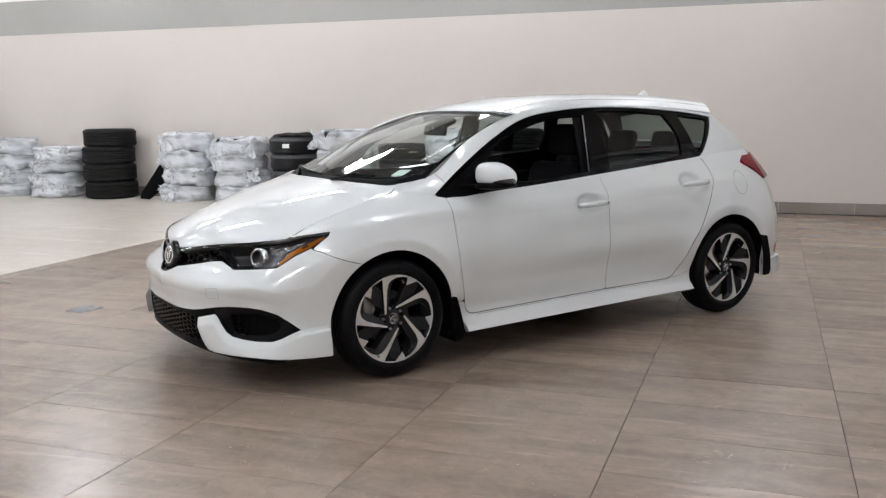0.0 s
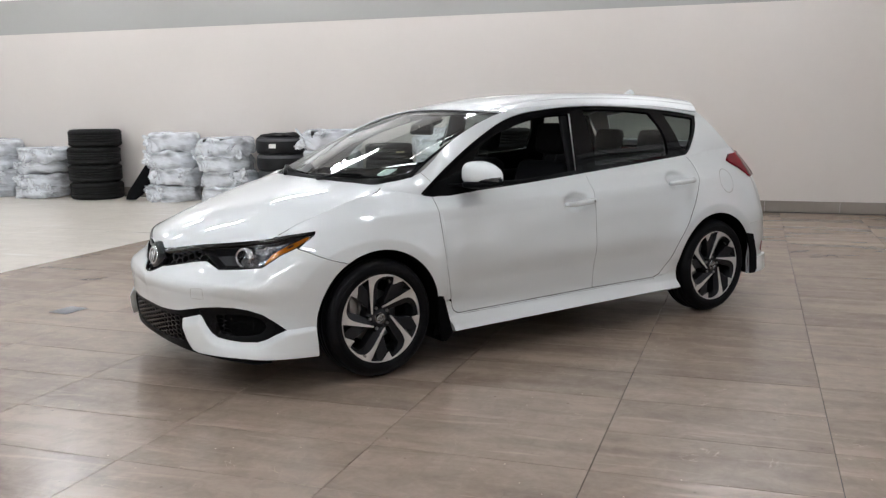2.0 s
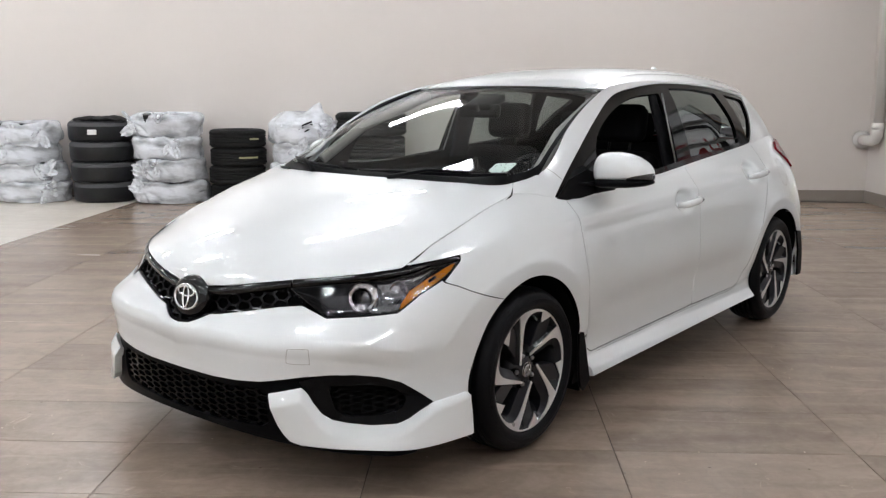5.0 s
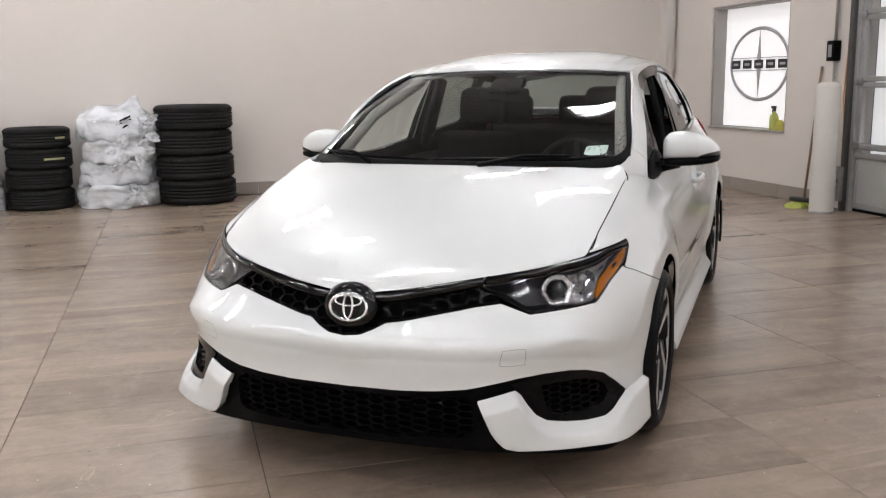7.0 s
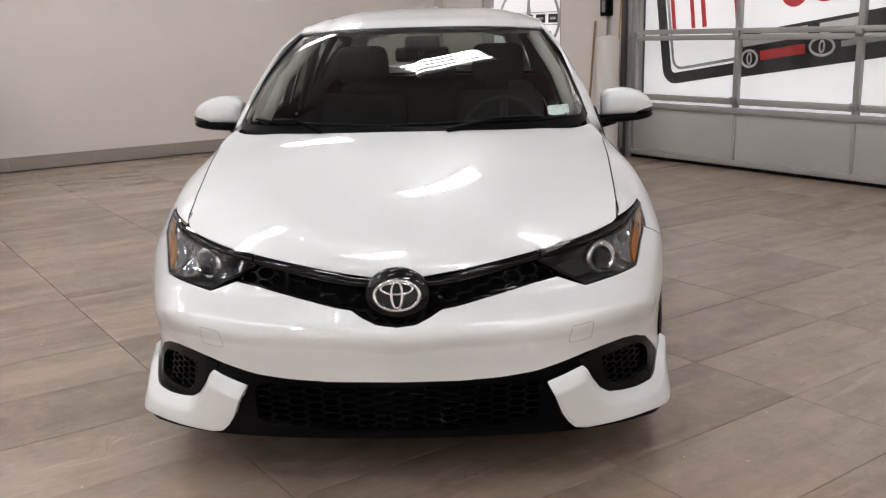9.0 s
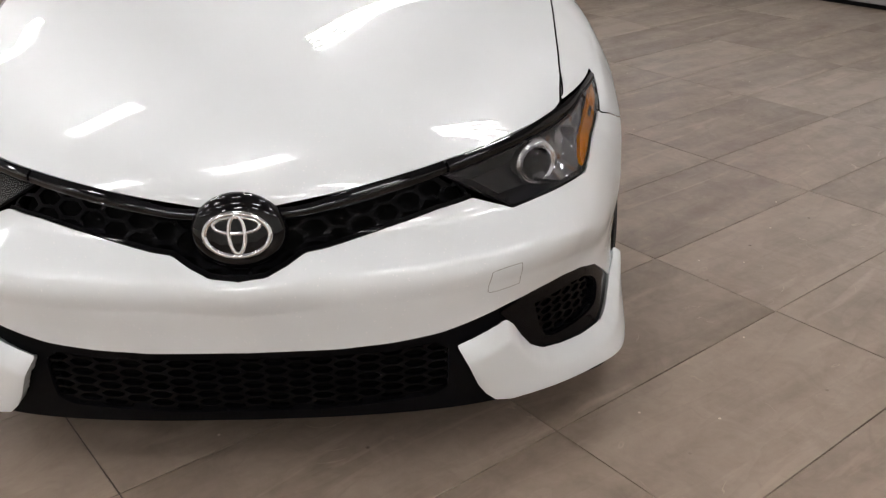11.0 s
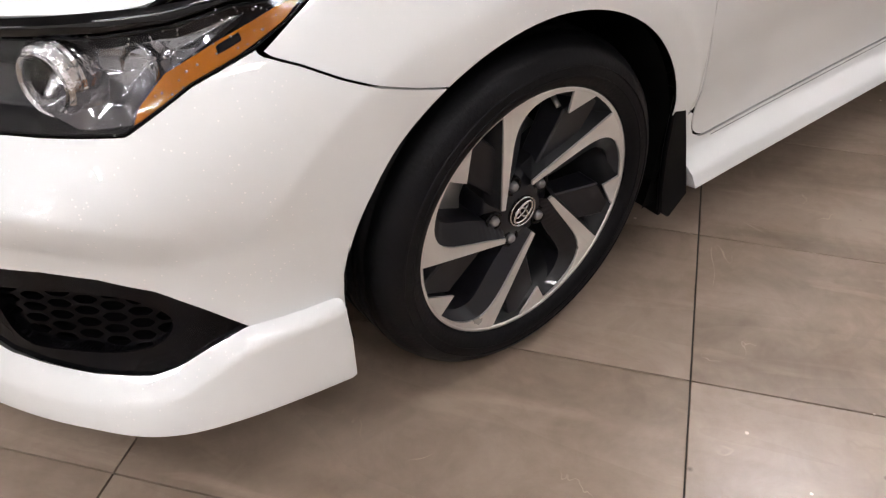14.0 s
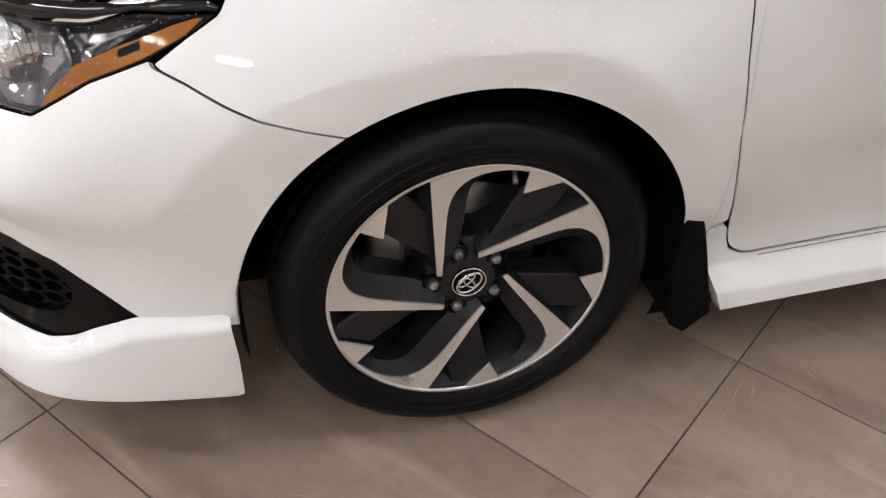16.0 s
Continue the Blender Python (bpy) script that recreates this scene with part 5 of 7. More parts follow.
def wheel():
    w = new("wheel")
    w.parent = car
    half = 0.1075
    side = [(.2325, .014), (.2385, .003), (.252, -.001), (.270, -.0015), (.286, .005), (.297, .016), (.305, .032)]
    tread = [(r, -half + d) for r, d in side]
    for c in (-.052, -.018, .018, .052):
        tread += [(.311, c - .0045), (.304, c - .004), (.304, c + .004), (.311, c + .0045)]
    tread += [(r, half - d) for r, d in side[::-1]]
    bm = lathe(tread, 96, Matrix.Rotation(radians(90), 4, "X"))
    tyre = part("tyre", bm, RUBBER, w, "black low-profile tyre")
    for r in (.256, .272):
        part("sidewall_rib", lathe([(r - .0015, half - .001), (r - .0006, half + .0028), (r + .0006, half + .0028), (r + .0015, half - .001)], 96, Matrix.Rotation(radians(90), 4, "X")), RUBBER, tyre)
    rim = part("rim", ring_part([(.205, -.09), (.218, -.095), (.222, -.06), (.200, -.02), (.196, .03), (.210, .072), (.2215, .086), (.226, .0935), (.2325, .096), (.2335, .094), (.230, .088)]), DARK_ALLOY, w, "two-tone turbine alloy rim")
    part("rim_edge", ring_part([(.2250, .090), (.2258, .0948), (.2272, .0956), (.2318, .0956), (.2332, .093)]), ALLOY, rim, "machined silver rim edge")
    turn = Matrix.Rotation(radians(90), 4, "X")
    R = .2315
    sc = lambda poly: [(x * R, y * R) for x, y in poly]

    def sunk(bm, q):
        """The face lies deeper towards the hub."""
        for v in bm.verts:
            v.co.z -= q * (1 - min(v.co.xy.length / R, 1)) ** 1.3

    def strip(upper, lower, z0, z1, foot):
        """A sloping flank from an upper line at z0 to a lower line at z1, with a wall down to foot."""
        bm = bmesh.new()
        a = [bm.verts.new((x * R, y * R, z0)) for x, y in upper]
        b = [bm.verts.new((x * R, y * R, z1)) for x, y in lower]
        c = [bm.verts.new((x * R, y * R, foot)) for x, y in lower]
        for k in range(len(a) - 1):
            bm.faces.new((a[k], a[k + 1], b[k + 1], b[k]))
            bm.faces.new((b[k], b[k + 1], c[k + 1], c[k]))
        bmesh.ops.recalc_face_normals(bm, faces=bm.faces)
        return bm

    inner_l, outer_l = (-.238, .125), polar(.972, 108.3)
    left = [tuple(np.array(inner_l) + (np.array(outer_l) - np.array(inner_l)) * f) for f in np.linspace(0, 1, 7)]
    right = [tuple(q) for q in crom([(-.203, .118), (-.196, .30), (-.193, .50), (-.180, .70), (-.128, .835), (-.012, .918), (.165, .938), (.345, .905)], np.linspace(0, 7, 29))]
    tip_in, tip_out = polar(.80, 66.8), polar(.972, 54.0)
    face = left[::-1] + right + [tip_in, tip_out] + [polar(1.0, a) for a in np.linspace(54.0, 108.3, 12)]
    flank_r = [tuple(q) for q in crom([(-.14, .10), (-.075, .30), (-.045, .50), (-.035, .68), (-.005, .795), (.085, .865), (.20, .885), (.345, .865)], np.linspace(0, 7, 29))]
    shift = np.array([-.075, .005])
    flank_l = [tuple(np.array(p) + shift * (.55 + .45 * min(1, 3 * k / 6))) for k, p in enumerate(left)]
    flank_l[-1] = polar(.955, 112.5)
    tip_arm = [tip_in, (.305, .70), (.20, .47), (.075, .20), (.20, .13), (.33, .28), (.515, .47), (.60, .62), (.64, .71), tip_out]
    for k in range(5):
        rot = turn @ Matrix.Rotation(radians(-72 * k), 4, "Z")

        def put(name, bm, q, mat, label="", smooth=False):
            sunk(bm, q)
            bmesh.ops.transform(bm, matrix=rot, verts=bm.verts)
            part(name, bm, mat, rim, label, smooth=smooth)

        put("spoke_face", slab(sc(face), .0905, .0945), .012, ALLOY, "machined silver blade with a notched tip")
        put("spoke", strip(right, flank_r, .0907, .074, .012), .012, MATT_ALLOY, "matt dark flank of the blade")
        put("spoke_side", strip(left, flank_l, .0907, .060, .012), .012, DARK_ALLOY, "glossy dark side of the blade")
        arm = slab(sc(tip_arm), .030, .0855)
        for v in arm.verts:
            if v.co.z > .06:
                v.co.z -= .020 * (1 - min(v.co.xy.length / R, 1))
        edges_bevel(arm, .003, 1, 50)
        put("spoke_arm", arm, .006, MATT_ALLOY)
        nx, ny = polar(.0565, -72 * k + 108.5)
        nut = lathe([(0, .018), (.0068, .0175), (.0095, .0135), (.0098, -.02)], 6, turn @ pose(nx, ny, .060))
        edges_bevel(nut, .0012, 1, 40)
        part("lug_nut", nut, STEEL, rim, "steel lug nut")
        part("nut_well", lathe([(.0125, .046), (.0125, .071), (.0165, .0725), (.0185, .068), (.0195, .04)], 20, turn @ pose(nx, ny, 0)), GLOSS_BLACK, rim)
    part("hub", lathe([(.0, .075), (.036, .075), (.046, .071), (.066, .064), (.076, .050), (.078, .0)], 48, turn), MATT_ALLOY, rim)
    cap = lathe([(0, .0815), (.022, .081), (.0285, .078), (.030, .074)], 40, turn)
    part("centre_cap", cap, GLOSS_BLACK, rim, "black centre cap with a chrome oval badge")
    bd = oval_ring(0, 0, .0275, .0275, .0012, .0795, turn)
    mark_at = turn @ pose(0, 0, 0, 0, 0, 130)
    add(bd, oval_ring(0, 0, .0225, .0152, .0017, .0812, mark_at))
    add(bd, oval_ring(0, .0005, .0056, .0136, .0014, .082, mark_at))
    add(bd, oval_ring(0, .0070, .0160, .0060, .0013, .082, mark_at))
    part("cap_badge", bd, CHROME, rim)
    part("valve", tube([polar(.205, 70) + (.050,), polar(.190, 70) + (.076,)], .0048, 8, turn), STEEL, rim)
    part("brake_disc", lathe([(.05, .0), (.138, .0), (.14, -.004), (.14, -.022), (.05, -.022)], 56, turn), STEEL, w, "grey brake disc")
    part("brake_caliper", box(.06, .05, .15, .012, at=pose(-.12, .0, -.02, 0, 0, 0)), STEEL, w, "grey brake caliper")
    part("wheel_back", lathe([(0, -.05), (.20, -.06)], 32, turn), DEEP_BLACK, w)
    return w


w0 = wheel()
w0["label"] = "two-tone alloy wheel with low-profile tyre"
for x, s, spin in ((FRONT_HUB, -1, 0), (REAR_HUB, -1, 27), (FRONT_HUB, 1, 40), (REAR_HUB, 1, 12)):
    m = Matrix.Translation((x, s * (.7665 if x < 1 else .757), HUB_Z)) @ (Matrix.Rotation(math.pi, 4, "Z") if s > 0 else Matrix()) @ Matrix.Rotation(radians(spin), 4, "Y")
    if x < 1 and s == -1:
        w0.matrix_basis = m
    else:
        copy_thing(w0, m)

# wheel-house liners and mud flaps
for x in (FRONT_HUB, REAR_HUB):
    for s in (-1, 1):
        ln = lathe([(.362, .11), (.365, .0), (.365, -.30), (.0, -.30)], 48, Matrix.Translation((x, s * .74, HUB_Z)) @ Matrix.Rotation(radians(-90 * s), 4, "X"))
        bmesh.ops.bisect_plane(ln, geom=ln.verts[:] + ln.edges[:] + ln.faces[:], plane_co=(0, 0, .225), plane_no=(0, 0, 1), clear_inner=True)
        part("wheel_liner", ln, DEEP_BLACK, car, "black wheel-house liner")
        q = -1 if s < 0 else 1
        flap = [(x + .379, .419), (x + .355, .426), (x + .352, .30), (x + .360, .21), (x + .372, .150), (x + .402, .126), (x + .449, .166), (x + .409, .317)]
        if x > 1:
            flap = [(x + .372, .498), (x + .292, .512), (x + .343, .38), (x + .350, .28), (x + .352, .222), (x + .408, .222), (x + .424, .25), (x + .415, .36), (x + .392, .44)]
        fb = slab(flap, 0, .012, .003, Matrix.Rotation(radians(90), 4, "X"))
        bmesh.ops.transform(fb, matrix=pose(0, q * (.850 if x < 1 else .868) + (.012 if q > 0 else 0), 0), verts=fb.verts)
        mf = part("mud_flap", fb, SATIN_BLACK, car, "black plastic mud flap", smooth=False)
        part("flap_web", box(.012, .18, .30, .004, at=pose(x + (.395 if x < 1 else .405), q * .755, .125 if x < 1 else .235, 0, -6, 0)), SATIN_BLACK, mf)

# underbody
part("underbody", box(3.6, 1.3, .12, .03, at=pose(1.35, 0, .20)), DEEP_BLACK, car, "black underbody")
# Unseen tray, added to block light from the floor under the nose.
part("undertray", slab([(-.84, -.36), (-.42, -.62), (-.42, .62), (-.84, .36)], .192, .212), DEEP_BLACK, car, "unseen black undertray added to deepen the shade under the nose")
part("bulkhead", box(.06, 1.42, .66, .02, at=pose(-.02, 0, .24)), DEEP_BLACK, car)


SIGNAL_GREY = plain("signal_bed_grey", (0.16, 0.16, 0.165), 0.25, metal=0.5, vary=0.3, scale=40)


# mirrors
def wing_mirror(s):
    m = new("side_mirror")
    m.parent = car
    m["label"] = "white door mirror with clear turn signal"
    t, a = np.linspace(0, 1, 60), np.linspace(0, 2 * math.pi, 81)
    tall = .121 * np.interp(t, [0, .03, .08, .16, .30, .45, .62, .78, .90, .97, 1], [.74, .86, .95, .99, 1, .945, .82, .64, .45, .30, .17])
    deep = np.interp(t, [0, .04, .10, .25, .55, .80, .93, 1], [.70, .86, .95, 1, .93, .72, .45, .16])
    for _ in range(3):
        tall[1:-1], deep[1:-1] = (tall[:-2] + 2 * tall[1:-1] + tall[2:]) / 4, (deep[:-2] + 2 * deep[1:-1] + deep[2:]) / 4

    def shell(shrink, tray):
        """The rounded housing, its section drawn in by shrink; tray gives the low dark half under it."""
        c, sn = np.cos(a), np.sin(a)
        wide = np.sign(c) * np.abs(c) ** .66 * shrink
        high = np.sign(sn) * np.abs(sn) ** .70 * shrink
        p = np.zeros((len(t), len(a), 3))
        p[..., 0] = (.613 + .038 * t**2)[:, None] - (.072 * deep)[:, None] * wide[None]
        p[..., 1] = s * (.775 + .230 * (t * .55 + .45 * np.sin(t * math.pi / 2)))[:, None]
        if tray:
            p[..., 2] = (.964 + .012 * t)[:, None] + (.022 * deep)[:, None] * high[None]
        else:
            p[..., 2] = (.973 + .012 * t**2)[:, None] + tall[:, None] * (.5 + .5 * high)[None]
        dom = np.stack([np.broadcast_to(t[:, None], p.shape[:2]), np.broadcast_to(a[None], p.shape[:2])], -1)
        return Skin.grid(p, dom, np.array([.62, s * .88, 1.01]))

    def lit(p, d):
        edge = np.interp(d[:, 0], [.46, .56, .72, 1], [-.006, .020, .031, .040]) - (p[:, 2] - .973)
        return np.minimum(np.minimum(edge, (d[:, 0] - .45) * .2), (np.cos(d[:, 1]) + .3) * .05)

    def closed(skin):
        bm = skin.bm(0)
        bmesh.ops.remove_doubles(bm, verts=bm.verts, dist=.0004)
        bmesh.ops.holes_fill(bm, edges=[e for e in bm.edges if e.is_boundary and (abs(abs(e.verts[0].co.y) - .775) < .002 or abs(e.verts[0].co.y) > 1.003)], sides=0)
        return bm

    part("mirror_shell", closed(shell(1, False).cut(lambda p, d: -lit(p, d))), PAINT, m, "pearl white mirror shell")
    part("turn_signal", shell(1, False).cut(lit).bm(0), CLEAR, m, "clear mirror turn signal")
    part("signal_bed", shell(.92, False).cut(lit).bm(0), SIGNAL_GREY, m, "grey bed behind the clear lens")
    part("mirror_lower", closed(shell(.97, True)), SATIN_BLACK, m, "black lower mirror shell")
    part("mirror_stalk", tube([(.615, s * .735, .940), (.615, s * .775, .950), (.625, s * .84, .957)], [.038, .030, .022], 14), SATIN_BLACK, m)
    part("mirror_foot", tube([(.47, s * .758, .968), (.54, s * .772, .964), (.61, s * .79, .957)], [.004, .008, .014], 10), SATIN_BLACK, m)
    gl = box(.006, .13, .070, .01, at=pose(.684, s * .855, .995, 0, 0, s * 5))
    part("mirror_glass", gl, CHROME, m, "mirror glass")
    sail = CH.inside([(.29, .90), (.66, .93), (.66, .99), (.56, 1.02), (.42, .985)], 0).lift(0.003)
    part("sail_plate", (sail if s < 0 else sail.mirrored()).bm(0.01), SATIN_BLACK, m, "black triangular sail plate")


wing_mirror(-1)
wing_mirror(1)


# wipers, cowl strip
def on_screen(u, v, s):
    lo, hi = crom(WS_LOW, np.array([u]))[0], crom(WS_TOP, np.array([u]))[0]
    p = lo * (1 - v) + hi * v
    b = (0.022 + 0.02 * (u / 4) ** 3) * 4 * v * (1 - v)
    return Vector((p[0] - b * .38 - .008, p[1] * s, p[2] + b * .9 + .014))


for pts in (([(-1, 3.0, .035), (-1, 2.0, .03), (-1, .5, .03), (1, .35, .025)]), ([(1, 3.0, .06), (1, 2.4, .045), (1, 1.4, .032), (1, .4, .022)])):
    wp = new("wiper"); wp.parent = car; wp["label"] = "black windscreen wiper"
    ps = [on_screen(u, v, q) for q, u, v in pts]
    part("blade", tube(ps, [.004, .008, .008, .004], 8), SATIN_BLACK, wp)
    part("arm", tube([ps[1] + Vector((-.0, 0, .012)), (ps[1] + ps[2]) / 2 + Vector((-.03, 0, .016)), ps[2] + Vector((-.055, 0, -.02))], [.006, .007, .011], 8), SATIN_BLACK, wp)
cow = []
for f in np.linspace(0, 1, 24):
    y = .625 * f
    cow.append((y, float(np.interp(y, [0, .25, .48, .63, .72], [.04, .05, .08, .125, .17]))))
bm = bmesh.new()
rows = []
for y, x in cow:
    rows.append([bm.verts.new((x - .06 + .02 * (y / .72), y, .935 - .012 * (y / .7))), bm.verts.new((x - .015, y, .958)), bm.verts.new((x + .012, y, .978))])
for a, b in zip(rows, rows[1:]):
    for k in range(2):
        bm.faces.new((a[k], a[k + 1], b[k + 1], b[k]))
geo = bmesh.ops.duplicate(bm, geom=bm.verts[:] + bm.edges[:] + bm.faces[:])
bmesh.ops.scale(bm, vec=(1, -1, 1), verts=[g for g in geo["geom"] if isinstance(g, bmesh.types.BMVert)])
bmesh.ops.recalc_face_normals(bm, faces=bm.faces)
part("cowl_panel", bm, SATIN_BLACK, car, "black scuttle panel below the windscreen")
STICKER = plain("paper_sticker", (0.62, 0.74, 0.70), 0.6, vary=0.05)
st = ws.cut(lambda p, d: 0.5 - np.maximum(np.abs(p[:, 1] + .557) / .085, np.abs(d[:, 1] - .125) / .075)).lift(-0.004)
part("service_sticker", st.bm(0), STICKER, car, "pale service sticker inside the windscreen")
bars = ws.cut(lambda p, d: 0.5 - np.maximum(np.abs(p[:, 1] + .557) / .065, np.abs(d[:, 1] - .143) / .008)).lift(-0.0025)
bars = bars.joined(ws.cut(lambda p, d: 0.5 - np.maximum(np.abs(p[:, 1] + .562) / .05, np.abs(d[:, 1] - .115) / .006)).lift(-0.0025))
part("sticker_bars", bars.bm(0), DARK_ALLOY, car)
# rain left on the glass, thickest in the lower corner by the sticker
beads = bmesh.new()
wet = random.Random(77)
for k in range(170):
    u = 3.7 - 1.5 * abs(wet.gauss(0, .42)) if k < 110 else wet.uniform(.2, 3.7)
    p = on_screen(max(u, .1), min(.06 + abs(wet.gauss(0, .10 if k < 110 else .45)), .93), -1 if k < 130 else 1)
    add(beads, lathe([(0, .0016), (.0012, .0012), (.0022, 0)], 6, Matrix.Translation(p + Vector((.008, 0, -.0135))) @ Matrix.Rotation(radians(-62), 4, "Y") @ Matrix.Diagonal((wet.uniform(.6, 1.5),) * 3 + (1,))))
part("rain_beads", beads, DROP, car, "rain drops left on the windscreen")["kind"] = "stuff"


DULL_STRIP = plain("dull_aluminium", (0.30, 0.30, 0.30), 0.42, metal=0.6, vary=0.1)


# cabin
def seat(x, y, wide):
    s = new("seat"); s.parent = car; s["label"] = "black cloth seat with headrest"
    part("cushion", box(.52, wide, .16, .06, 3, at=pose(x, y, .38, 0, -6, 0)), CLOTH, s)
    part("backrest", box(.16, wide - .02, .60, .07, 3, at=pose(x + .25, y, .46, 0, 16, 0)), CLOTH, s)
    if wide < .8:
        part("headrest", box(.11, .27, .20, .05, 3, at=pose(x + .44, y, 1.08, 0, 10, 0)), CLOTH, s)
        for k in (-.06, .06):
            part("headrest_post", tube([(x + .42, y + k, 1.02), (x + .45, y + k, 1.12)], .006, 8), DARK_ALLOY, s)
    else:
        for k in (-.42, 0, .42):
            part("headrest", box(.09, .25, .17, .045, 3, at=pose(x + .43, y + k, 1.05, 0, 12, 0)), CLOTH, s)
    return s


seat(1.12, -.36, .50)
seat(1.12, .36, .50)
seat(1.98, 0, 1.24)
part("cabin_floor", box(2.6, 1.36, .06, at=pose(1.45, 0, .30)), DEEP_BLACK, car)
dash = box(.42, 1.30, .22, .07, 4, at=pose(.40, 0, .68, 0, 8, 0))
part("dashboard", dash, DASH, car, "black soft-touch dashboard")
part("dash_top", box(.40, 1.24, .03, .012, at=pose(.30, 0, .89, 0, 2, 0)), DASH, car)
part("instrument_hood", box(.20, .36, .08, .035, 3, at=pose(.52, -.36, .885, 0, 6, 0)), DASH, car)
part("centre_console", box(.9, .24, .30, .05, 3, at=pose(.92, 0, .34)), DASH, car)
sw = new("steering_wheel"); sw.parent = car; sw["label"] = "black steering wheel"
tilt = pose(.70, -.36, .88, 0, -65, 0)
part("wheel_rim", tube([(.182 * math.cos(a), .182 * math.sin(a), 0) for a in np.linspace(0, 2 * math.pi, 33)], .015, 10, tilt, cap=False), DASH, sw)
part("wheel_boss", lathe([(0, .03), (.05, .028), (.075, .01), (.075, -.03)], 24, tilt), DASH, sw)
for a in (0, 180, 270):
    part("wheel_spoke", box(.17, .035, .016, .006, at=tilt @ pose(0, 0, -.008, 0, 0, a + 0) @ pose(.10, 0, 0)), DASH, sw)
rm = new("rear_view_mirror"); rm.parent = car; rm["label"] = "black inside mirror"
part("mirror_body", box(.03, .24, .065, .02, 3, at=pose(.80, 0, 1.215, 0, 12, 0)), SATIN_BLACK, rm)
part("mirror_stem", tube([(.77, 0, 1.275), (.80, 0, 1.25)], .012, 8), SATIN_BLACK, rm)
part("sensor_box", box(.14, .16, .04, .015, at=pose(.86, 0, 1.268, 0, -24, 0)), SATIN_BLACK, rm)
for s in (-1, 1):
    part("b_pillar_trim", box(.14, .03, .38, .012, at=pose(1.50, s * .685, .96, s * 16, 0, 0)), DASH, car)
    part("a_pillar_trim", tube([(.36, s * .63, 1.01), (.6, s * .585, 1.165), (1.03, s * .515, 1.315)], .026, 8), LINER, car)
    part("door_card", box(2.0, .05, .55, .02, at=pose(1.42, s * .712, .36)), DASH, car)
    ch = tube([(1.432, s * .735, 1.0), (1.468, s * .628, 1.335)], .004, 8)
    part("window_channel", ch, DULL_STRIP, car, "bright window channel strip")


# ---- things along the long wall: stacks of tyres, bare and bagged ----
BAG = plain("white_plastic_bag", (0.86, 0.89, 0.93), 0.24, vary=0.05, scale=5, coat=0.2)
bag_nodes = BAG.node_tree
b0 = bag_nodes.nodes["Principled BSDF"]
fold = bag_nodes.nodes.new("ShaderNodeTexNoise"); fold.inputs["Scale"].default_value = 6.5; fold.inputs["Detail"].default_value = 3; fold.inputs["Distortion"].default_value = 0.8
mid_ = bag_nodes.nodes.new("ShaderNodeMath"); mid_.operation = "SUBTRACT"; mid_.inputs[1].default_value = 0.5
fabs = bag_nodes.nodes.new("ShaderNodeMath"); fabs.operation = "ABSOLUTE"
crease = bag_nodes.nodes.new("ShaderNodeBump"); crease.inputs["Strength"].default_value = 0.28; crease.inputs["Distance"].default_value = 0.04
bag_nodes.links.new(fold.outputs["Fac"], mid_.inputs[0]); bag_nodes.links.new(mid_.outputs[0], fabs.inputs[0])
bag_nodes.links.new(fabs.outputs[0], crease.inputs["Height"]); bag_nodes.links.new(crease.outputs[0], b0.inputs["Normal"])
see = bag_nodes.nodes.new("ShaderNodeBsdfTransparent")
film = bag_nodes.nodes.new("ShaderNodeMixShader")
thin = bag_nodes.nodes.new("ShaderNodeTexNoise"); thin.inputs["Scale"].default_value = 3.4; thin.inputs["Detail"].default_value = 4
rng = bag_nodes.nodes.new("ShaderNodeMapRange"); rng.inputs["From Min"].default_value = 0.42; rng.inputs["From Max"].default_value = 0.70; rng.inputs["To Min"].default_value = 0.16; rng.inputs["To Max"].default_value = 0.60
bag_nodes.links.new(thin.outputs["Fac"], rng.inputs["Value"]); bag_nodes.links.new(rng.outputs[0], film.inputs[0])
bag_nodes.links.new(b0.outputs[0], film.inputs[1]); bag_nodes.links.new(see.outputs[0], film.inputs[2])
bag_nodes.links.new(film.outputs[0], bag_nodes.nodes["Material Output"].inputs["Surface"])
LABEL_WHITE = plain("paper_label", (0.75, 0.75, 0.73), 0.6, vary=0.04)
LABEL_YELLOW = plain("olive_label", (0.36, 0.35, 0.19), 0.6, vary=0.06)
GREY_FOAM = plain("dark_grey_sleeve", (0.007, 0.007, 0.008), 0.34, vary=0.25, scale=5, bump=0.1, bump_scale=60, spec=0.25)

SLEEVE_EDGE = plain("dull_grey_cloth", (0.05, 0.05, 0.053), 0.7, vary=0.2, scale=6)


def tyre_profile(r, h, grooves=True):
    """Section of a tyre lying flat, from the bead at the bottom over the tread to the bead at the top."""
    q = [(r * .60, .02 * h), (r * .66, 0.0), (r * .86, .0), (r * .95, .05 * h), (r * .985, .14 * h)]
    if grooves:
        for c in (.30, .43, .57, .70):
            q += [(r, (c - .028) * h), (r * .972, (c - .02) * h), (r * .972, (c + .02) * h), (r, (c + .028) * h)]
    else:
        q += [(r, .3 * h), (r, .7 * h)]
    return q + [(r * .985, .86 * h), (r * .95, .95 * h), (r * .86, h), (r * .66, h), (r * .60, .98 * h), (r * .585, .8 * h), (r * .585, .2 * h)]


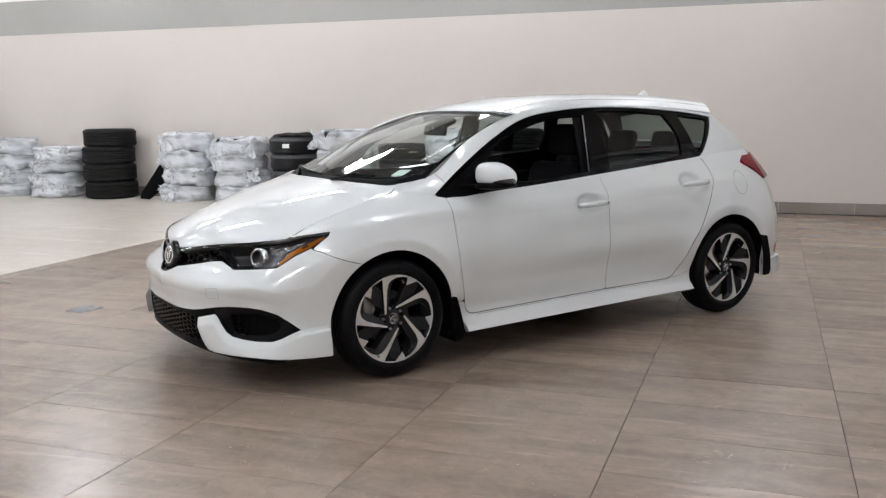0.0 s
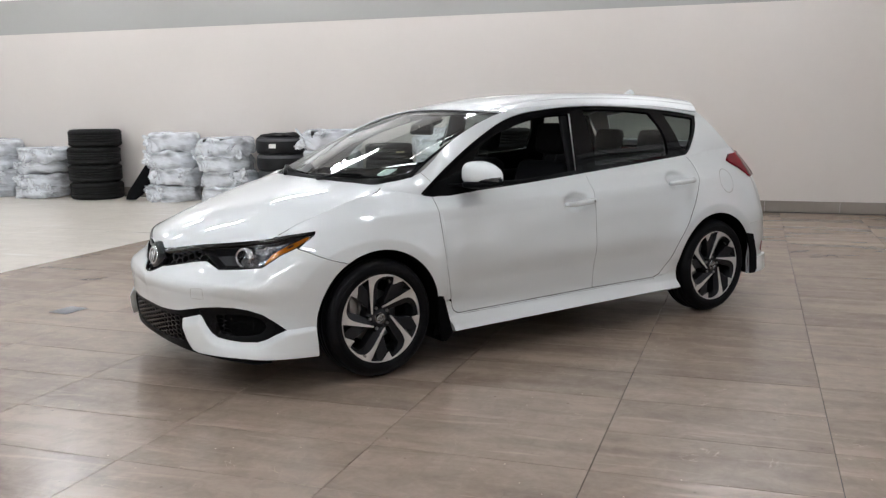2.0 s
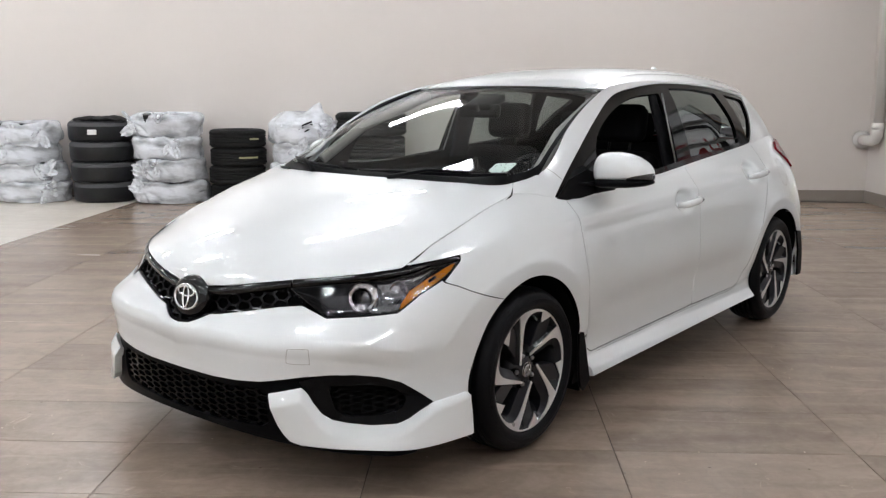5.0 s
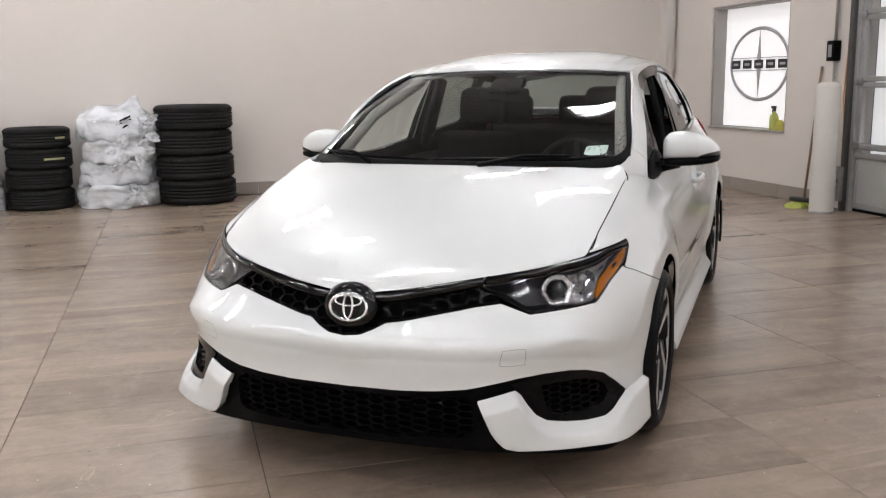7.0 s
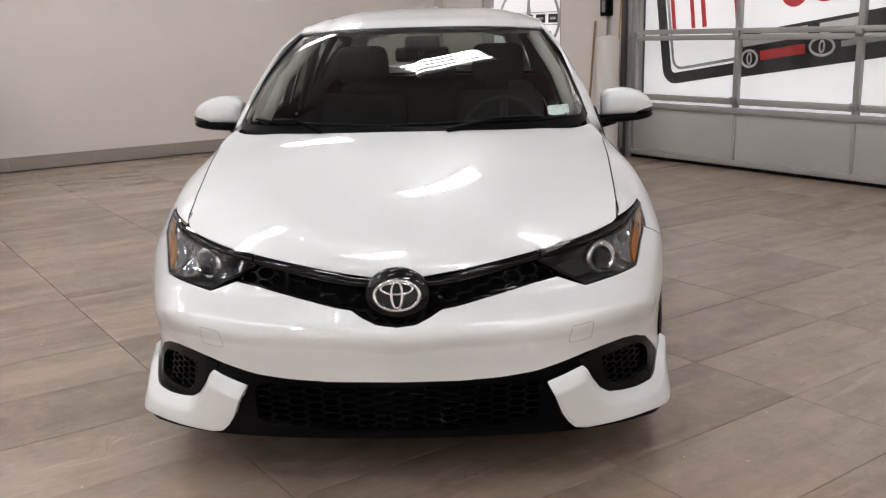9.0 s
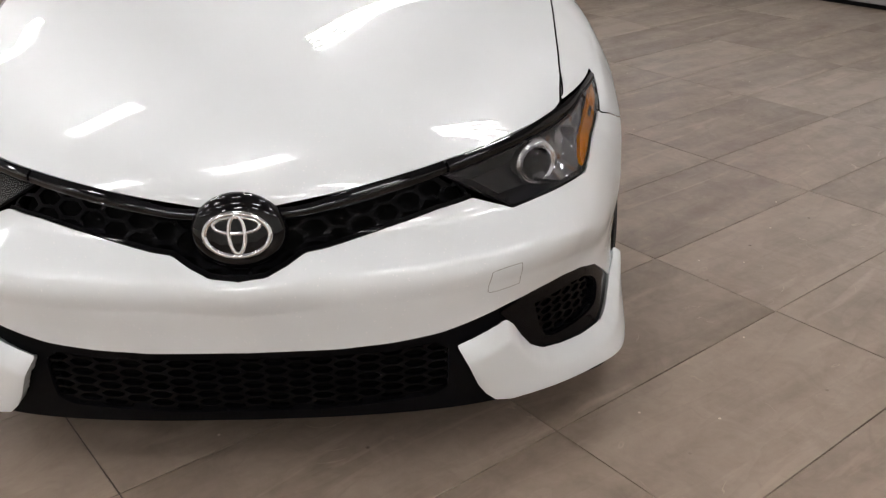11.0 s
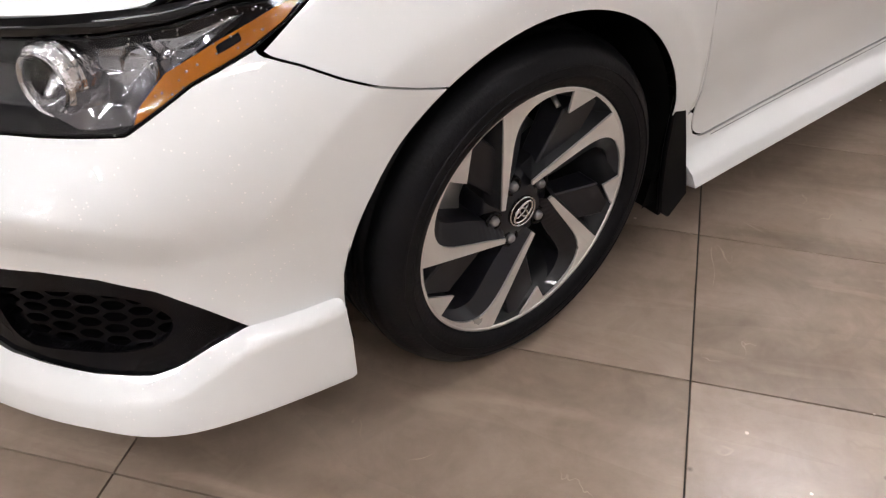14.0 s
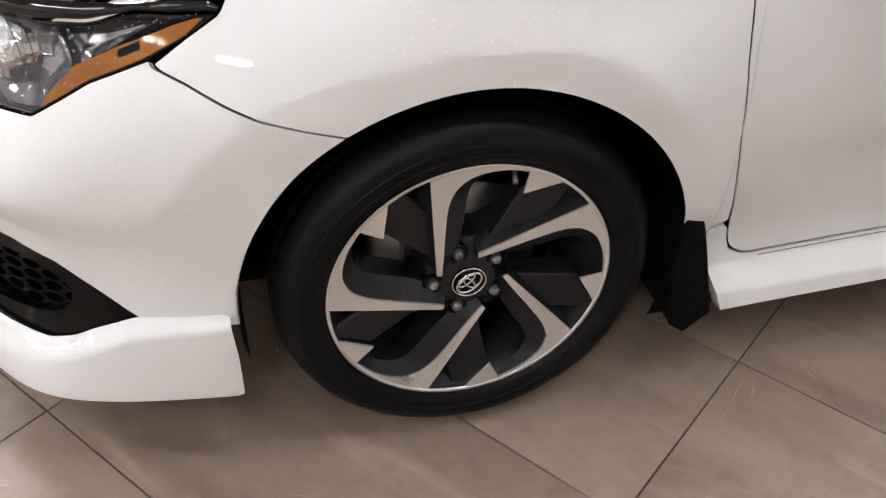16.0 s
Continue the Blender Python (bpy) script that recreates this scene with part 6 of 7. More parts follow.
def bare_tyre(r, h, at, group, label="worn black tyre lying in a stack", mat=OLD_RUBBER, tag=None, grooves=True):
    ob = thing("tyre", label, "tyre", at, group)
    part("carcass", lathe(tyre_profile(r, h, grooves), 56, closed=True), mat, ob)
    lug = bmesh.new()
    if grooves:
        for k in range(48):
            a = 360 / 48 * k
            for zz in (.13 * h, .79 * h):
                add(lug, box(.012, r * .075, h * .085, .0, at=pose(0, 0, 0, 0, 0, a) @ pose(r * .985, 0, zz)))
        tagged(part("tread", lug, mat, ob, smooth=False), kind="stuff")
    else:
        part("sleeve_rim", lathe([(r * .80, h * 1.001), (r * .935, h * .985), (r * .985, h * .90), (r * 1.006, h * .80), (r * 1.006, h * .76)], 56), SLEEVE_EDGE, ob, "dull grey upper edge of the sleeve")
    if tag:
        m, a, w, hh = tag
        bm = bmesh.new()
        n = 8
        va = [[bm.verts.new((math.cos(radians(a + (k / n - .5) * w)) * (r + .004), math.sin(radians(a + (k / n - .5) * w)) * (r + .004), z)) for z in (h * .5 - hh / 2, h * .5 + hh / 2)] for k in range(n + 1)]
        for p0, p1 in zip(va, va[1:]):
            bm.faces.new((p0[0], p1[0], p1[1], p0[1]))
        part("label", bm, m, ob, "paper label on the tread")
    return ob


def bagged_tyre(r, h, at, group, seed, face, torn=()):
    """A tyre in a thin white bag: slack film over the shoulders, pleats running to a gathered knot, torn holes."""
    ob = thing("bagged_tyre", "tyre wrapped in a thin crumpled white plastic bag", "bagged tyre", at, group)
    part("carcass", lathe(tyre_profile(r * .88, h * .80, False), 40, pose(0, 0, h * .07), closed=True), OLD_RUBBER, ob, "black tyre inside the bag")
    rnd = random.Random(seed)
    bm = bmesh.new()
    n, rough_prof = 190, [(.0, .95), (.35, .95), (.62, .955), (.82, .965), (.93, .93), (.985, .84), (1.0, .70), (1.0, .52), (1.0, .36), (1.0, .20), (.99, .08), (.955, .01), (.86, .0), (.5, .004), (.0, .004)]
    prof = [tuple(q) for q in crom(rough_prof, np.linspace(0, len(rough_prof) - 1, 40))]
    knots = [(radians(face + rnd.uniform(-60, 60)), rnd.uniform(.3, .8)) for q in range(rnd.choice((1, 2, 2)))]
    slope = rnd.uniform(-2.2, 2.2)
    lowest = 0.001 if at.translation.z < .02 else -.30 * h
    rings = []
    for i, (q, z) in enumerate(prof):
        ring = []
        for k in range(n):
            a = 2 * math.pi * k / n
            c, s_ = math.cos(a), math.sin(a)
            slack = noise.noise(Vector((c * 1.7 + seed * 7.1, s_ * 1.7, z * 1.6))) * .11 + .03 * math.sin(z * math.pi) - .02
            # slanting pleats: long ridges with sharp valleys
            g = noise.noise(Vector((c * 2 + seed, s_ * 2, z * .8))) * 1.3
            ph = a * 5 + slope * z + g * 2
            pleat = (abs(math.sin(ph)) ** .6 - .5) * .022 * (.5 + noise.noise(Vector((c * 2.2, s_ * 2.2, seed * 3.1 + z))))
            fine = -abs(noise.noise(Vector((c * 5 + seed * 3 + z * 1.6, s_ * 5 - z, z * 2.2)))) * .026 - abs(noise.noise(Vector((c * 11 - z * 3, s_ * 11 + seed, z * 4)))) * .008
            pull = 0.0
            for ka, kz in knots:
                da = (a - ka + math.pi) % (2 * math.pi) - math.pi
                dist = math.hypot(da * 1.5, (z - kz) * 1.1)
                turn = math.atan2((z - kz) * 1.1, da * 1.5)
                pull += math.exp(-dist * dist / .10) * .05 + math.exp(-dist * dist / .8) * min(dist * 4, 1) * (abs(math.sin(turn * 3.5 + seed + dist)) ** .5 - .62) * .075
            # the loose hem flares out and hangs over the tyre below
            hem = max(0.0, noise.noise(Vector((c * 2.1 + seed * 1.7, s_ * 2.1, 3.3))) + .10) * min(1.0, max(0.0, (.45 - z) / .45)) ** 1.5
            w = slack + pleat * (1 + 1.2 * hem) + fine + pull + .028 + hem * .15
            sag = noise.noise(Vector((c * 1.8, s_ * 1.8, seed * 5.0))) * .17 * h - hem * .32 * h * (1 - z)
            kq = min(1, q * 2)
            lift = w * .35 * h if 2 < i < 36 and z > .3 else 0
            ring.append(bm.verts.new((r * (q + w * kq) * c, r * (q + w * kq) * s_, max(z * h + sag * (z * z if z > .45 else max(z * z, q > .9)) + lift, lowest))))
        rings.append(ring)
    faces = []
    for i, (a, b) in enumerate(zip(rings, rings[1:])):
        z = (prof[i][1] + prof[i + 1][1]) / 2
        for k in range(n):
            deg = (360 * (k + .5) / n - face + 180) % 360 - 180
            hole = any(abs(deg - t0) < tw * max(0.0, min(1.0, (prof[i][0] > .55) * (z - z0) / (1.02 - z0))) for t0, tw, z0 in torn)
            if not hole:
                bm.faces.new((a[k], b[k], b[(k + 1) % n], a[(k + 1) % n]))
    bmesh.ops.remove_doubles(bm, verts=bm.verts, dist=.0005)
    bmesh.ops.recalc_face_normals(bm, faces=bm.faces)
    part("bag", bm, BAG, ob, "crumpled translucent white bag")
    for a, kz in knots:
        base = Vector((math.cos(a) * r * .98, math.sin(a) * r * .98, kz * h))
        out = Vector((math.cos(a), math.sin(a), rnd.uniform(-.9, .3))).normalized()
        ear = bmesh.new()
        across = Vector((-math.sin(a), math.cos(a), 0))
        for lobe in range(rnd.choice((2, 3))):
            ang0 = rnd.uniform(-.9, .9) + (lobe - 1) * 2.0
            way = (across * math.sin(ang0) + Vector((0, 0, 1)) * math.cos(ang0) * .9 + out * .45).normalized()
            wide = way.cross(out).normalized()
            long_ = rnd.uniform(.09, .21)
            grid = []
            for i in range(7):
                t = i / 6
                half = .008 + (.022 + .16 * long_) * math.sin(math.pi * min(t * .72 + .05, 1))
                row = []
                for j in range(9):
                    q = j / 4 - 1
                    ruffle = .016 * t * math.sin(q * 7 + seed + lobe * 2) + .010 * noise.noise(Vector((q * 2, t * 3, seed + lobe)))
                    row.append(ear.verts.new(base + out * (.012 + .02 * t + ruffle) + way * long_ * t * (1 - .18 * q * q) + wide * half * q))
                grid.append(row)
            for r0, r1 in zip(grid, grid[1:]):
                for j in range(8):
                    ear.faces.new((r0[j], r0[j + 1], r1[j + 1], r1[j]))
        part("knot", ear, BAG, ob, "gathered bag knot")
    return ob


FACE = -90.0
TORN = {(5, 3): ((-22, 9, .62), (14, 7, .84)), (7, 3): ((-14, 9, .60),), (4, 3): ((8, 4, .85),), (9, 3): ((10, 8, .7),)}
STACKS = [(-10.55, "bare", 4, .255, .80), (-9.50, "bag", 4, .235, .84), (-8.52, "bag", 4, .20, .80), (-7.495, "bare", 4, .275, .81), (-6.04, "bag", 4, .26, .76), (-5.05, "bag", 4, .242, .82),
          (-4.13, "sleeve", 4, .245, .76), (-3.30, "bag", 4, .267, .82), (-2.46, "small", 4, .222, .68), (-1.65, "bag", 4, .25, .79), (-.81, "bare", 4, .275, .86)]
for n, (u, kind, count, h, dia) in enumerate(STACKS):
    rr = random.Random(n * 13 + 5)
    for k in range(count):
        loose = kind == "bag"
        m = room(u + rr.uniform(-.02, .02) * (2.2 if loose else 1), WALL_V - dia / 2 - .04 + rr.uniform(-.02, .01), k * h, rr.uniform(-8, 8))
        if loose:
            m = m @ pose(0, 0, .004, rr.uniform(-1.2, 1.2), rr.uniform(-2.2, 2.2), 0) @ Matrix.Diagonal((rr.uniform(.95, 1.05) * (1.06 if k == 0 else 1), 1, 1, 1))
        g = "tyre stacks along the wall"
        if kind == "bag":
            bagged_tyre(dia / 2, h * 1.03, m, g, n * 10 + k, FACE, TORN.get((n, k), ()))
        elif kind == "bare":
            bare_tyre(dia / 2, h * .995, m, g)
        elif kind == "small":
            bare_tyre(dia / 2, h * .995, m, g, "black tyre with a yellow paper label in a stack", tag=(LABEL_YELLOW, -88 + 14 * k, 22 if k % 2 else 40, .022) if k > 1 else None)
        else:
            bare_tyre(dia / 2, h * .995, m, g, "black tyre in a dark grey sleeve in a stack", GREY_FOAM, (LABEL_WHITE, -80, 16, .06) if k == count - 1 else None, grooves=False)
# crumpled dark sheet on the sleeved stack
sheet = lathe([(.0, .05), (.16, .05), (.26, .035), (.33, .02), (.36, .0)], 40)
for v in sheet.verts:
    v.co.z = max(v.co.z + noise.noise(v.co * 14) * .03, 0.0)
tagged(part("plastic_sheet", sheet, SATIN_BLACK, at=room(-4.13, WALL_V - .43, 4 * .245 + .002)), "crumpled black plastic sheet on a tyre stack", "plastic sheet")
# loose printed bag draped over a bagged stack, its neck standing up
drape = lathe([(0, .075), (.12, .085), (.22, .075), (.30, .045), (.37, .0), (.405, -.07), (.41, -.15), (.402, -.22)], 90)
for v in drape.verts:
    a = math.atan2(v.co.y, v.co.x)
    low = max(0.0, -v.co.z)
    v.co.z += .030 * noise.noise(v.co * 7) + low * .55 * noise.noise(Vector((math.cos(a) * 2.5, math.sin(a) * 2.5, 3.3)))
    v.co.xy *= 1 + .035 * noise.noise(v.co * 9) + .03 * noise.noise(v.co * 22)
    d = math.hypot(v.co.x - .20, v.co.y + .20)
    v.co.z += .16 * math.exp(-(d / .085) ** 2)
    v.co.x += .05 * math.exp(-(d / .085) ** 2)
printed = thing("plastic_bag", "loose white printed plastic bag draped over a tyre stack", "plastic bag", room(-1.65, WALL_V - .44, 1.015))
part("film", drape, BAG, printed, "crumpled white film")
for k, (a, z, w) in enumerate(((-72, -.045, 16), (-74, -.080, 22), (-70, -.115, 12))):
    bm = bmesh.new()
    rows = [[bm.verts.new((math.cos(radians(a + w * f)) * .428, math.sin(radians(a + w * f)) * .428, z + dz + .05 * f)) for dz in (-.011, .011)] for f in np.linspace(-.5, .5, 7)]
    for p0, p1 in zip(rows, rows[1:]):
        bm.faces.new((p0[0], p1[0], p1[1], p0[1]))
    part("print_bar", bm, SATIN_BLACK, printed, "dark printed bar")
lean = slab([(0, 0), (.16, -.004), (.30, .10), (.66, .66), (.58, .74), (.44, .74), (.03, .12)], 0, .05, .008, pose(0, 0, 0, 78, 0, 0))
tagged(part("liner_panel", lean, SATIN_BLACK, at=room(-6.80, WALL_V - .62, .006, 0), smooth=False), "black plastic panel leaning between tyre stacks", "plastic panel")

# ---- the gate and the things beside it ----
ALU = plain("mill_aluminium", (0.36, 0.36, 0.35), 0.42, metal=0.35, vary=0.08, scale=4)
GATE_SKIN = plain("grey_gate_panel", (0.40, 0.395, 0.38), 0.5, vary=0.06, scale=2, bump=0.08, bump_scale=120)
TRACK = plain("dark_track_steel", (0.07, 0.068, 0.065), 0.5, metal=0.3, vary=0.15)
# Banner and poster are no lamps; their emission stands in for daylight through them.
BANNER = emitter("glow_sheet", (0.97, 0.98, 1.0), 0.45)
BLACK_INK = plain("black_ink", (0.02, 0.02, 0.022), 0.5)
RED_INK = plain("red_ink", (0.62, 0.035, 0.04), 0.5)
GREY_INK = plain("grey_ink", (0.42, 0.42, 0.43), 0.5)
PANE = glass("gate_pane", (0.94, 0.95, 0.95), 0.02)


def flat(u, v0, v1, z0, z1):
    """One sheet of glass facing along u."""
    bm = bmesh.new()
    bm.faces.new([bm.verts.new(c) for c in ((u, v0, z0), (u, v0, z1), (u, v1, z1), (u, v1, z0))])
    return bm


gate = thing("sectional_gate", "grey aluminium sectional gate with glazed panels", "sectional gate", room(WALL_U, 0))
for v in (GATE_V1 - .05, GATE_V0 + .05):
    part("jamb", box(.10, .10, GATE_TOP, .004, at=pose(.0, v, 0)), ALU, gate)
    part("track", box(.05, .05, GATE_TOP, .004, at=pose(-.075, v + (.02 if v > 0 else -.02), 0)), TRACK, gate, "dark gate track")
STILES = [3.90, 2.63, 1.43, .20, -1.03]
part("bottom_panel", box(.045, GATE_V1 - GATE_V0 - .2, .535, .003, at=pose(.02, (GATE_V1 + GATE_V0) / 2, .012)), GATE_SKIN, gate, "solid grey lower panel")
part("bottom_seal", box(.06, GATE_V1 - GATE_V0 - .2, .03, .004, at=pose(.02, (GATE_V1 + GATE_V0) / 2, .0005)), SATIN_BLACK, gate, "black rubber bottom seal")
part("foot_rail", box(.03, GATE_V1 - GATE_V0 - .2, .05, .004, at=pose(-.014, (GATE_V1 + GATE_V0) / 2, .035)), ALU, gate)
for z0, hgt in ((.525, .055), (.607, .06), (1.20, .05), (1.258, .05), (1.83, .05), (1.888, .05), (2.44, .05), (2.498, .05), (2.90, .05)):
    part("rail", box(.055, GATE_V1 - GATE_V0 - .2, hgt, .004, at=pose(.0, (GATE_V1 + GATE_V0) / 2, z0)), ALU, gate)
for v in STILES:
    part("stile", box(.05, .055, 2.95 - .52, .004, at=pose(.003, v, .52)), ALU, gate)
    part("lower_stile", box(.02, .03, .46, .003, at=pose(-.006, v, .05)), ALU, gate)
    for z in (.62, 1.23, 1.86):
        part("hinge", box(.03, .07, .07, .006, at=pose(-.036, v, z - .01)), STEEL, gate, "steel gate hinge")
for v1, v0 in zip(STILES, STILES[1:]):
    for z0, z1 in ((.667, 1.20), (1.308, 1.83), (1.938, 2.44)):
        part("pane", flat(.012, v0 + .025, v1 - .025, z0, z1), PANE, gate, smooth=False).visible_shadow = False


def rounded_frame(w, h, r, t, z0, z1):
    """A rounded rectangular ring w by h, t wide."""
    def ring(a, b, rad):
        o = []
        for cx, cy, s in ((a - rad, b - rad, 0), (-a + rad, b - rad, 90), (-a + rad, -b + rad, 180), (a - rad, -b + rad, 270)):
            o += [(cx + rad * math.cos(radians(s + q)), cy + rad * math.sin(radians(s + q))) for q in (0, 22, 45, 68, 90)]
        return o
    bm = bmesh.new()
    outer, inn = ring(w / 2, h / 2, r), ring(w / 2 - t, h / 2 - t, max(r - t, .01))
    for z in (z1,):
        a = [bm.verts.new((x, y, z)) for x, y in outer]
        b = [bm.verts.new((x, y, z)) for x, y in inn]
        n = len(a)
        for k in range(n):
            bm.faces.new((a[k], a[(k + 1) % n], b[(k + 1) % n], b[k]))
    ext = bmesh.ops.extrude_face_region(bm, geom=bm.faces[:])
    for v in ext["geom"]:
        if isinstance(v, bmesh.types.BMVert):
            v.co.z = z0
    bmesh.ops.recalc_face_normals(bm, faces=bm.faces)
    return bm


# banner behind the panes; local x runs along -v, local y up
ban = thing("banner", "white banner with red bars in a black rounded frame", "banner", room(WALL_U + .16, 0) @ pose(0, 0, 0, 90, 0, -90))
BV = GATE_V1 - GATE_V0
part("sheet", box(BV - .2, 2.5, .01, at=pose(-(GATE_V1 + GATE_V0) / 2, 1.80, -.012)), BANNER, ban, "white banner sheet with its own glow in place of daylight", smooth=False)
tilt = pose(-1.79, 1.885, 0, 0, 0, 8.6)
fr = rounded_frame(4.0, 1.70, .16, .11, -.001, .004)
bmesh.ops.transform(fr, matrix=tilt, verts=fr.verts)
part("black_frame", fr, BLACK_INK, ban, "black rounded frame", smooth=False)
fr = rounded_frame(3.74, 1.44, .12, .03, -.001, .004)
bmesh.ops.transform(fr, matrix=tilt, verts=fr.verts)
part("grey_frame", fr, GREY_INK, ban, smooth=False)


def ink(name, x, y, w, h, turn, mat, label=""):
    part(name, box(w, h, .004, at=pose(x, y, .001, 0, 0, turn)), mat, ban, label, smooth=False)


def letter(char, x, base, w, h, turn):
    """One capital of the built-in font, fitted to its width and height."""
    cu = bpy.data.curves.new("letter", "FONT")
    cu.body = char
    cu.extrude = .002
    cu.offset = -.003
    tmp = bpy.data.objects.new("letter", cu)
    scene.collection.objects.link(tmp)
    me = bpy.data.meshes.new_from_object(tmp.evaluated_get(bpy.context.evaluated_depsgraph_get()))
    bpy.data.objects.remove(tmp)
    bpy.data.curves.remove(cu)
    bm = bmesh.new()
    bm.from_mesh(me)
    bpy.data.meshes.remove(me)
    xs, ys = [v.co.x for v in bm.verts], [v.co.y for v in bm.verts]
    m = pose(x, base, .003, 0, 0, turn) @ Matrix.Diagonal((w / (max(xs) - min(xs)), h / (max(ys) - min(ys)), 1, 1)) @ pose(-(max(xs) + min(xs)) / 2, -min(ys), 0)
    bmesh.ops.transform(bm, matrix=m, verts=bm.verts)
    part("letter", bm, RED_INK, ban, "tall red capital letter", smooth=False)


for char, x, base, w in (("H", -3.405, 1.30, .285), ("P", -3.06, 1.335, .235), ("Y", -2.77, 1.385, .30), ("C", -2.20, 1.475, .32), ("S", -1.86, 1.515, .29)):
    letter(char, x, base, w, .76, 7.5)
ink("hyphen", -2.55, 1.70, .20, .075, 8, RED_INK)
ink("black_plate", -1.819, 1.179, 1.85, .40, 8, BLACK_INK, "tilted black strip")
for x, y, w, h, m in ((-2.36, 1.225, .68, .095, LABEL_WHITE), (-1.70, 1.315, .42, .095, LABEL_WHITE), (-2.27, 1.087, .46, .085, RED_INK), (-1.50, 1.185, .40, .05, GREY_INK)):
    part("text_bar", box(w, h, .004, at=pose(x, y, .004, 0, 0, 8)), m, ban, smooth=False)
for x, y, rx in ((-2.615, 1.025, .085), (-1.878, 1.135, .115)):
    part("oval_mark", oval_ring(y, x, .075, rx, .012, .009, Matrix()), LABEL_WHITE, ban)
    part("oval_core", oval_ring(y, x, .05, .022, .009, .009, Matrix(), 32), LABEL_WHITE, ban)

# window recess with a white poster
win = thing("window_1", "shallow window recess holding a white poster", "window", room(WALL_U, 0), kind="structure")
wc, wz = (WIN[0] + WIN[1]) / 2, (WIN[2] + WIN[3]) / 2
FRAME_GREY = plain("grey_window_frame", (0.33, 0.31, 0.29), 0.5, vary=0.05)
for v in (WIN[0] + .012, WIN[1] - .02):
    part("window_frame", box(.20, .035, WIN[3] - WIN[2], .003, at=pose(.11, v, WIN[2])), FRAME_GREY, win)
part("window_sill", box(.23, WIN[1] - WIN[0], .025, .004, at=pose(.09, wc, WIN[2] - .012)), FRAME_GREY, win)
part("window_head", box(.20, WIN[1] - WIN[0], .03, .003, at=pose(.11, wc, WIN[3] - .03)), FRAME_GREY, win)
pos = thing("poster", "white poster with a grey ring mark and dark bars", "poster", room(WALL_U + .17, 0) @ pose(0, 0, 0, 90, 0, -90))
part("sheet", box(WIN[1] - WIN[0] - .06, WIN[3] - WIN[2] - .04, .006, at=pose(-wc, wz, -.008)), BANNER, pos, "white poster sheet with its own glow in place of daylight", smooth=False)
part("ring", oval_ring(1.462, -5.79, .405, .54, .022, .0, Matrix(), 72), GREY_INK, pos)
bl = slab([(0, .40), (.035, .1), (.04, 0), (.035, -.1), (0, -.40), (-.035, -.1), (-.04, 0), (-.035, .1)], 0, .004, at=pose(-5.79, 1.462, .0))
part("blade_mark", bl, GREY_INK, pos, smooth=False)
for k in range(5):
    part("bar_mark", box(.165, .10, .006, at=pose(-6.23 + k * .22, 1.462, .002)), BLACK_INK, pos, smooth=False)
    part("bar_slot", box(.095, .028, .008, at=pose(-6.23 + k * .22, 1.462, .002)), GREY_INK, pos, smooth=False)
for y in (1.39, 1.535):
    part("rule_mark", box(1.10, .012, .006, at=pose(-5.79, y, .002)), GREY_INK, pos, smooth=False)

bottle = thing("spray_bottle", "clear spray bottle with yellow-green liquid on the window sill", "spray bottle", room(WALL_U + .03, 5.27, WIN[2] + .014))
part("body", lathe([(0, 0), (.045, 0), (.05, .01), (.05, .13), (.04, .165), (.017, .195), (.017, .21)], 24), plain("green_liquid", (0.42, 0.45, 0.12), 0.2, coat=0.5), bottle)
part("nozzle", box(.03, .075, .03, .008, at=pose(0, .015, .235)), BLACK_INK, bottle)
part("trigger", box(.012, .02, .055, .004, at=pose(0, .035, .19, 14, 0, 0)), BLACK_INK, bottle)
part("neck", lathe([(.02, .205), (.02, .24), (0, .24)], 16), BLACK_INK, bottle)
rag = lathe([(0, .12), (.03, .11), (.05, .06), (.055, .0)], 24)
for v in rag.verts:
    v.co += Vector((noise.noise(v.co * 30), noise.noise(v.co * 30 + Vector((9, 0, 0))), 0)) * .02
tagged(part("cleaning_cloth", rag, plain("yellow_cloth", (0.50, 0.46, 0.10), 0.9, vary=0.2, scale=20), at=room(WALL_U + .02, 5.15, WIN[2] + .014)), "crumpled yellow cleaning cloth on the window sill", "cleaning cloth")

broom = thing("broom", "wooden-handled broom leaning on the wall", "broom", room(0, 0))
WOOD = plain("broom_wood", (0.24, 0.16, 0.10), 0.6, vary=0.2, scale=20)
part("handle", tube([(WALL_U - .20, 4.40, .07), (WALL_U - .014, 4.475, 1.41)], .0125, 10), WOOD, broom)
part("head", box(.07, .30, .045, .012, at=pose(WALL_U - .20, 4.42, .04, 0, 0, 10)), BLACK_INK, broom)
br = bmesh.new()
for k in range(40):
    add(br, tube([(WALL_U - .225 + .05 * random.random(), 4.29 + .26 * k / 40, .045), (WALL_U - .25 + .09 * random.random(), 4.27 + .30 * k / 40, .002)], .004, 4))
part("bristles", br, plain("lime_bristles", (0.50, 0.56, 0.08), 0.7, vary=0.2), broom, "lime green bristles")
gl = lathe([(0, .05), (.05, .045), (.09, .02), (.10, .0)], 20)
for v in gl.verts:
    v.co += Vector((noise.noise(v.co * 24), noise.noise(v.co * 24 + Vector((5, 0, 0))), 0)) * .035
    v.co.z = max(v.co.z, 0)
tagged(part("work_glove", gl, plain("lime_cloth", (0.46, 0.50, 0.12), 0.9, vary=0.3, scale=18), at=room(WALL_U - .34, 4.36, .001)), "crumpled lime work cloth on the floor tiles", "work cloth")

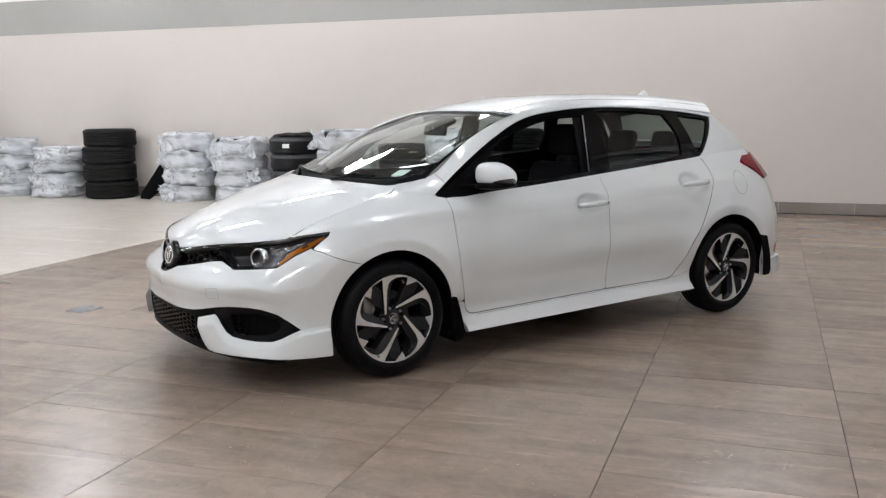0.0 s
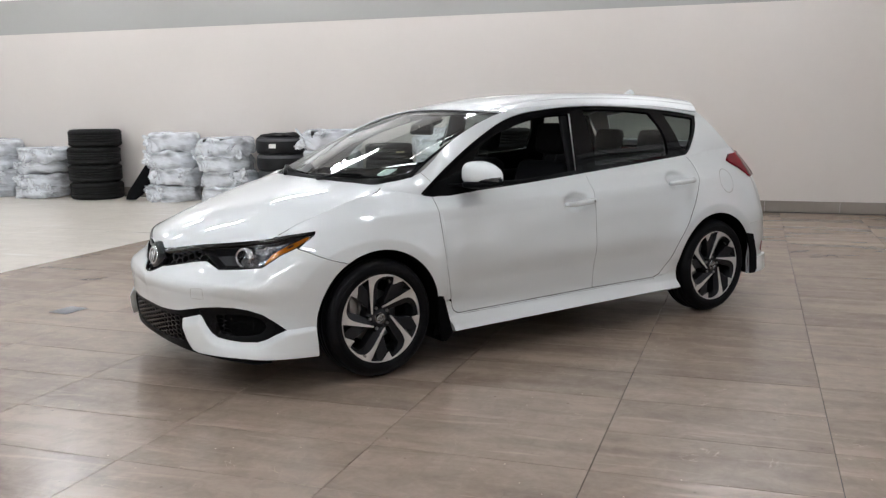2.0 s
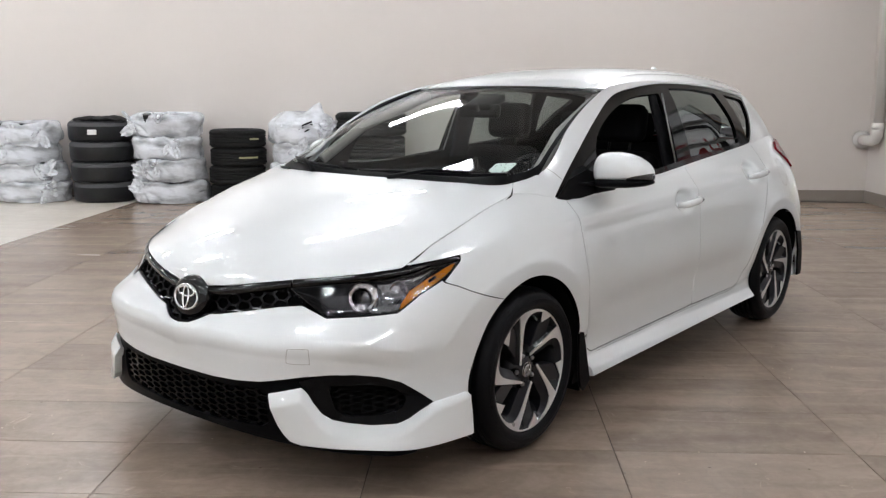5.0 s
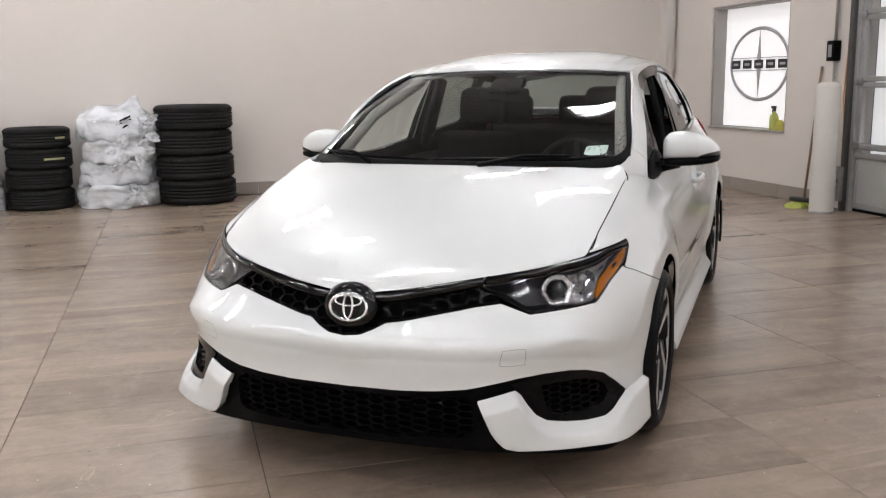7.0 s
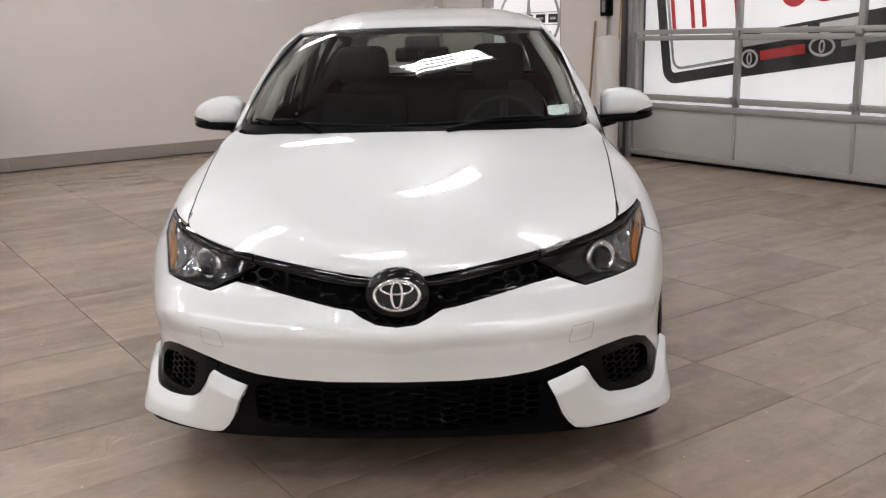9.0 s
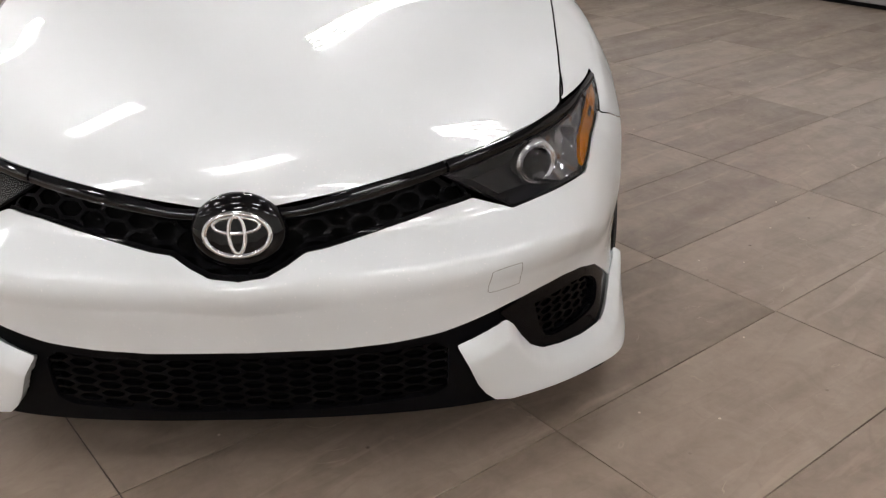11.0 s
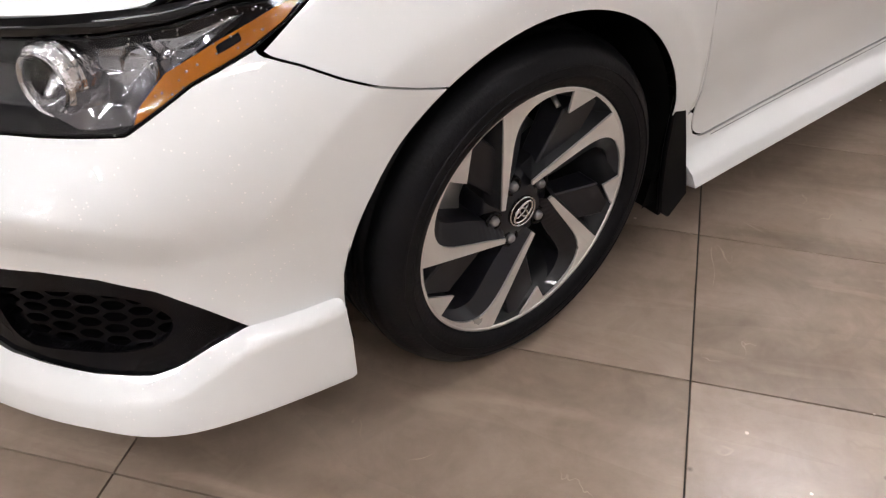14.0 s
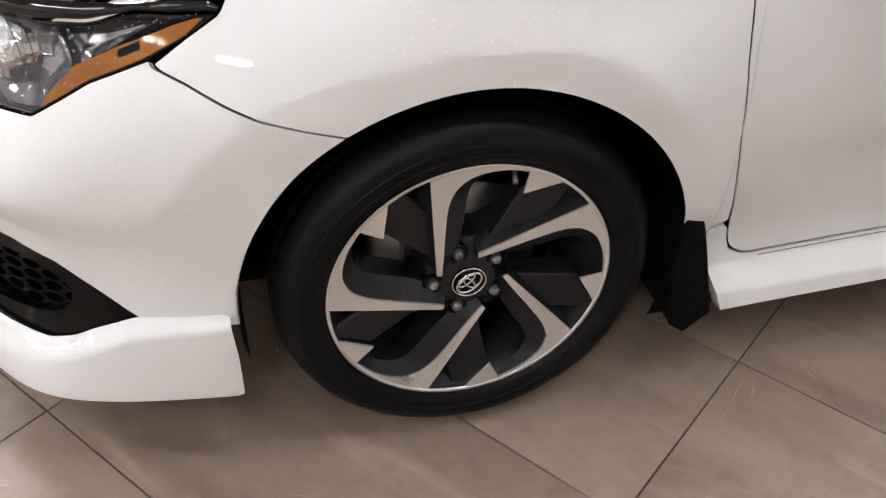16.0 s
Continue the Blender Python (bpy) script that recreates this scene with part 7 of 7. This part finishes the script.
bol = thing("bollard", "round pale grey steel bollard beside the gate", "bollard", room(5.02, 3.97))
BOL = plain("pale_grey_sleeve", (0.62, 0.60, 0.56), 0.45, vary=0.05, scale=3)
part("post", lathe([(.115, 0), (.115, 1.20), (.112, 1.225), (.10, 1.242), (.06, 1.258), (0, 1.264)], 40), BOL, bol)
part("foot_ring", lathe([(.118, 0), (.118, .012), (.115, .016)], 40), STEEL, bol)
ctl = thing("gate_control", "black gate control box on a conduit with a chain", "control box", room(WALL_U, 4.28))
part("box", box(.09, .11, .20, .01, at=pose(-.045, 0, 1.46)), SATIN_BLACK, ctl)
part("button_plate", box(.006, .05, .12, .002, at=pose(-.092, 0, 1.50)), STEEL, ctl)
part("conduit", tube([(-.03, 0, 1.64), (-.03, 0, 3.2)], .016, 10), ALU, ctl)
part("lower_conduit", tube([(-.03, .0, 1.47), (-.03, 0, .40)], .012, 8), ALU, ctl)
ch = bmesh.new()
for k in range(46):
    add(ch, tube([(-.06 + .008 * math.cos(q), -.05 + .004 * (k % 2), 1.30 + k * .03 + .018 * math.sin(q)) for q in np.linspace(0, 2 * math.pi, 7)], .003, 4, cap=False))
part("chain", ch, STEEL, ctl, "steel hoist chain")
part("cord", tube([(-.02, -.19, 2.9), (-.03, -.20, 1.8), (-.035, -.17, 1.1), (-.03, -.24, .5), (-.03, -.26, .16)], .007, 8), plain("orange_cord", (0.55, 0.25, 0.08), 0.6), ctl, "orange pull cord")
bump = thing("gate_bracket", "dark steel gate spring bracket at the jamb", "bracket", room(WALL_U, GATE_V1 - .02))
part("plate", box(.05, .09, .34, .008, at=pose(-.13, 0, .10)), STEEL, bump)
part("arm", box(.05, .22, .035, .006, at=pose(-.13, .08, .28)), SATIN_BLACK, bump)
part("spring", tube([(-.16 + .02 * math.cos(q), .02 * math.sin(q), .12 + q * .011) for q in np.linspace(0, 25, 90)], .004, 5), plain("red_spring", (0.35, 0.08, 0.06), 0.5), bump)

pipe = thing("drain_pipe", "white painted drain pipe in the hall corner", "pipe", room(WALL_U - .075, WALL_V - .40))
PIPE = plain("white_pipe_paint", (0.62, 0.60, 0.57), 0.5, vary=0.04)
part("riser", tube([(0, 0, .88), (0, 0, CEILING)], .055, 20), PIPE, pipe)
part("elbow", tube([(0, 0, .92), (0, 0, .85), (-.01, .03, .80), (-.02, .09, .78), (-.02, .38, .78)], [.066, .066, .066, .066, .06], 20), PIPE, pipe)
part("collar", lathe([(.07, 0), (.07, .06), (.056, .065)], 24, pose(0, 0, .93)), PIPE, pipe)
part("flange", lathe([(.11, 0), (.11, .02), (.06, .025)], 24, pose(-.02, .385, .78, 90, 0, 0)), PIPE, pipe)
